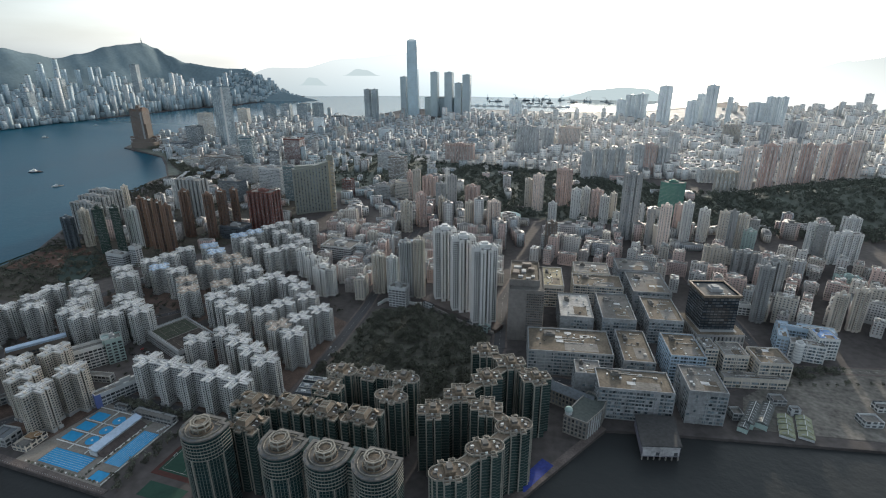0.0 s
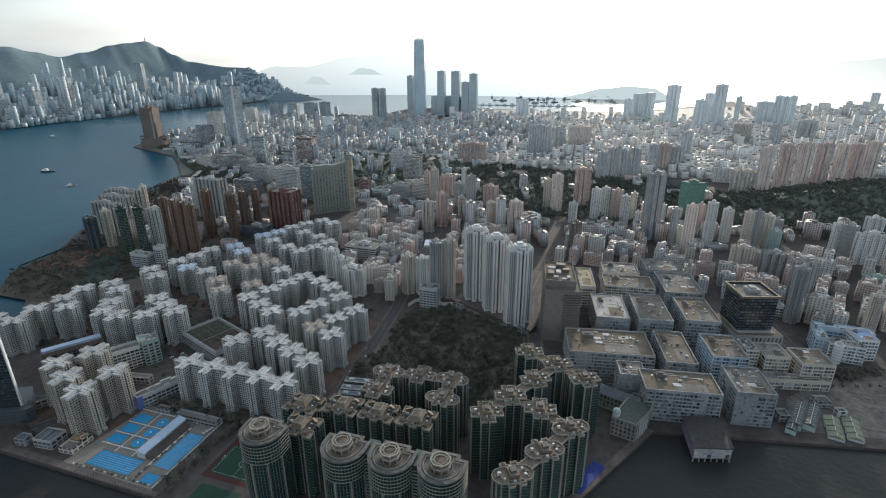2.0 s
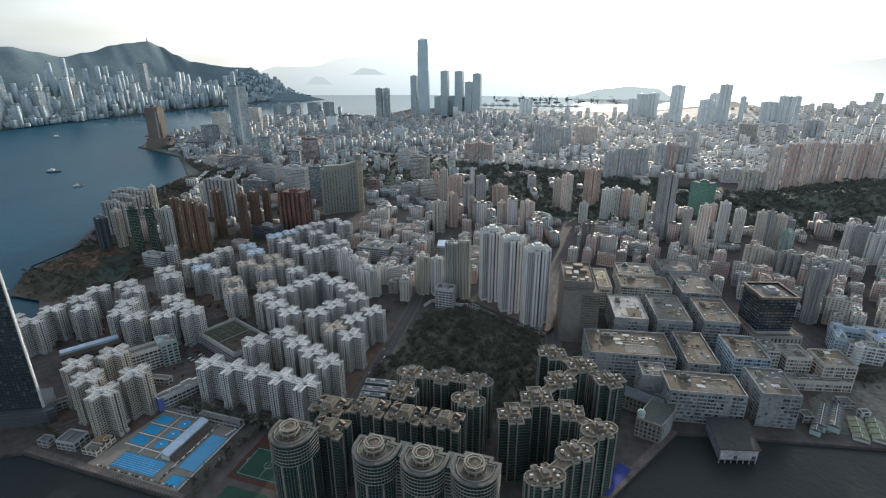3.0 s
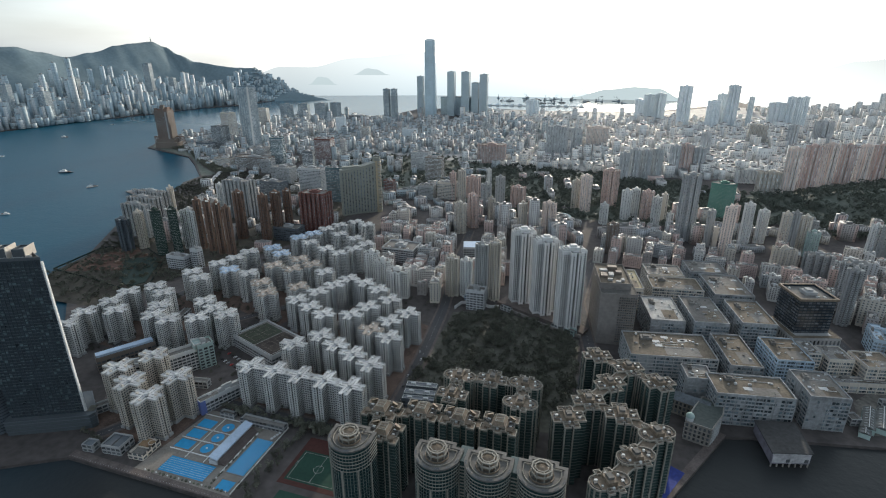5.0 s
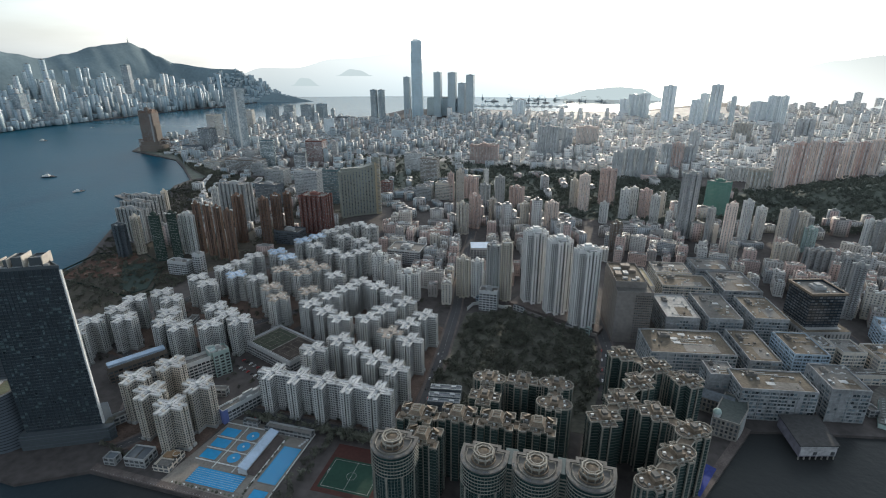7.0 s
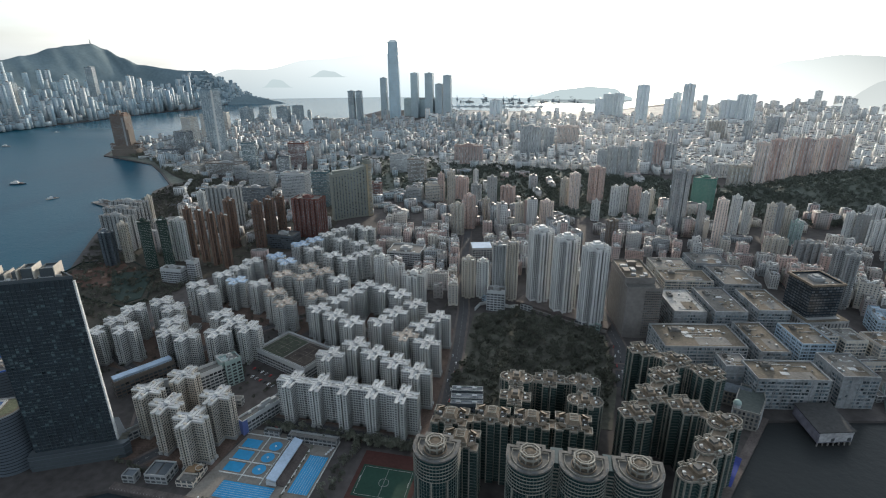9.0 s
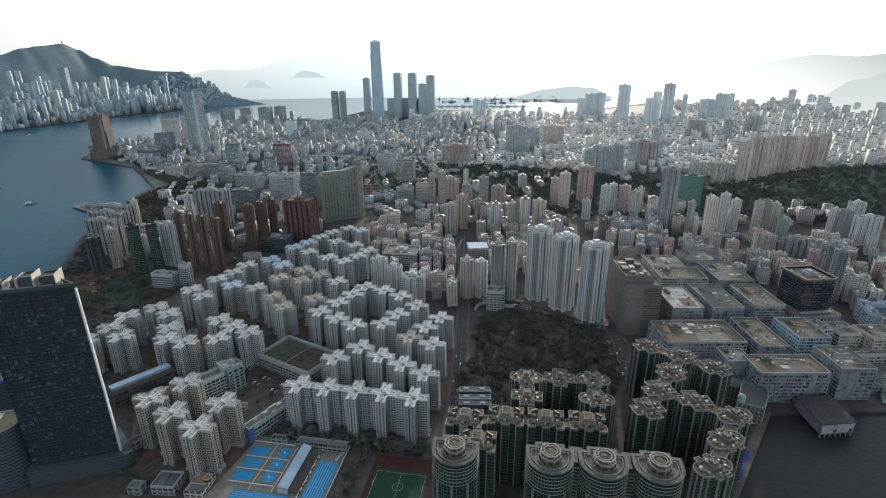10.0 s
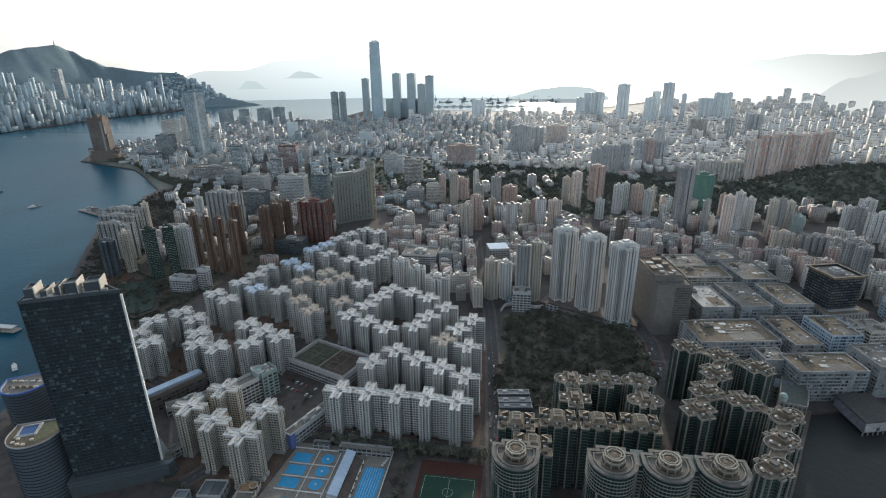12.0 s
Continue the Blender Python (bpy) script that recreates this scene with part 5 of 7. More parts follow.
gl = office(145, 666, 42, 43, 68, 16, "glass", mat("near_black_curtain_wall", (0.024, 0.034, 0.045), 0.15, 0.3, 0.3, spec=0.5), label="dark glass office tower with a projecting tan roof rim")
part("roof_rim", Shape().ring(rect(46, 47), 2.4, 68, 71), LV_ROOF, gl)
part("podium", Shape().prism(rect(58, 58, 0, -6), -0.5, 24), PAINT["grey"], gl)
part("podium_roof", Shape().ring(rect(57, 57, 0, -6), 6.0, 24.0, 24.3), ROOF_BROWN, gl)
tagged(part("podium_glazing", Shape().panes(rect(58, 58, 0, -6), 4, 2, 9, 4.5, 2.2, 6.5, 0.1), WINDOW, gl), "", "", "", "stuff")
factory(258, 682, 62, 14, 25, -4, "blue", PAINT["blue"], "pale blue and white school building with rounded roof")
factory(228, 666, 12, 36, 24, -8, "blue", PAINT["blue"], "pale blue wing of the school")
factory(272, 664, 22, 26, 27, 8, "white", mat("bright_blue_roof", (0.16, 0.28, 0.5), 0.7, 0.2), "white school hall with a bright blue roof")
factory(250, 646, 36, 14, 22, -4, "white", ROOF, "white school wing with round stair tower")
drum2 = tagged(new("stair_drum", Shape().prism(disc(5, 16), -0.5, 25).mesh("stair_drum", PAINT["white"])), "white round stair tower with a dome", "school")
drum2.matrix_world = pose(240, 637, 0)
part("cap", Shape().prism(disc(3.4, 14), 25, 27.5).prism(disc(1.8, 12), 27.5, 28.6), PAINT["pale"], drum2)
for k in range(1, 7):
    part("landing_band", Shape().ring(disc(5.4, 16), 0.6, k * 3.6, k * 3.6 + 1.2), PAINT["pale"], drum2)
factory(380, 620, 80, 40, 20, 9, "white", ROOF, "low white school block with flat roof")

# pavilion standing over the water on piles
pier = tagged(new("pier_pavilion", Shape().prism([(52, 456), (87, 464), (90, 422), (57, 413)][::-1], 1.2, 13).mesh("pier_pavilion", mat("mauve_grey_render", (0.2, 0.195, 0.235), 0.85, 0.3, 0.2, stain=0.08))), "grey pier building standing on piles over dark water", "pier")
part("roof", Shape().prism([(51, 457), (88, 465), (91, 421), (56, 412)][::-1], 13.004, 13.9), mat("dark_roof_felt", (0.06, 0.06, 0.06), 0.9, 0.3, 0.4), pier)
front_paint = mat("pale_weathered_panels", (0.42, 0.42, 0.43), 0.85, 0.3, 0.3, stain=0.1)
for a0, a1, z0, z1 in ((0.02, 0.46, 2.6, 10.6), (0.54, 0.98, 2.6, 10.6), (0.0, 1.0, 10.9, 13.0), (0.47, 0.53, 1.6, 11.0)):
    xa, ya, xb, yb = 57 + 33 * a0, 413 + 9 * a0, 57 + 33 * a1, 413 + 9 * a1
    part("front_panel", Shape().prism([(xa + 0.1, ya - 0.4), (xb + 0.1, yb - 0.4), (xb, yb + 0.2), (xa, ya + 0.2)], z0, z1), front_paint, pier)
for i in (2, 5):
    part("opening", Shape().prism([(59 + i * 5.2, 412.7 + i * 1.35), (62 + i * 5.2, 413.5 + i * 1.35), (61.8 + i * 5.2, 414.8 + i * 1.35), (58.8 + i * 5.2, 413.7 + i * 1.35)], 3.4, 6.5), WINDOW, pier)
for i in range(7):
    x, y = 58 + i * 5.2, 414.5 + i * 1.33
    part("pile", Shape().prism(disc(0.7, 8, x, y), -8, 1.3), SEAWALL, pier)
    part("pile", Shape().prism(disc(0.7, 8, x - 3, y + 36), -8, 1.3), SEAWALL, pier)

# clubhouse with arcaded front, slate wing and a small domed turret
CLUB = mat("tan_club_render", (0.25, 0.235, 0.215), 0.85, 0.25, 0.3, stain=0.08)
CLUB_SLATE = mat("blue_grey_slates", (0.1, 0.115, 0.13), 0.7, 0.3, 0.5, stain=0.1)
foot = facing_up([(-15, 426), (7, 420), (21, 447), (24, 462), (6, 472), (-4, 452)])
club = tagged(new("clubhouse", Shape().prism(foot, -0.5, 20).mesh("clubhouse", CLUB)), "tan clubhouse with arcaded front and domed turret on the quay", "clubhouse")
tagged(part("window_grid", Shape().panes(foot, 1.5, 4, 4.5, 3.4, 2.0, 3.3, 0.08), WINDOW, club), "", "", "", "stuff")
tagged(part("pilaster_grid", pilasters([(7 + (21 - 7) * k / 7, 420 + 27 * k / 7) for k in range(8)][1:-1], 0, 20.4, 1, 1.2, 0.7, Shape()), PAINT["pale"], club), "", "", "", "stuff")
part("parapet", Shape().ring(inset(foot, -0.4), 0.9, 19.6, 21.2), CLUB, club)
part("roof", Shape().prism(inset(foot, 0.7), 20.004, 20.3), mat("mossy_roof_tiles", (0.075, 0.09, 0.085), 0.85, 0.3), club)
for z in (5.2, 9.7, 14.2):
    part("cornice", Shape().ring(inset(foot, -0.3), 0.5, z, z + 0.5), CLUB, club)
turret = part("turret", Shape().prism(disc(3.6, 14, -11, 430), -0.4, 24), PAINT["pale"], club)
dome = Shape()
for i in range(5):
    a, b = radians(90 * i / 5), radians(90 * (i + 1) / 5)
    for j in range(14):
        p, q = 2 * math.pi * j / 14, 2 * math.pi * (j + 1) / 14
        dome.face(*[(-11 + 4 * math.cos(e) * math.cos(f), 430 + 4 * math.cos(e) * math.sin(f), 24 + 4.2 * math.sin(e)) for e, f in ((a, p), (a, q), (b, q), (b, p))])
part("dome", dome, PAINT["teal"], turret, smooth=True)
hall = tagged(new("market_hall", Shape().prism(rect(46, 15), -0.5, 17).mesh("market_hall", CLUB)), "long tan hall with pitched blue-grey slate roof", "hall")
hall.matrix_world = pose(-10, 469, 0, 0, 0, -20)
part("roof", Shape().face((-24, -8.5, 17), (24, -8.5, 17), (24, 0, 22.5), (-24, 0, 22.5)).face((-24, 0, 22.5), (24, 0, 22.5), (24, 8.5, 17), (-24, 8.5, 17)).face((-24, -8.5, 17), (-24, 0, 22.5), (-24, 8.5, 17)).face((24, -8.5, 17), (24, 8.5, 17), (24, 0, 22.5)), CLUB_SLATE, hall)
tagged(part("window_grid", Shape().panes(rect(46, 15), 1.5, 3, 4.8, 3.6, 2.2, 3.2, 0.08), WINDOW, hall), "", "", "", "stuff")

# parking podium with a sports court on its roof, schools
court_deck = office(-493, 449, 82, 50, 15, -21, "pale", bare=True, name="car_park_deck", label="pale multi-storey car park with a worn sports court on top")
part("roof_court", Shape().prism(rect(36, 42, 19, 0), 15.2, 15.4), mat("worn_brown_court", (0.062, 0.05, 0.043), 0.9, 0.45, 0.2), court_deck)
part("roof_court", Shape().prism(rect(36, 42, -19, 0), 15.2, 15.4), mat("worn_green_court", (0.05, 0.06, 0.042), 0.9, 0.45, 0.2), court_deck)
for sx in (-19, 19):
    part("court_line", Shape().ring(rect(24, 13, sx, 9), 0.3, 15.4, 15.44).ring(rect(24, 13, sx, -9), 0.3, 15.4, 15.44).box(sx - 0.15, sx + 0.15, -15, 15, 15.4, 15.43), PAINT["brick"], court_deck)
for i in range(28):
    part("fence_post", Shape().box(-40 + i * 2.96 - 0.15, -40 + i * 2.96 + 0.15, -24.2, -23.9, 15.2, 18.5), PAINT["pale"], court_deck)
part("fence_rail", Shape().ring(rect(80, 48), 0.2, 18.2, 18.5), PAINT["pale"], court_deck)
long_school = office(-640, 372, 62, 16, 18, 57, "brick", bare=True, name="school_block", label="long brown school block with pale blue roof")
part("blue_roof", Shape().prism(rect(60, 9, 0, 2), 18.2, 21), ROOF_BLUE, long_school)
office(-612, 362, 52, 12, 10, 40, "grey", name="school_block", label="low grey school hall")
white_school = office(-565, 372, 46, 16, 24, 57, "white", bare=True, name="school_block", label="white school block with rounded teal stair tower")
part("stair_tower", Shape().prism(arc_pts(8, -90, 90, 10, 23, 0) + [(20, 8), (20, -8)], -0.5, 31), PAINT["teal"], white_school)
part("roof_rail", Shape().ring(rect(44, 15), 0.4, 26, 28).ring(arc_pts(8.2, -90, 90, 10, 23, 0) + [(20, 8.2), (20, -8.2)], 0.5, 31, 33), PAINT["white"], white_school)
office(-545, 396, 18, 16, 30, 57, "teal", name="school_block", label="teal-edged white stair block")
blue_school = office(-474, 348, 64, 10, 14, 66, "pale", name="school_block", label="long pale school wing with blue end wall")
part("end_wall", Shape().box(-32.6, -32, -5.2, 5.2, 0, 15.5).box(-32.6, -27, -5.5, -5.1, 0, 15.5), mat("violet_blue_paint", (0.12, 0.16, 0.36), 0.8), blue_school)


# ---- swimming pools and pitches ----
POOL = mat("pool_water", (0.03, 0.27, 0.52), 0.45, 0.14, 0.25, spec=0.15, bump=0.1)
DECK = mat("pool_deck", (0.205, 0.19, 0.17), 0.9, 0.2, 0.6, stain=0.1)
deck = tagged(new("pool_deck", Shape().prism([(-490, 236), (-386, 236), (-386, 326), (-478, 326)], -0.4, 0.5).mesh("pool_deck", DECK)), "pale tiled swimming pool deck by the sea wall", "pool deck", "", "structure")


def pool(poly, lanes, label):
    p = tagged(new("swimming_pool", Shape().prism(poly, 0.3, 0.62).mesh("swimming_pool", POOL)), label, "swimming pool", "public pools")
    part("rim", Shape().ring(inset(poly, -0.8), 0.8, 0.3, 0.85), DECK, p)
    (ax, ay), (bx, by), (cx, cy), (dx, dy) = poly[0], poly[1], poly[len(poly) // 2], poly[-1]
    for i in range(1, lanes):
        u = i / lanes
        x0, y0, x1, y1 = (ax + (dx - ax) * u, ay + (dy - ay) * u, bx + (cx - bx) * u, by + (cy - by) * u)
        ln = math.hypot(x1 - x0, y1 - y0)
        nx, ny = -(y1 - y0) / ln * 0.16, (x1 - x0) / ln * 0.16
        part("lane_rope", Shape().prism([(x0 + nx, y0 + ny), (x0 - nx, y0 - ny), (x1 - nx, y1 - ny), (x1 + nx, y1 + ny)], 0.6, 0.72), PAINT["blue"], p)


pool([(-468, 243), (-419, 243), (-419, 261), (-468, 261)], 8, "bright blue fifty-metre swimming pool with lane ropes")
pool([(-389, 259), (-389, 304), (-407, 304), (-407, 259)], 8, "long bright blue lane pool beside a grandstand")
pool([(-404, 240), (-390, 240), (-390, 251), (-404, 251)], 0, "small deep-blue diving pool")
for i, (px, py) in enumerate(((-468, 277), (-468, 292), (-468, 307))):
    pool(rect(17, 11.5, px, py), 0, "shallow rectangular bright blue pool")
    pool(disc(6.2, 18, px + 24, py + 1), 0, "round shallow blue children's pool")
    part("islet", Shape().prism(disc(1.0, 8, px + 24, py + 1), 0.5, 1.3), PAINT["white"], bpy.data.objects["swimming_pool"])
for x0, x1, y0, y1 in ((-478, -435, 284.2, 284.7), (-478, -435, 299.4, 299.9), (-478, -435, 268.6, 269.1), (-455.4, -454.9, 262, 318), (-434.6, -434.1, 262, 318), (-480, -388, 318.6, 319.1), (-411, -410.4, 256, 312), (-386.9, -386.3, 238, 326)):
    part("low_wall", Shape().box(x0, x1, y0, y1, 0.5, 1.5), PAINT["white"], deck)
for i in range(26):
    a, b = -476 + (i * 29) % 88, 264 + (i * 17) % 54
    if not (-456 < a < -410 or a > -408 and b < 306) and a > -456:
        part("sunshade", Shape().prism(disc(1.4, 8, a, b), 2.4, 2.7).prism(disc(0.1, 6, a, b), 0.5, 2.4), PAINT["pale"], deck)
for i in range(46):
    a, b = ((-478 + i * 4.1, 239.6) if i < 22 else (-410.2, 244 + (i - 22) * 3.2))
    if a < -388:
        part("planting_tub", Shape().prism(disc(0.7 + 0.3 * (i % 3), 7, a, b), 0.5, 1.3 + 0.4 * (i % 2)), LEAF if i % 3 else PAINT["white"], deck)
stand = tagged(new("grandstand", Shape().prism(rect(9, 50, -424, 288), 0.4, 5).mesh("grandstand", PAINT["pale"])), "covered grandstand with pale blue roof between pools", "grandstand")
part("roof", Shape().face((-427, 262, 9.5), (-418.5, 262, 7.2), (-418.5, 314, 7.2), (-427, 314, 9.5)).face((-427, 314, 9.2), (-418.5, 314, 6.9), (-418.5, 262, 6.9), (-427, 262, 9.2)).face((-418.5, 262, 6.9), (-418.5, 314, 6.9), (-418.5, 314, 7.2), (-418.5, 262, 7.2)).face((-427, 262, 9.2), (-418.5, 262, 6.9), (-418.5, 262, 7.2), (-427, 262, 9.5)), ROOF_BLUE, stand)
for i in range(6):
    part("step", Shape().box(-419.5 + i * 1.3, -418.2 + i * 1.3, 264, 312, 0.4, 4.6 - i * 0.7), PAVING, stand)
for i in range(9):
    part("post", Shape().box(-428.6, -428.2, 264 + i * 6 - 0.2, 264 + i * 6 + 0.2, 5, 9.1), PAINT["grey"], stand)
office(-412, 322, 50, 9, 3.8, 0, "grey", bare=True, name="changing_rooms", label="low grey changing rooms along the pool")
office(-455, 323, 16, 6, 4, 0, "grey", bare=True, name="changing_rooms", label="low grey entrance building of the pool")
cafe = office(-497, 258, 16, 22, 4, 4, "cream", bare=True, name="pool_cafe", label="low tan building with stepped brown roof terraces")
part("roof_terrace", Shape().prism(rect(9, 9, -2, 5), 4.2, 6.4).prism(disc(3.2, 14, 4, 6), 4.2, 6.0), mat("tan_terrace_tiles", (0.3, 0.2, 0.12), 0.9, 0.3), cafe)
part("terrace_wall", Shape().ring(rect(15, 10, 0, -5), 0.4, 4.2, 5.6).ring(disc(3.5, 14, 4, 6), 0.4, 6.0, 6.8), PAINT["cream"], cafe)
pump = office(-524, 254, 20, 17, 8, 6, "grey", bare=True, name="pump_house", label="grey pump house with dark roof")
part("dark_roof", Shape().prism(rect(8.4, 15, -5, 0), 8.2, 8.9).prism(rect(8.4, 15, 5, 0), 8.2, 8.9), PAINT["dark"], pump)
pump2 = office(-548, 246, 11, 9, 6, 6, "grey", bare=True, name="pump_house", label="small grey pump house with dark roof")
part("dark_roof", Shape().prism(rect(9, 7.5), 6.2, 6.9), PAINT["dark"], pump2)
GREEN = mat("green_pitch", (0.02, 0.058, 0.042), 0.9, 0.15, 0.3, stain=0.06)
RED = mat("red_court", (0.075, 0.03, 0.025), 0.9, 0.2, 0.3)
pitch = tagged(new("sports_court", Shape().prism(rect(56, 58, -330, 292), -0.3, 0.12).mesh("sports_court", RED)), "red and green sports court with white lines", "sports court", "", "structure")
part("green_field", Shape().prism(rect(48, 36, -330, 286), 0.1, 0.2), GREEN, pitch)
part("green_field", Shape().prism(rect(40, 16, -330, 248), 0.1, 0.2), GREEN, pitch)
part("line", Shape().ring(rect(44, 32, -330, 286), 0.25, 0.19, 0.23).ring(disc(4.5, 24, -330, 286), 0.25, 0.19, 0.23).box(-330.12, -329.88, 270, 302, 0.19, 0.23), LINE, pitch)
for s in (-1, 1):
    part("goal", Shape().box(-330 + s * 21.8 - 0.1, -330 + s * 21.8 + 0.1, 284, 284.2, 0.2, 2.3).box(-330 + s * 21.8 - 0.1, -330 + s * 21.8 + 0.1, 287.8, 288, 0.2, 2.3).box(-330 + s * 21.8 - 0.1, -330 + s * 21.8 + 0.1, 284, 288, 2.2, 2.4), PAINT["white"], pitch)


# ---- streets ----
road_level = iter(range(20))


def road(name, pts, wide, label, z=0.09, lines=True):
    z += 0.03 * next(road_level)
    sh, ln, kerb = Shape(), Shape(), Shape()
    for (ax, ay), (bx, by) in zip(pts, pts[1:]):
        d = math.hypot(bx - ax, by - ay)
        ux, uy = (bx - ax) / d, (by - ay) / d
        nx, ny = -uy * wide / 2, ux * wide / 2
        sh.prism([(ax - nx, ay - ny), (bx - nx, by - ny), (bx + nx, by + ny), (ax + nx, ay + ny)][::1], -0.2, z)
        for s in (-1, 1):
            o = wide / 2 + 1.5
            mx, my = -uy * o * s, ux * o * s
            kx, ky = -uy * 1.5, ux * 1.5
            kerb.prism([(ax + mx - kx, ay + my - ky), (bx + mx - kx, by + my - ky), (bx + mx + kx, by + my + ky), (ax + mx + kx, ay + my + ky)], -0.2, z + 0.14)
        if lines:
            for i in range(int(d / 9)):
                m = i * 9
                x, y = ax + ux * m, ay + uy * m
                ln.prism([(x + uy * 0.12, y - ux * 0.12), (x + ux * 4 + uy * 0.12, y + uy * 4 - ux * 0.12), (x + ux * 4 - uy * 0.12, y + uy * 4 + ux * 0.12), (x - uy * 0.12, y + ux * 0.12)], z, z + 0.02)
    top = tagged(new(name, sh.mesh(name, ASPHALT)), label, "road", "", "structure")
    part("pavement", kerb, PAVING, top)
    if ln.f:
        part("lane_marking", ln, LINE, top)


road("road", [(-286, 262), (-295, 371), (-304, 492), (-317, 620), (-345, 780), (-370, 980)], 13, "dark asphalt street beside the park")
road("road.001", [(-560, 262), (-520, 330), (-474, 342), (-300, 338)], 10, "asphalt street behind the swimming pools")
road("road.002", [(-590, 300), (-640, 378), (-690, 400), (-760, 430)], 10, "asphalt street among the estate towers")
road("road.003", [(-640, 378), (-627, 448), (-578, 509), (-529, 570), (-500, 640), (-440, 720), (-345, 780)], 10, "asphalt street between estate towers")
road("road.004", [(-112, 470), (-106, 560), (-130, 700), (-120, 860), (-60, 1020)], 14, "broad asphalt road beside the dark tower")
road("road.005", [(-118, 512), (30, 512), (140, 545), (215, 612), (330, 640), (460, 660)], 11, "asphalt street between factories")
road("road.006", [(30, 512), (58, 700), (40, 800), (20, 900)], 9, "asphalt lane between factories")
road("road.007", [(210, 612), (190, 720), (150, 850), (120, 1000)], 11, "asphalt street climbing into the city")
road("road.008", [(-740, 470), (-700, 640), (-640, 760), (-560, 900), (-460, 1000), (-300, 1120), (-120, 1280)], 16, "wide asphalt road past the estate")
road("road.009", [(-1000, 640), (-1040, 985), (-1106, 1000), (-1211, 1170), (-1263, 1294), (-1380, 1370), (-1600, 1560)], 16, "harbourside highway", 0.36)
fly = tagged(new("flyover", Shape().prism([(-1020, 960), (-1010, 968), (-1195, 1180), (-1205, 1172)], 6.5, 8).prism([(-1195, 1180), (-1205, 1172), (-1268, 1290), (-1256, 1294)][::-1], 6.5, 8).mesh("flyover", PAINT["grey"])), "pale concrete flyover along the harbour", "flyover")
for i in range(8):
    part("pier", Shape().box(-1016 - i * 26.5, -1013.5 - i * 26.5, 966 + i * 30, 969 + i * 30, -0.3, 6.6), SEAWALL, fly)
prom = tagged(new("promenade", Shape().prism([(-560, 232), (-376, 231), (-376, 236), (-560, 240)], -0.2, 0.7).mesh("promenade", PAVING)), "paved promenade along the sea wall", "pavement", "", "structure")
for i in range(60):
    part("railing_post", Shape().box(-559 + i * 3.1, -558.85 + i * 3.1, 232.5, 232.7, 0.7, 1.8), PAINT["grey"], prom)
prom2 = tagged(new("promenade.001", Shape().prism([(-61, 297), (-37, 336), (26, 443), (19, 447), (-44, 340), (-68, 300)], -0.2, 0.5).mesh("promenade", PAVING)), "paved promenade beside the basin", "pavement", "", "structure")
part("blue_court", Shape().prism([(-48, 345), (-38, 340), (-18, 378), (-29, 384)], 0.3, 0.7), mat("deep_blue_court", (0.025, 0.045, 0.22), 0.8, 0.3), prom2)
yard = tagged(new("yard", Shape().prism([(154, 484), (300, 506), (460, 530), (430, 660), (300, 640), (222, 600), (165, 540)], -0.2, 0.25).mesh("yard", mat("dusty_yard", (0.15, 0.142, 0.128), 0.95, 0.4, 0.2, stain=0.05))), "dusty fenced yard by the basin", "yard", "", "structure")
for cx, cy, w, d, hh, p in ((208, 524, 9, 7, 6, "pale"), (150, 502, 10, 12, 6, "grey"), (275, 530, 18, 14, 5, "pale"), (196, 540, 14, 12, 5, "grey"), (300, 560, 22, 10, 4, "white")):
    office(cx, cy, w, d, hh, 14, p, bare=True, name="shed", group="yard sheds", label=f"low {WORDS[p]} shed in the yard")


def gabled_shed(x, y, w, d, h, rot, wall, roof, label):
    """A long shed with a pitched roof, ridge along its length, and roof lights."""
    top = tagged(new("gabled_shed", Shape().prism(rect(w, d), -0.2, h).mesh("gabled_shed", wall)), label, "shed", "pitched yard sheds")
    top.matrix_world = pose(x, y, 0.2, 0, 0, rot)
    a, b, r = w / 2 + 0.4, d / 2 + 0.4, h + w * 0.22
    part("roof", Shape().face((-a, -b, h), (0, -b, r), (0, b, r), (-a, b, h)).face((0, -b, r), (a, -b, h), (a, b, h), (0, b, r)).face((-a, -b, h), (a, -b, h), (0, -b, r)).face((a, b, h), (-a, b, h), (0, b, r)), roof, top)
    for i in range(int(d / 5)):
        y0 = -d / 2 + 1.5 + i * 5
        for s in (-1, 1):
            x0, x1 = s * w * 0.12, s * w * 0.34
            z0, z1 = r - abs(x0) * 0.44 + 0.12, r - abs(x1) * 0.44 + 0.12
            q = [(x0, y0, z0), (x1, y0, z1), (x1, y0 + 1.4, z1), (x0, y0 + 1.4, z0)]
            part("roof_light", Shape().face(*(q if s > 0 else q[::-1])), DUSTY, top)
    part("ridge_cap", Shape().box(-0.3, 0.3, -b, b, r - 0.1, r + 0.25), PAINT["pale"], top)


SLATE = mat("dark_corrugated_roof", (0.075, 0.085, 0.085), 0.7, 0.4, 0.4, stain=0.1)
TENT = mat("pale_green_canvas", (0.2, 0.22, 0.15), 0.85, 0.25, 0.4)
for x, y, w, d, h in ((165, 505, 11, 40, 6), (178, 508, 11, 42, 6), (156, 488, 9, 22, 5)):
    gabled_shed(x, y, w, d, h, -22, PAINT["teal"], SLATE, "teal-walled long shed with dark corrugated roof")
for i in range(8):
    gabled_shed(192 + (i % 2) * 17 + (i // 2) * 1.5, 484 + (i // 2) * 9 + (i % 2) * 3, 13, 7, 2.6, -14, PAINT["pale"], TENT, "low pale green canvas-roofed shed in the yard")
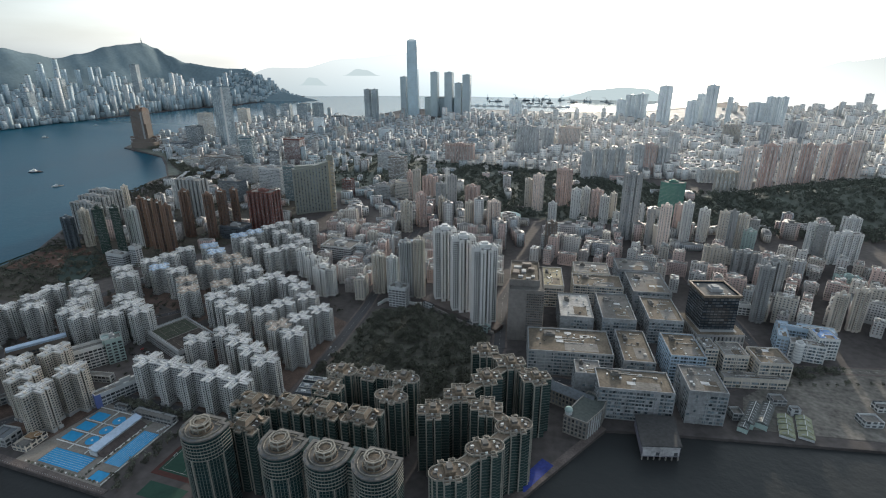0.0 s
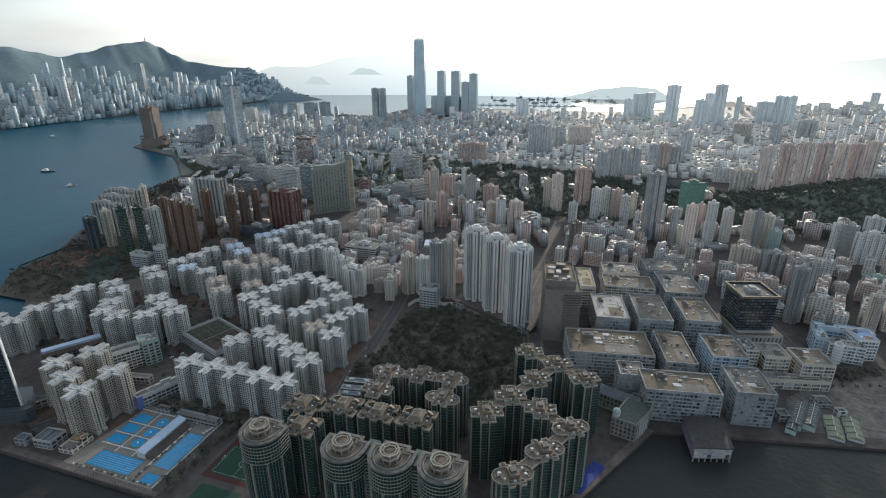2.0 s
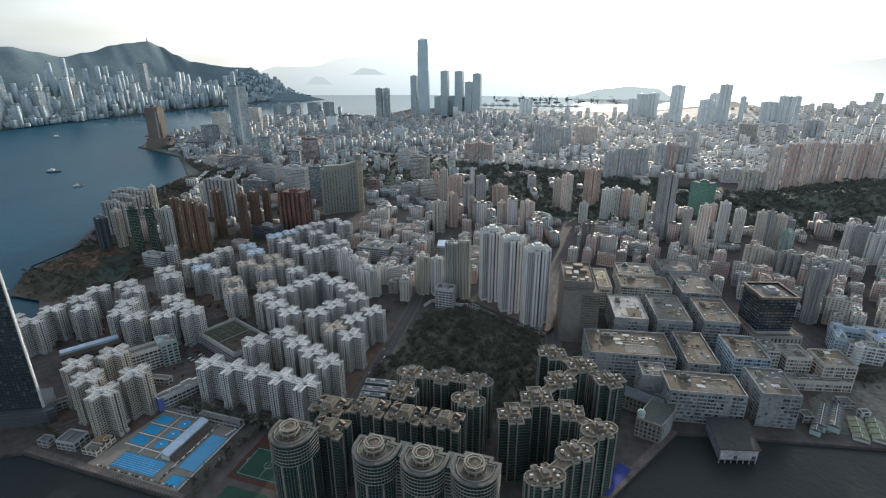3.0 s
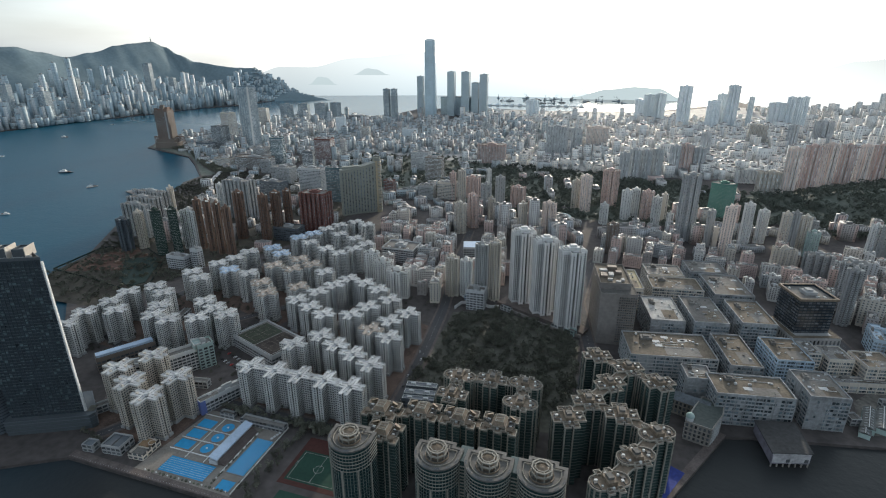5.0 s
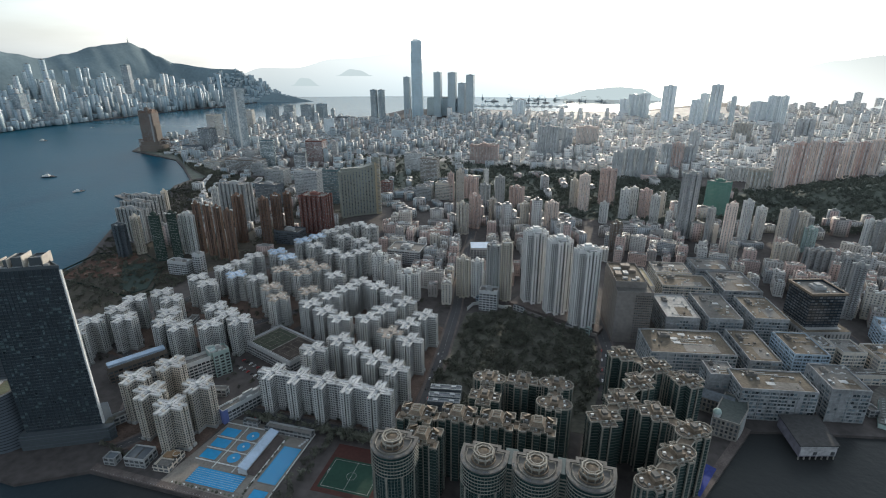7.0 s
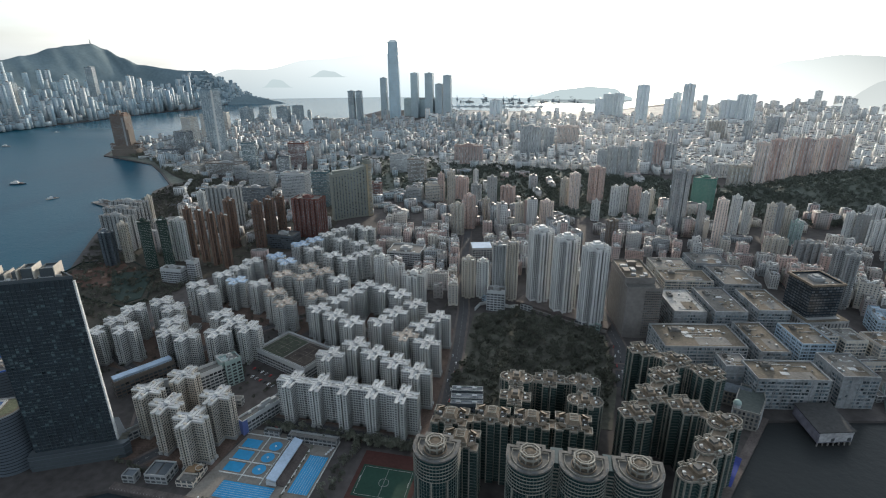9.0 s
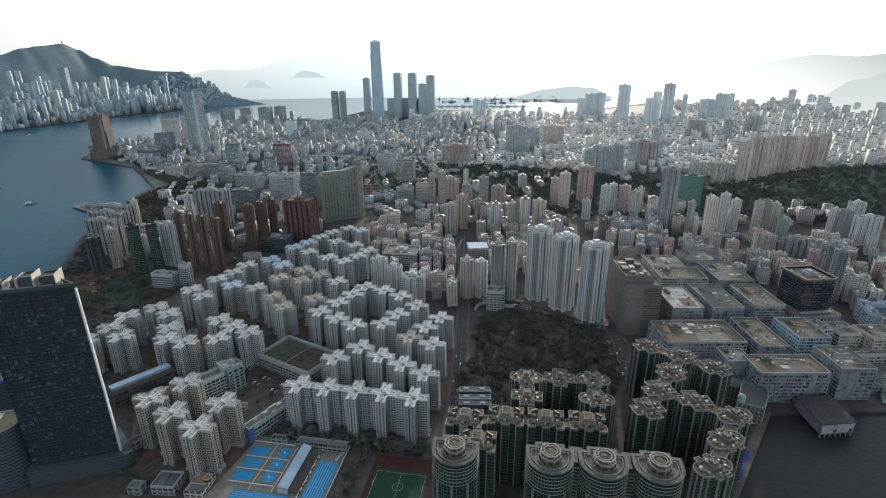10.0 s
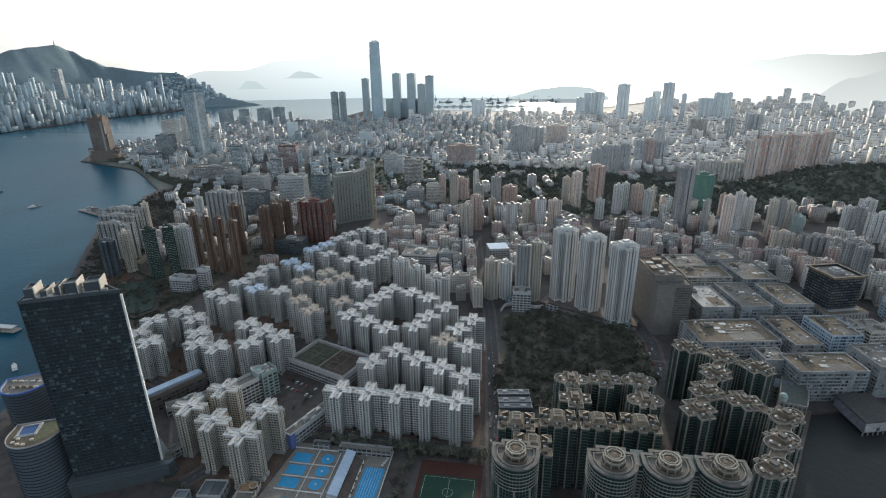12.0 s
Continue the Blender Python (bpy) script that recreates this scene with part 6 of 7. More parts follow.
site = tagged(new("building_site", Shape().prism([(-985, 560), (-900, 590), (-880, 640), (-960, 690), (-1020, 660)], -0.2, 0.3).mesh("building_site", mat("site_soil", (0.11, 0.065, 0.05), 0.95, 0.4, 0.15))), "brown soil of a cleared building site by the harbour", "building site", "", "structure")
part("green_sheeting", Shape().prism(facing_up([(-933, 637), (-884, 658), (-852, 632), (-812, 564), (-823, 543), (-859, 556)]), 0, 1.2), PAINT["net_dark"], site)
part("hoarding", Shape().ring([(-1010, 560), (-905, 548), (-815, 530), (-800, 562), (-850, 640), (-890, 668), (-955, 700), (-1024, 668)], 0.3, 0, 2.6), PAINT["net_dark"], site)
for i in range(14):
    a, b = -975 + (i * 37) % 120, 575 + (i * 53) % 90
    part("spoil_heap", Shape().prism(disc(3 + i % 4, 9, a, b, 0.2), 0.2, 1.2 + i % 3).prism(disc(1.6 + i % 3, 8, a + 0.5, b, 0.2), 1.1, 2.2 + i % 3), PAINT["brown"], site)
pier_deck = tagged(new("cargo_pier", Shape().prism([(-1363, 1032), (-1223, 972), (-1205, 1000), (-1345, 1062)], -1.5, 0.6).mesh("cargo_pier", SEAWALL)), "concrete cargo pier with low sheds", "pier")
for i in range(5):
    office(-1330 + i * 24, 1034 - i * 10, 18, 10, 6, -23, ("pale", "brick", "grey")[i % 3], bare=True, name="shed", group="pier sheds", label="low shed on the cargo pier")
lowblock = office(-277, 408, 34, 30, 9, 8, "dark", bare=True, name="low_terrace_block", label="low stepped block with white-railed dark roof terraces")
for k, (yy, z) in enumerate(((9, 12.5), (-2, 10.8), (-11, 9.4))):
    part("roof_deck", Shape().prism(rect(33, 7.5, 0, yy), 8.9, z), PAINT["dark"], lowblock)
    part("roof_railing", Shape().ring(rect(33, 7.5, 0, yy), 0.3, z, z + 1.0), PAINT["white"], lowblock)
    for xx in (-9, 8):
        part("roof_hut", Shape().box(xx - 2.6, xx + 2.6, yy - 1.4, yy + 1.4, z, z + 2.0), PAINT["pale"], lowblock)
sports = tagged(new("sports_hall", Shape().prism(arc_pts(26, 0, 360, 24, -197, 1102)[:-1], -0.5, 11).mesh("sports_hall", PAINT["teal"])), "low round sports hall with a pale teal roof", "sports hall")
part("roof", Shape().prism(disc(24.5, 24, -197, 1102), 11.01, 12.5), PAINT["teal"], sports)
hall_block = office(-315, 785, 34, 30, 40, 15, "grey", bare=True, label="grey hall block with a broad pale blue roof")
part("blue_roof", Shape().prism(rect(33, 29), 40.2, 42.6), ROOF_BLUE, hall_block)



def wall_line(name, pts, thick, z0, z1, material, label):
    """A free-standing wall along a line of corners."""
    sh = Shape()
    for (ax, ay), (bx, by) in zip(pts, pts[1:]):
        d = math.hypot(bx - ax, by - ay)
        nx, ny = -(by - ay) / d * thick / 2, (bx - ax) / d * thick / 2
        sh.prism([(ax - nx, ay - ny), (bx - nx, by - ny), (bx + nx, by + ny), (ax + nx, ay + ny)], z0, z1)
    return tagged(new(name, sh.mesh(name, material)), label, "wall", "", "structure")


wall_line("retaining_wall", [(-301, 622), (-296, 640), (-282, 650), (-252, 640), (-240, 644)], 1.0, -0.3, 5.0, PAINT["white"], "pale curved retaining wall at the park edge")
wall_line("retaining_wall.001", [(-236, 645), (-200, 627), (-176, 612), (-150, 600), (-120, 592)], 1.2, -0.3, 4.2, SEAWALL, "stepped concrete retaining wall below the white towers")
for x, y, w, d, hh, p in ((-228, 640, 18, 5, 4, "pale"), (-134, 598, 14, 9, 6, "teal"), (-152, 606, 16, 7, 4, "grey"), (-286, 656, 18, 7, 5, "blue")):
    office(x, y, w, d, hh, -26, p, bare=True, name="garden_pavilion", label=f"low {WORDS[p]} pavilion below the towers")
# reddish paving of the estate courts, a little above the ground
BRICK_PAVE = mat("red_brown_paving", (0.12, 0.085, 0.07), 0.9, 0.4, 0.5, stain=0.06)
for i, poly in enumerate(([(-600, 268), (-545, 262), (-486, 268), (-482, 330), (-590, 352)], [(-470, 342), (-308, 342), (-312, 560), (-440, 610), (-510, 560)], [(-760, 400), (-640, 384), (-560, 470), (-640, 560), (-740, 540)], [(-700, 560), (-520, 500), (-480, 620), (-520, 700), (-680, 700)])):
    tagged(new("estate_court", Shape().prism(facing_up(poly), -0.3, 0.03 + 0.012 * i).mesh("estate_court", BRICK_PAVE)), "red-brown paved court between estate towers", "pavement", "", "structure")
# low shops and covered walkways round the towers
for x, y, w, d, a in ((-590, 290, 26, 9, 60), (-530, 356, 40, 8, 10), (-440, 384, 30, 10, -6), (-385, 388, 34, 8, 0), (-400, 455, 26, 9, -30), (-440, 520, 22, 10, 20), (-420, 545, 30, 8, 0), (-620, 500, 30, 10, 30), (-660, 480, 10, 34, 12), (-690, 590, 30, 10, 8), (-570, 660, 26, 10, 20)):
    office(x, y, w, d, 6.5, a, "grey", name="shop_building", group="estate shops", label="low grey shop row between estate towers", bare=True)


# ---- city blocks street by street ----
def tenement(w, d, h, seed):
    """An old walk-up block: flat roof with stair huts, tanks and sheds, window grid with ledges."""
    r = random.Random(seed)
    poly = rect(w, d) if seed % 2 else ribbed(w, d, 3, 3, 1.2)
    top = new("tenement_block", Shape().prism(poly, -0.5, h).ring(poly, 0.35, h, h + 1.1).mesh("tenement_block", CITY))
    tagged(top, "weathered tenement block with cluttered flat roof", "apartment block", "old city blocks")
    part("roof", Shape().prism(inset(poly, 0.4), h + 0.004, h + 0.12), ROOF, top)
    tagged(part("window_grid", Shape().panes(poly, 3.4, max(1, int(h / 3) - 1), 3.0, 3.0, 1.7, 1.4), WINDOW, top), "", "", "", "stuff")
    tagged(part("ledge_grid", Shape().panes(poly, 3.4, max(1, int(h / 3) - 1), 3.0, 3.0, 2.1, 1.4, 0.02, 0.55), CITY, top), "", "", "", "stuff")
    x, y = r.uniform(-0.3, 0.3) * w, r.uniform(-0.3, 0.3) * d
    part("stair_hut", Shape().box(x - 2, x + 2, y - 1.6, y + 1.6, h + 0.1, h + 3.2), CITY, top)
    cl = Shape()
    for _ in range(3):
        x, y = r.uniform(-0.35, 0.35) * w, r.uniform(-0.35, 0.35) * d
        cl.box(x - 1.7, x + 1.7, y - 1.4, y + 1.4, h + 0.1, h + r.uniform(1.6, 2.8))
    for _ in range(6):
        x, y, a = r.uniform(-0.42, 0.42) * w, r.uniform(-0.42, 0.42) * d, r.uniform(0.5, 1.4)
        cl.box(x - a, x + a, y - a, y + a * 0.7, h + 0.1, h + r.uniform(0.6, 1.7))
    tagged(part("roof_clutter", cl, PLANT, top), "", "", "", "stuff")
    return top


def city_arrays(w, d, h, seed, step=2):
    """One far block for the joined city: stepped body, lift house, tanks (0), panes (1), roof (2)."""
    r = random.Random(seed)
    sh, kinds = Shape(), []
    def mark(k):
        kinds.extend([k] * (len(sh.f) - len(kinds)))
    for x, y, a, b, z in ((0, 0, w * 0.5, d * 0.36, h), (0, 0, w * 0.34, d * 0.5, h - 0.3)):
        sh.box(x - a, x + a, y - b, y + b, -0.5, z)
    mark(0)
    sh.box(-w * 0.16, w * 0.16, -d * 0.16, d * 0.16, h, h + 4)
    for _ in range(3 if step == 1 else 2):
        x, y, a = r.uniform(-0.32, 0.32) * w, r.uniform(-0.3, 0.3) * d, r.uniform(0.8, 1.8)
        sh.box(x - a, x + a, y - a, y + a, h, h + r.uniform(1, 2.4))
    mark(2)
    fl = max(1, int((h - 3) / (3 * step)))
    for poly in (rect(w, d * 0.72), rect(w * 0.68, d)):
        sh.panes(poly, 3, fl, 3 * step, (0, 3.6, 5.2, 6.0)[step], (0, 1.9, 2.6, 2.6)[step], (0, 1.5, 3.4, 5.4)[step], 0.07)
    mark(1)
    sh.box(-w * 0.47, w * 0.47, -d * 0.33, d * 0.33, h, h + 0.2).box(-w * 0.32, w * 0.32, -d * 0.48, d * 0.48, h - 0.3, h + 0.15)
    mark(2)
    return np.array(sh.v, float), np.array(sh.f), np.array(kinds)


blocked = [(o.matrix_world.translation.x, o.matrix_world.translation.y, 0.5 * max(o.dimensions.x, o.dimensions.y)) for o in list(scene.collection.objects)
           if o.parent is None and o.type == "MESH" and o.get("category") in ("apartment tower", "office building", "industrial building", "hotel", "skyscraper", "school", "pier", "building")]
low = [tenement(w, d, h, s) for s, (w, d, h) in enumerate(((16, 12, 20), (24, 12, 22), (14, 14, 26), (30, 13, 24), (18, 16, 30), (12, 12, 18), (26, 14, 34), (20, 12, 16)))]
LOW = [city_arrays(w, d, h, i, 1) for i, (w, d, h) in enumerate(((24, 15, 22), (36, 15, 24), (20, 16, 34), (44, 16, 20), (26, 18, 42), (30, 15, 28)))]
HIGH = [city_arrays(w, d, h, i, 3) for i, (w, d, h) in enumerate(((28, 20, 58), (42, 18, 46), (24, 22, 70), (50, 18, 40), (28, 24, 78), (36, 20, 54)))]
LOWER = [city_arrays(w, d, h, i, 2) for i, (w, d, h) in enumerate(((30, 17, 26), (44, 16, 22), (24, 19, 36), (50, 17, 20), (28, 20, 44), (22, 18, 30)))]
DIST = [city_arrays(w, d, h, i, 3) for i, (w, d, h) in enumerate(((36, 28, 80), (48, 26, 60), (34, 30, 110), (56, 26, 50), (40, 34, 140), (38, 30, 95), (60, 28, 70), (40, 32, 170)))]
FLAT = [city_arrays(w, d, h, i + 7, 3) for i, (w, d, h) in enumerate(((30, 17, 26), (44, 16, 22), (24, 19, 36), (50, 17, 20), (28, 20, 44), (22, 18, 30)))]
TIGHT = [city_arrays(w, d, h, i + 3, 2) for i, (w, d, h) in enumerate(((18, 14, 34), (24, 14, 28), (16, 16, 48), (28, 15, 24), (20, 17, 62), (15, 13, 40)))]
SHORE = [city_arrays(w, d, h, i + 5, 3) for i, (w, d, h) in enumerate(((24, 18, 60), (32, 20, 45), (20, 20, 95), (38, 20, 40), (24, 22, 120), (26, 18, 78), (44, 22, 34), (26, 24, 150)))]
RISING = [city_arrays(w, d, h, i + 9, 1) for i, (w, d, h) in enumerate(((22, 18, 46), (18, 18, 58), (30, 18, 40)))]
placed_once = set()


def inside(x, y, poly):
    c, n = False, len(poly)
    for i in range(n):
        (ax, ay), (bx, by) = poly[i], poly[i - 1]
        if (ay > y) != (by > y) and x < (bx - ax) * (y - ay) / (by - ay) + ax:
            c = not c
    return c


def sites(poly, dx, dy, rot, r, keep, clear):
    """Places on a street grid of the given turn, leaving out what is already built."""
    cx, cy = sum(p[0] for p in poly) / len(poly), sum(p[1] for p in poly) / len(poly)
    reach = max(math.dist(p, (cx, cy)) for p in poly)
    c, s = math.cos(radians(rot)), math.sin(radians(rot))
    n = int(reach / min(dx, dy)) + 2
    near = [b for b in blocked if math.dist(b[:2], (cx, cy)) < reach + 100]
    for i in range(-n, n + 1):
        for j in range(-n, n + 1):
            u, v = i * dx + (i // 4) * 9 + r.uniform(-2, 2), j * dy + (j // 3) * 12 + r.uniform(-2, 2)
            x, y = cx + c * u - s * v, cy + s * u + c * v
            if r.random() < keep and inside(x, y, poly) and not any(math.hypot(x - a, y - b) < q + clear for a, b, q in near):
                yield x, y


def fill(poly, dx, dy, rot, seed, keep=0.9):
    """Old tenement blocks, each a thing of its own."""
    r = random.Random(seed)
    for x, y in sites(poly, dx, dy, rot, r, keep, 9.0):
        pick, m = r.choice(low), pose(x, y, 0, 0, 0, rot + r.choice((0, 90)) + r.uniform(-2, 2))
        if pick in placed_once:
            pick = copy_thing(pick, m)
        else:
            placed_once.add(pick)
            pick.matrix_world = m
        pick.scale = (1, 1, r.uniform(0.75, 1.25))


def far_fill(name, poly, stock, dx, dy, rot, seed, keep, tall, paint, panes, label, clear=9.0, height=None):
    """The dense far city as one uncounted mass of blocks."""
    r = random.Random(seed)
    vs, fs, ks, base = [], [], [], 0
    for x, y in sites(poly, dx, dy, rot, r, keep, clear):
        v, f, k = r.choice(stock)
        a = radians(rot + r.choice((0, 90)) + r.uniform(-3, 3))
        c, s, hz = math.cos(a), math.sin(a), tall * (r.uniform(0.6, 1.05) if r.random() < 0.85 else r.uniform(1.1, 1.6))
        vs.append(np.stack([x + c * v[:, 0] - s * v[:, 1], y + s * v[:, 0] + c * v[:, 1], v[:, 2] * hz + (height(x, y) if height else 0)], 1))
        fs.append(f + base)
        ks.append(k)
        base += len(v)
    v, f, k = np.concatenate(vs), np.concatenate(fs), np.concatenate(ks)
    me = bpy.data.meshes.new(name)
    me.vertices.add(len(v)), me.loops.add(f.size), me.polygons.add(len(f))
    me.vertices.foreach_set("co", v.ravel()), me.loops.foreach_set("vertex_index", f.ravel())
    me.polygons.foreach_set("loop_start", np.arange(0, f.size, 4)), me.polygons.foreach_set("material_index", k)
    for m in (paint, panes, ROOF_FAR):
        me.materials.append(m)
    me.update(calc_edges=True)
    tagged(new(name, me), label, "city blocks", "", "stuff")


fill([(-470, 690), (-330, 640), (-335, 790), (-380, 960), (-560, 960), (-520, 860)], 21, 19, 10, 1)
fill([(-325, 700), (-240, 730), (-130, 740), (-150, 900), (-330, 960)], 24, 20, 12, 2)
fill([(-110, 870), (30, 870), (200, 740), (250, 860), (60, 990), (-90, 990)], 24, 20, -8, 4)
fill([(215, 690), (340, 720), (520, 700), (560, 960), (200, 1000), (190, 850)], 23, 20, -20, 5)
C, W, L = CITY_JOINED, WINDOW, "dense weathered city blocks of the old districts"
far_fill("old_city_blocks", [(-330, 960), (-150, 900), (-140, 1080), (-420, 1160), (-540, 990)], LOW + RISING, 31, 24, 20, 3, 0.85, 0.9, C, W, L)
far_fill("old_city_blocks", [(350, 640), (900, 720), (1000, 1200), (560, 1200), (540, 960)], LOW, 34, 25, -20, 6, 0.85, 1.0, C, W, L)
far_fill("old_city_blocks", [(-130, 1000), (200, 1010), (230, 1130), (-30, 1120)], LOW, 31, 24, 5, 7, 0.85, 0.9, C, W, L)
far_fill("old_city_blocks", [(250, 1100), (520, 1150), (420, 1240), (270, 1200)], LOW, 32, 24, -10, 8, 0.75, 0.8, C, W, L)
# farther districts: walls, and most panes, paled by painted haze
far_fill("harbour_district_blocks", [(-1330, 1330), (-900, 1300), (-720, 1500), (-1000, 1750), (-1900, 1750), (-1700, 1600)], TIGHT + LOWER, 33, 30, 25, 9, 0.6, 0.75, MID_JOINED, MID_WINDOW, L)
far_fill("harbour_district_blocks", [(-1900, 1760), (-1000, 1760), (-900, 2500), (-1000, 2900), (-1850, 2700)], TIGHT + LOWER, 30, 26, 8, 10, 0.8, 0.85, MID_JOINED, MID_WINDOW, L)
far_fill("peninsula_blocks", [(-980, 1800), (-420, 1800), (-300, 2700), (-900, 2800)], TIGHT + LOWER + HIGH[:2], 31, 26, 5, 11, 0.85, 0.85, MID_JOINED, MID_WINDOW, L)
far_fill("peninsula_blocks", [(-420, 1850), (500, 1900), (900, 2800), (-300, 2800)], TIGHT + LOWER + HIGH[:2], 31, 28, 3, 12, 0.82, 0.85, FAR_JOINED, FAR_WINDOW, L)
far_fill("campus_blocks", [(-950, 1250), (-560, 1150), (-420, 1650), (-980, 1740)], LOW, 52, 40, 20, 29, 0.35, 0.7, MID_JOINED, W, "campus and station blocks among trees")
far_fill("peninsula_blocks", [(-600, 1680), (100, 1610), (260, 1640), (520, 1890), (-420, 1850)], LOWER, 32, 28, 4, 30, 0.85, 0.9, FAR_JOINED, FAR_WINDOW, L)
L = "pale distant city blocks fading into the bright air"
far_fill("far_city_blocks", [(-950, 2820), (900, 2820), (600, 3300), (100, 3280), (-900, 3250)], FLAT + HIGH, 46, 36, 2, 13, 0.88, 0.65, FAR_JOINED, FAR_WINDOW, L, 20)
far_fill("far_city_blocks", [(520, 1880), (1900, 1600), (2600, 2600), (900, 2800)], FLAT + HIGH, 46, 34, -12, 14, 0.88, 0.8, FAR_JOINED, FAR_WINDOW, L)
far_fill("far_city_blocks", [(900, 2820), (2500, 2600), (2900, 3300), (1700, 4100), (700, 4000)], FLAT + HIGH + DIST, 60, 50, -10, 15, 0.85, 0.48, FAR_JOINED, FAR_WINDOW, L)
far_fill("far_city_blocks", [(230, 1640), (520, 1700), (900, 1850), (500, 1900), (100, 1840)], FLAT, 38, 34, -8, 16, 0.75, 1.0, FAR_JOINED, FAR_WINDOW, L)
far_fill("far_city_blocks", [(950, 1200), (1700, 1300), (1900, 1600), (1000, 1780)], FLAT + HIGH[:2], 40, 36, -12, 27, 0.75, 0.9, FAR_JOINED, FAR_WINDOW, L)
far_fill("campus_blocks", [(-1250, 1210), (-1090, 1040), (-960, 1100), (-950, 1240), (-1200, 1320)], LOWER, 46, 38, 25, 41, 0.7, 0.55, MID_JOINED, W, "low podium blocks beside the harbour road")
far_fill("campus_blocks", [(-700, 1190), (-560, 1000), (-430, 1160), (-560, 1300)], LOWER, 46, 34, 40, 42, 0.75, 0.6, MID_JOINED, W, "station and college blocks by the rail yard")
far_fill("valley_blocks", [(-340, 1130), (230, 1150), (260, 1400), (100, 1600), (-420, 1680), (-560, 1320)], LOWER + HIGH[:2], 62, 44, 12, 44, 0.2, 0.7, C, FAR_WINDOW, "housing and school blocks among valley trees", 16)
L, P = "hazy grey-blue skyline of towers on the far shore", SHORE_JOINED


def peak_height(x, y):
    hit, p, _, _ = bpy.data.objects["backdrop_peak"].ray_cast(Vector((x, y, 900)), Vector((0, 0, -1)))
    return max(0, p.z - 8) if hit else 0.0


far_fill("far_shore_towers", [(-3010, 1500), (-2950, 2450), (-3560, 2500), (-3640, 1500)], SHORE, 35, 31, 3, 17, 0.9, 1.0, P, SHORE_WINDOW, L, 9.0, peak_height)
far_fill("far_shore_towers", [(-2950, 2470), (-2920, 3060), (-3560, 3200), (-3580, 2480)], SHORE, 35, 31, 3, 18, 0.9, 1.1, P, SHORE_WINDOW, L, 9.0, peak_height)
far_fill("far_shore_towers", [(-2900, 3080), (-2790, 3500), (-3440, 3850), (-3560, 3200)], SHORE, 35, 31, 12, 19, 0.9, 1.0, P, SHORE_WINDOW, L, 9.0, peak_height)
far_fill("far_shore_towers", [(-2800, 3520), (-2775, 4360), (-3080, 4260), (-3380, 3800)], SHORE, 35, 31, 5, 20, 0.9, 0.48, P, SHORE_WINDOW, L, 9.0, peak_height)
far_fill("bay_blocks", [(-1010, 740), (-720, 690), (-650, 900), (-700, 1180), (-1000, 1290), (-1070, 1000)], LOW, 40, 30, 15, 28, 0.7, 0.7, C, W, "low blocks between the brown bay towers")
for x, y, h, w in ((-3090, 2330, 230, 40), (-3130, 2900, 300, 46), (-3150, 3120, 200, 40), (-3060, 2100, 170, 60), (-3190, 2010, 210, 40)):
    office(x, y, w, w * 0.8, h, 12, "shore", far=True, name="harbour_skyscraper", label="tall haze-tinted skyscraper on the far shore")

mast = tagged(new("radio_mast", Shape().prism(rect(5, 5), 0, 26).prism(rect(2, 2), 26, 46).mesh("radio_mast", PAINT["shore"])), "slim radio mast on the mountain top", "mast")
mast.matrix_world = pose(-3900, 3738, 455)
for z in (14, 28):
    part("platform", Shape().prism(rect(9, 9), z, z + 1.5), PAINT["shore"], mast)


# ---- trees ----
def tree_mesh(seed, r0, h0, leaves):
    r = random.Random(seed)
    trunk = Shape()
    segs = [(0, 0, 0, 0.32), (r.uniform(-0.3, 0.3), r.uniform(-0.3, 0.3), h0 * 0.5, 0.22)]
    for (ax, ay, az, ar), (bx, by, bz, br) in zip(segs, segs[1:]):
        for k in range(6):
            p, q = math.pi * k / 3, math.pi * (k + 1) / 3
            trunk.face((ax + ar * math.cos(p), ay + ar * math.sin(p), az), (ax + ar * math.cos(q), ay + ar * math.sin(q), az), (bx + br * math.cos(q), by + br * math.sin(q), bz), (bx + br * math.cos(p), by + br * math.sin(p), bz))
    bx, by, bz, _ = segs[-1]
    for k in range(5):
        a = 2 * math.pi * k / 5 + r.uniform(-0.4, 0.4)
        ex, ey, ez = bx + math.cos(a) * r0 * 0.6, by + math.sin(a) * r0 * 0.6, bz + h0 * 0.3
        trunk.face((bx - 0.12, by, bz), (bx + 0.12, by, bz), (ex + 0.05, ey, ez), (ex - 0.05, ey, ez)).face((bx, by - 0.12, bz), (bx, by + 0.12, bz), (ex, ey + 0.05, ez), (ex, ey - 0.05, ez))
    crown = Shape()
    clumps = [(r.gauss(0, r0 * 0.45), r.gauss(0, r0 * 0.45), h0 * r.uniform(0.5, 0.9), r0 * r.uniform(0.3, 0.55)) for _ in range(9)]
    for _ in range(leaves):
        cx, cy, cz, cr = r.choice(clumps)
        d = Vector((r.gauss(0, 1), r.gauss(0, 1), r.gauss(0, 0.8))).normalized()
        p = Vector((cx, cy, cz)) + d * cr * r.uniform(0.75, 1.05)
        u = d.orthogonal().normalized()
        u.rotate(Matrix.Rotation(r.uniform(0, 6.28), 3, d))
        w = d.cross(u)
        t = r.uniform(0.35, 0.75)
        n = d * r.uniform(-0.3, 0.3)
        crown.face(p - u * t - w * t * 0.6, p + u * t - w * t * 0.6 + n, p + u * t + w * t * 0.6, p - u * t + w * t * 0.6 - n)
    return trunk, crown


KIND = [tree_mesh(s, r0, h0, n) for s, (r0, h0, n) in enumerate(((4.0, 9, 170), (3.2, 8, 140), (4.8, 11, 200), (3.6, 7, 150)))]


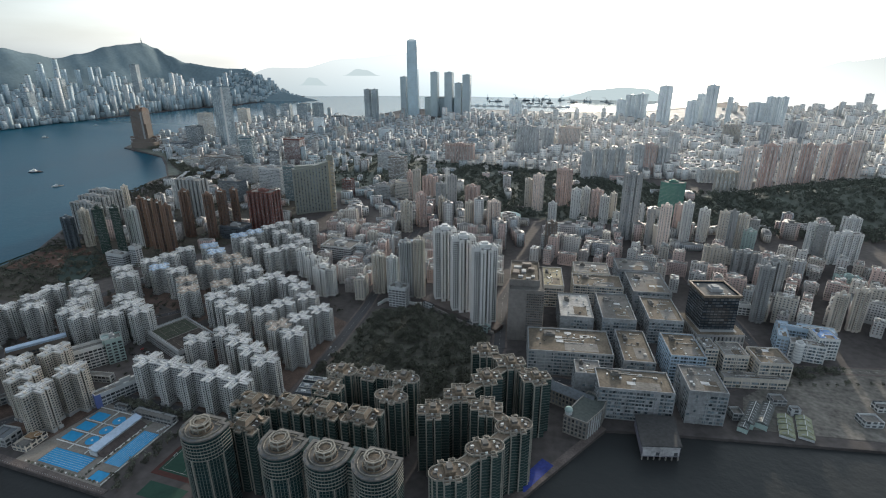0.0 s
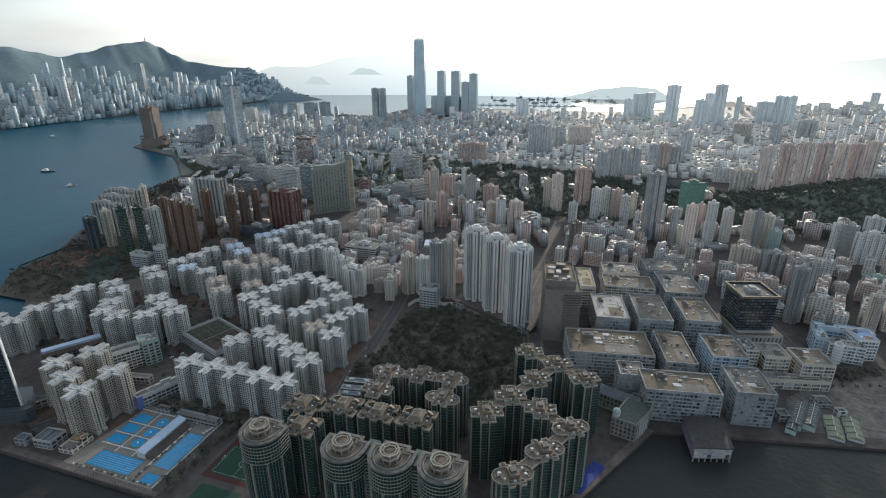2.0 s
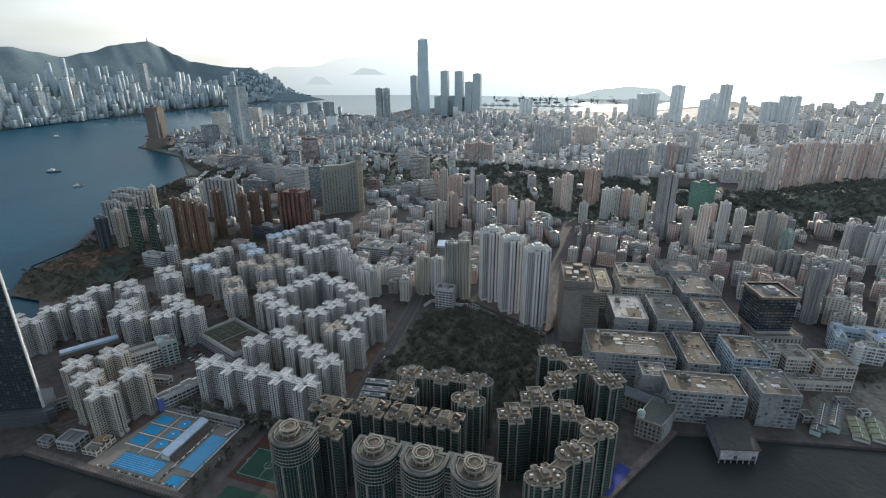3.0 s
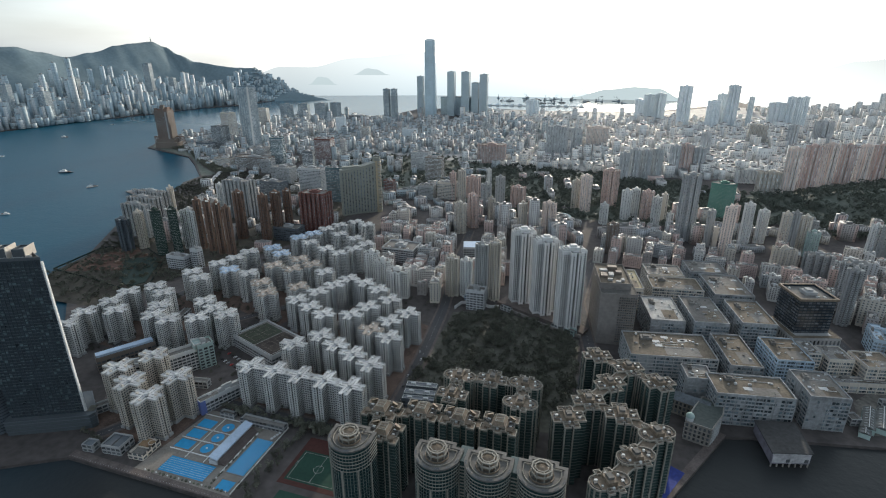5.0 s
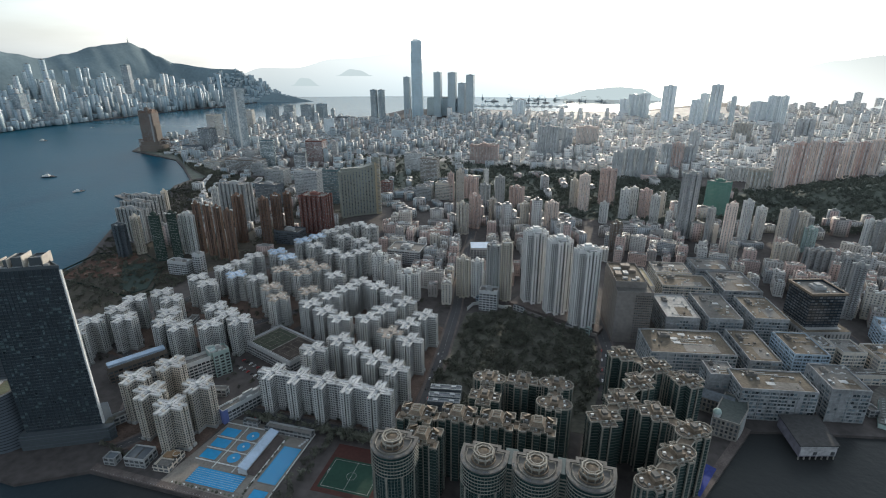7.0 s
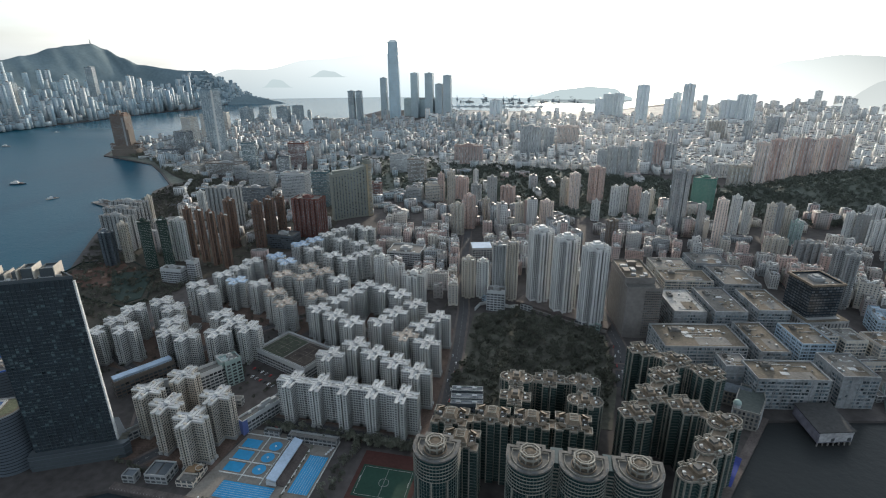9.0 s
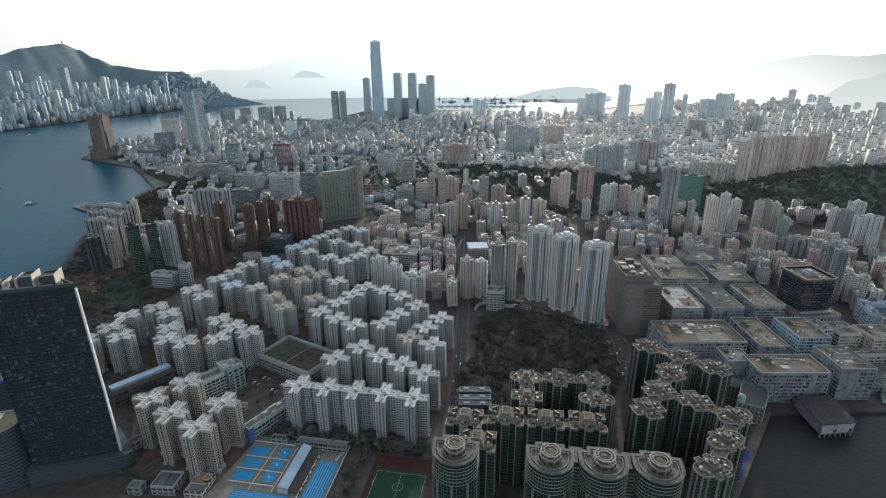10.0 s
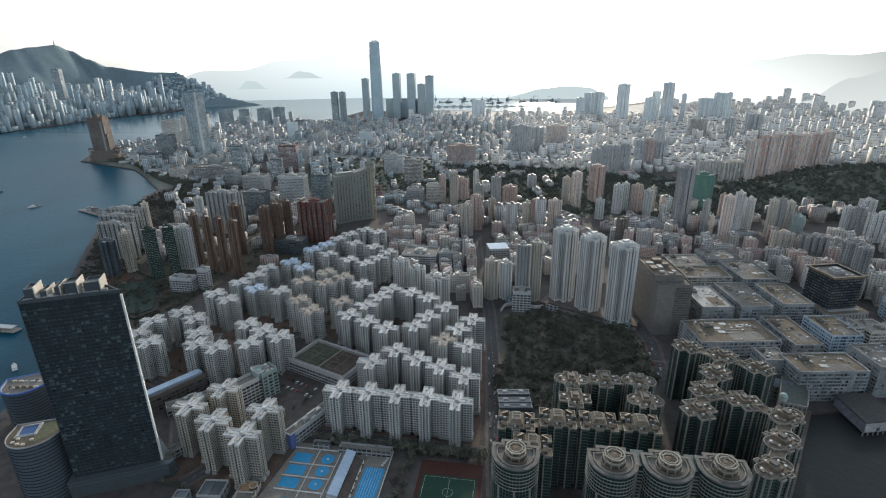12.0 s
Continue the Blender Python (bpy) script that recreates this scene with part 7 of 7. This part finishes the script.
def tree(x, y, k, size, z=0.0):
    tr, cr = TREES[k]
    top = new("tree", tr)
    top.matrix_world = pose(x, y, z - 0.1, 0, 0, (x * 37 + y * 11) % 360)
    top.scale = (size, size, size)
    tagged(top, "leafy dark green city tree", "tree", "city trees")
    c = new("crown", cr)
    c.parent = top


TREES = [(t.mesh("tree", BARK), c.mesh("crown", LEAF)) for t, c in KIND]


def woods(name, poly, n, seed, label, height=None, size=1.0, thin=1, leaf=None):
    """Uncounted trees as one mesh."""
    r = random.Random(seed)
    xs, ys = [p[0] for p in poly], [p[1] for p in poly]
    vs, fs, base = [], [], 0
    crowns = [np.array(c.v, dtype=float).reshape(-1, 4, 3)[::thin] for _, c in KIND]
    crowns = [((v - v.mean(1, keepdims=True)) * (1.0, 1.35, 1.6)[thin - 1] + v.mean(1, keepdims=True)).reshape(-1, 3) for v in crowns]
    placed = 0
    while placed < n:
        x, y = r.uniform(min(xs), max(xs)), r.uniform(min(ys), max(ys))
        if not inside(x, y, poly) or any(math.hypot(x - a, y - b) < q + 3 for a, b, q in blocked):
            placed += 0.2
            continue
        k = r.randrange(4)
        a, s = r.uniform(0, 6.28), r.uniform(0.7, 1.3) * size
        v = crowns[k]
        z = height(x, y) if height else 0.0
        vs.append(np.stack([x + s * (v[:, 0] * math.cos(a) - v[:, 1] * math.sin(a)), y + s * (v[:, 0] * math.sin(a) + v[:, 1] * math.cos(a)), z + s * v[:, 2] - 1.5 * s], 1))
        fs.append(np.arange(base, base + len(v)).reshape(-1, 4))
        base += len(v)
        placed += 1
    v, f = np.concatenate(vs), np.concatenate(fs)
    me = bpy.data.meshes.new(name)
    me.vertices.add(len(v)), me.loops.add(f.size), me.polygons.add(len(f))
    me.vertices.foreach_set("co", v.ravel()), me.loops.foreach_set("vertex_index", f.ravel())
    me.polygons.foreach_set("loop_start", np.arange(0, f.size, 4))
    me.update(calc_edges=True)
    me.materials.append(leaf or LEAF)
    return tagged(new(name, me), label, "trees", "", "stuff")


# wooded ground in the haze-paled leaf colour
for nm, poly, lb in (("valley_ground", [(-340, 1120), (230, 1140), (260, 1400), (100, 1600), (-420, 1680), (-560, 1300)], "dark wooded valley ground"), ("campus_ground", [(-950, 1250), (-560, 1200), (-420, 1690), (-980, 1740)], "green campus ground")):
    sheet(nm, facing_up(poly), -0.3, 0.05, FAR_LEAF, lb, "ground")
PARK = [(-302, 420), (-292, 600), (-240, 640), (-125, 590), (-118, 480), (-140, 410), (-245, 400)]
park = tagged(new("park", Shape().prism([(-297, 392), (-130, 395), (-118, 470), (-122, 585), (-240, 640), (-300, 612)], -0.2, 0.2).mesh("park", SCRUB)), "dark park lawn under dense trees", "park", "", "structure")
tr = random.Random(3)
count = 0
while count < 130:
    x, y = tr.uniform(-302, -118), tr.uniform(400, 640)
    if inside(x, y, PARK) and not any(math.hypot(x - a, y - b) < q for a, b, q in blocked):
        tree(x, y, count % 4, tr.uniform(0.7, 1.15), 0.2)
        count += 1
for i in range(26):
    tree(-466 + i * 6.3 + tr.uniform(-1.5, 1.5), 330.5 + tr.uniform(-1.2, 1.2), i % 4, tr.uniform(0.85, 1.2))
for i in range(20):
    tree(-372 + tr.uniform(-6, 6), 238 + i * 4.5, i % 4, tr.uniform(0.7, 1.0))
for i in range(14):
    tree(-580 + i * 3 + tr.uniform(-3, 3), 262 - i * 0.6, i % 4, tr.uniform(0.4, 0.7))
for i in range(16):
    tree(160 + i * 12 + tr.uniform(-3, 3), 556 + i * 4, i % 4, tr.uniform(0.5, 0.8))
woods("belt_trees", [(-470, 326), (-300, 326), (-300, 333), (-470, 333)], 60, 31, "dark tree belt between pools and towers", size=0.95)
woods("park_trees", PARK, 620, 21, "dense dark green tree canopy of the park", size=0.9)
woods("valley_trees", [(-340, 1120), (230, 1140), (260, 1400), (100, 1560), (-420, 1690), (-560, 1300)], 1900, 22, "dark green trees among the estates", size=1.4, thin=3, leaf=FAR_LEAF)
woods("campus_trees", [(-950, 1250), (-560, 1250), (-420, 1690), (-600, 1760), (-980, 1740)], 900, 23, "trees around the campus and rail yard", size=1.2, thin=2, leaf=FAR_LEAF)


def hill_height(x, y):
    hit, p, _, _ = bpy.data.objects["wooded_hill"].ray_cast(Vector((x, y, 300)), Vector((0, 0, -1)))
    return max(0, p.z) if hit else 0.0


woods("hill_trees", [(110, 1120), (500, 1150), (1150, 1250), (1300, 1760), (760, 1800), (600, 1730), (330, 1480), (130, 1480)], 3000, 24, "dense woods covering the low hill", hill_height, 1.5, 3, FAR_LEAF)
woods("estate_trees", [(-740, 380), (-330, 340), (-330, 640), (-640, 840), (-720, 640)], 520, 25, "small trees between the estate towers", size=0.6, thin=2)
sheet("shore_ground", facing_up([(-1000, 545), (-930, 470), (-800, 470), (-770, 640), (-720, 700), (-650, 900), (-700, 1180), (-960, 1250), (-1075, 1010), (-1030, 700)]), -0.3, 0.02, mat("dark_shore_scrub", (0.062, 0.056, 0.045), 0.9, 0.4, 0.2, stain=0.03), "green-brown scrubby shore ground", "ground")
sheet("promenade_ground", facing_up([(-1300, 1252), (-1448, 1398), (-1572, 1508), (-1684, 1554), (-1876, 1634), (-1972, 1790), (-1900, 1800), (-1780, 1660), (-1560, 1590), (-1380, 1440), (-1230, 1330)]), -0.3, 0.06, FAR_LEAF, "planted strip along the harbour promenade", "ground")
woods("shore_trees", [(-1000, 540), (-925, 475), (-800, 475), (-760, 640), (-990, 700), (-1060, 980), (-1035, 980)], 620, 26, "dark trees and scrub along the shore", size=0.75, thin=2)
woods("coast_trees", [(-1275, 1190), (-1215, 960), (-1110, 790), (-1000, 630), (-950, 680), (-1040, 950), (-1110, 1110), (-1250, 1285)], 1500, 47, "dark trees and planting between harbour road and sea wall", size=0.75, thin=2)
woods("harbour_trees", [(-1270, 1290), (-1200, 1150), (-1090, 1020), (-1000, 1000), (-950, 1240), (-1200, 1330)], 1200, 43, "dark trees along the harbour road", size=0.9, thin=2)
woods("waterfront_trees", [(-1275, 1290), (-1420, 1390), (-1640, 1580), (-1830, 1650), (-1800, 1690), (-1560, 1590), (-1380, 1440), (-1230, 1330)], 2600, 45, "dark trees along the harbour promenade", size=1.0, thin=2)
woods("yard_trees", [(212, 582), (232, 590), (290, 625), (285, 634), (222, 608)], 46, 46, "dark trees round the quay yard", size=0.8)
woods("bay_trees", [(-1040, 720), (-720, 690), (-650, 900), (-700, 1180), (-1000, 1290), (-1070, 1000)], 420, 33, "dark street trees between the bay blocks", size=0.8, thin=2)


# ---- cars and boats ----
CAR = [mat("car_paint_" + n, c, 0.3, 0.05, 1, spec=0.5) for n, c in (("white", (0.75, 0.75, 0.75)), ("black", (0.03, 0.03, 0.03)), ("red", (0.4, 0.03, 0.03)), ("silver", (0.45, 0.46, 0.47)))]
TYRE = mat("tyre_rubber", (0.02, 0.02, 0.02), 0.9)


def car(k):
    body = Shape().prism([(-2.2, -0.85), (2.1, -0.85), (2.25, -0.5), (2.25, 0.5), (2.1, 0.85), (-2.2, 0.85)], 0.3, 0.85)
    top = tagged(new("car", body.mesh("car", CAR[k])), ("white", "black", "red", "silver")[k] + " car on the street", "car", "cars")
    cab = Shape()
    p, q = rect(2.5, 1.6, -0.2), rect(1.7, 1.4, -0.25)
    for i in range(4):
        j = (i + 1) % 4
        cab.face((*p[i], 0.85), (*p[j], 0.85), (*q[j], 1.42), (*q[i], 1.42))
    part("cabin", cab, WINDOW, top)
    part("roof_panel", Shape().prism(q, 1.42, 1.48), CAR[k], top)
    for x in (-1.35, 1.35):
        for y in (-0.8, 0.8):
            w = Shape()
            w.v = [(x + 0.32 * math.cos(a), y + s, 0.32 + 0.32 * math.sin(a)) for s in (-0.1, 0.1) for a in (math.pi * i / 5 for i in range(10))]
            w.f = [tuple(range(10)), tuple(range(19, 9, -1))] + [(i, (i + 1) % 10, 10 + (i + 1) % 10, 10 + i) for i in range(10)]
            part("wheel", w, TYRE, top)
    return top


cars = [car(k) for k in range(4)]
seen = set()
spots = [(-289.5 - i * 0.0833 * 12, 285 + i * 12 + (i % 3) * 4, 94, (-3 if i % 2 else 3)) for i in range(18)] + [(-510 + i * 13, 332 + i * 0.8, 10, (-2.5 if i % 2 else 2.5)) for i in range(5)] + [(-548 + i * 7, 280 + i * 11.5, 60, (-2.2 if i % 2 else 2.2)) for i in range(4)] + [(-109 - (i % 2) * 5, 480 + i * 11, 88, 0) for i in range(8)] + [(-535 + (i % 7) * 6.5, 410 + (i // 7) * 13 - (i % 7) * 2.4, 69, 0) for i in range(14)]
for i, (x, y, a, o) in enumerate(spots):
    k = (i * 7) % 4
    m = pose(x + o * math.sin(radians(a)), y - o * math.cos(radians(a)), 0.09, 0, 0, a)
    if k in seen:
        copy_thing(cars[k], m)
    else:
        seen.add(k)
        cars[k].matrix_world = m


def boat(x, y, rot, ln, paint, label):
    w = ln * 0.24
    hull, n = Shape(), 10
    deckline = [(-ln / 2, -w / 2), (ln * 0.2, -w / 2), (ln / 2, 0), (ln * 0.2, w / 2), (-ln / 2, w / 2)]
    keel = [(p * 0.86, q * 0.6) for p, q in deckline]
    for i in range(5):
        j = (i + 1) % 5
        hull.face((*keel[i], -1.2), (*keel[j], -1.2), (*deckline[j], ln * 0.07), (*deckline[i], ln * 0.07))
    hull.face(*[(p, q, ln * 0.07) for p, q in deckline])
    top = tagged(new("boat", hull.mesh("boat", PAINT[paint])), label, "boat", "harbour boats")
    top.matrix_world = pose(x, y, -3.0, 0, 0, rot)
    part("cabin", Shape().box(-ln * 0.38, ln * 0.05, -w * 0.36, w * 0.36, ln * 0.07, ln * 0.16).box(-ln * 0.2, 0, -w * 0.28, w * 0.28, ln * 0.16, ln * 0.23), PAINT["white"], top)
    part("mast", Shape().box(-ln * 0.1 - 0.2, -ln * 0.1 + 0.2, -0.2, 0.2, ln * 0.2, ln * 0.36), PAINT["grey"], top)
    part("deck_load", Shape().box(ln * 0.08, ln * 0.28, -w * 0.3, w * 0.3, ln * 0.07, ln * 0.11), PAINT["brown"], top)


for x, y, a, ln, p, lb in ((-1763, 1175, 20, 46, "dark", "dark cargo barge on the harbour"), (-1506, 1052, 60, 30, "orange", "orange and white ferry on the harbour"), (-2500, 1750, 10, 40, "grey", "grey boat on the harbour"),
                           (-2690, 2170, 70, 26, "white", "white launch on the harbour"), (-2415, 2290, 30, 26, "white", "white launch on the harbour"), (-1457, 781, 200, 24, "white", "white ferry on the harbour"),
                           (-880, 405, 140, 22, "white", "white launch near the sea wall"), (-2265, 1312, 90, 30, "white", "white ferry on the harbour"), (-899, 4300, 0, 70, "grey", "moored cargo ship on the bright far water"), (-700, 4450, 15, 80, "dark", "moored cargo ship on the bright far water"),
                           (-480, 4250, -10, 60, "dark", "moored cargo ship on the bright far water"), (-300, 4380, 30, 70, "grey", "moored cargo ship on the bright far water"), (-620, 4150, 5, 60, "grey", "moored cargo ship on the bright far water")):
    boat(x, y, a, ln, p, lb)


def crane_barge(x, y, rot, ln, label="grey crane barge moored on the bright far water"):
    """A flat barge with a deckhouse, a derrick post and a raised boom."""
    w = ln * 0.3
    top = tagged(new("crane_barge", Shape().prism([(-ln / 2, -w / 2), (ln / 2, -w / 2), (ln / 2 + 3, 0), (ln / 2, w / 2), (-ln / 2, w / 2)], -1.5, ln * 0.06).mesh("crane_barge", PAINT["shore"])), label, "boat", "anchored barges")
    top.matrix_world = pose(x, y, -3.0, 0, 0, rot)
    part("deckhouse", Shape().box(-ln * 0.45, -ln * 0.25, -w * 0.35, w * 0.35, ln * 0.06, ln * 0.2).box(-ln * 0.42, -ln * 0.3, -w * 0.2, w * 0.2, ln * 0.2, ln * 0.28), PAINT["grey"], top)
    part("derrick", Shape().box(-ln * 0.12, -ln * 0.09, -0.8, 0.8, ln * 0.06, ln * 0.5), PAINT["dark"], top)
    boom = Shape()
    for a, b in (((-0.1, 0.1), (0.4, 0.55)), ((-0.1, 0.5), (0.4, 0.55))):
        boom.face(*[(ln * px, sy, ln * pz) for (px, pz), sy in ((a, -0.8), (b, -0.8), (b, 0.8), (a, 0.8))]).face(*[(ln * px, 0, ln * pz + o) for (px, pz), o in ((a, -0.8), (b, -0.8), (b, 0.8), (a, 0.8))])
    part("boom", boom, PAINT["dark"], top)


for i, (x, y) in enumerate(((-960, 4305), (-905, 4350), (-820, 4600), (-780, 4380), (-642, 4500), (-600, 4440), (-560, 4600), (-513, 4520), (-556, 4194), (-420, 4560), (-332, 4363), (-208, 4480), (-180, 4420), (-76, 4500), (-24, 4341), (-1060, 4600))):
    crane_barge(x, y, (i * 67) % 180, 46 + (i * 13) % 30)
mole = tagged(new("breakwater", Shape().prism([(-1060, 3860), (-243, 3930), (-243, 3946), (-1060, 3878)], -8, 0.5).mesh("breakwater", PAINT["pale"])), "long low breakwater with sheds across the far bay", "breakwater")
for i in range(14):
    part("shed", Shape().box(-1040 + i * 55, -1012 + i * 55, 3866 + i * 4.7, 3876 + i * 4.7, 0.4, 6 + i % 3 * 3), PAINT["haze"], mole)

# ferry pier beyond the dark tower
ferry = tagged(new("ferry_pier", Shape().prism(rect(90, 13, -1000, 482), -1.2, -0.2).mesh("ferry_pier", SEAWALL)), "long ferry pier with a pale canopy over the water", "pier")
part("canopy", Shape().prism(rect(84, 9, -1002, 482), 4.2, 4.8), PAINT["pale"], ferry)
for i in range(12):
    part("canopy_post", Shape().box(-1042 + i * 7.4, -1041.6 + i * 7.4, 478.5, 478.9, -0.2, 4.2), PAINT["grey"], ferry)
    part("pile", Shape().prism(disc(0.5, 8, -1041 + i * 7.4, 476.5), -9, -1.2), SEAWALL, ferry)
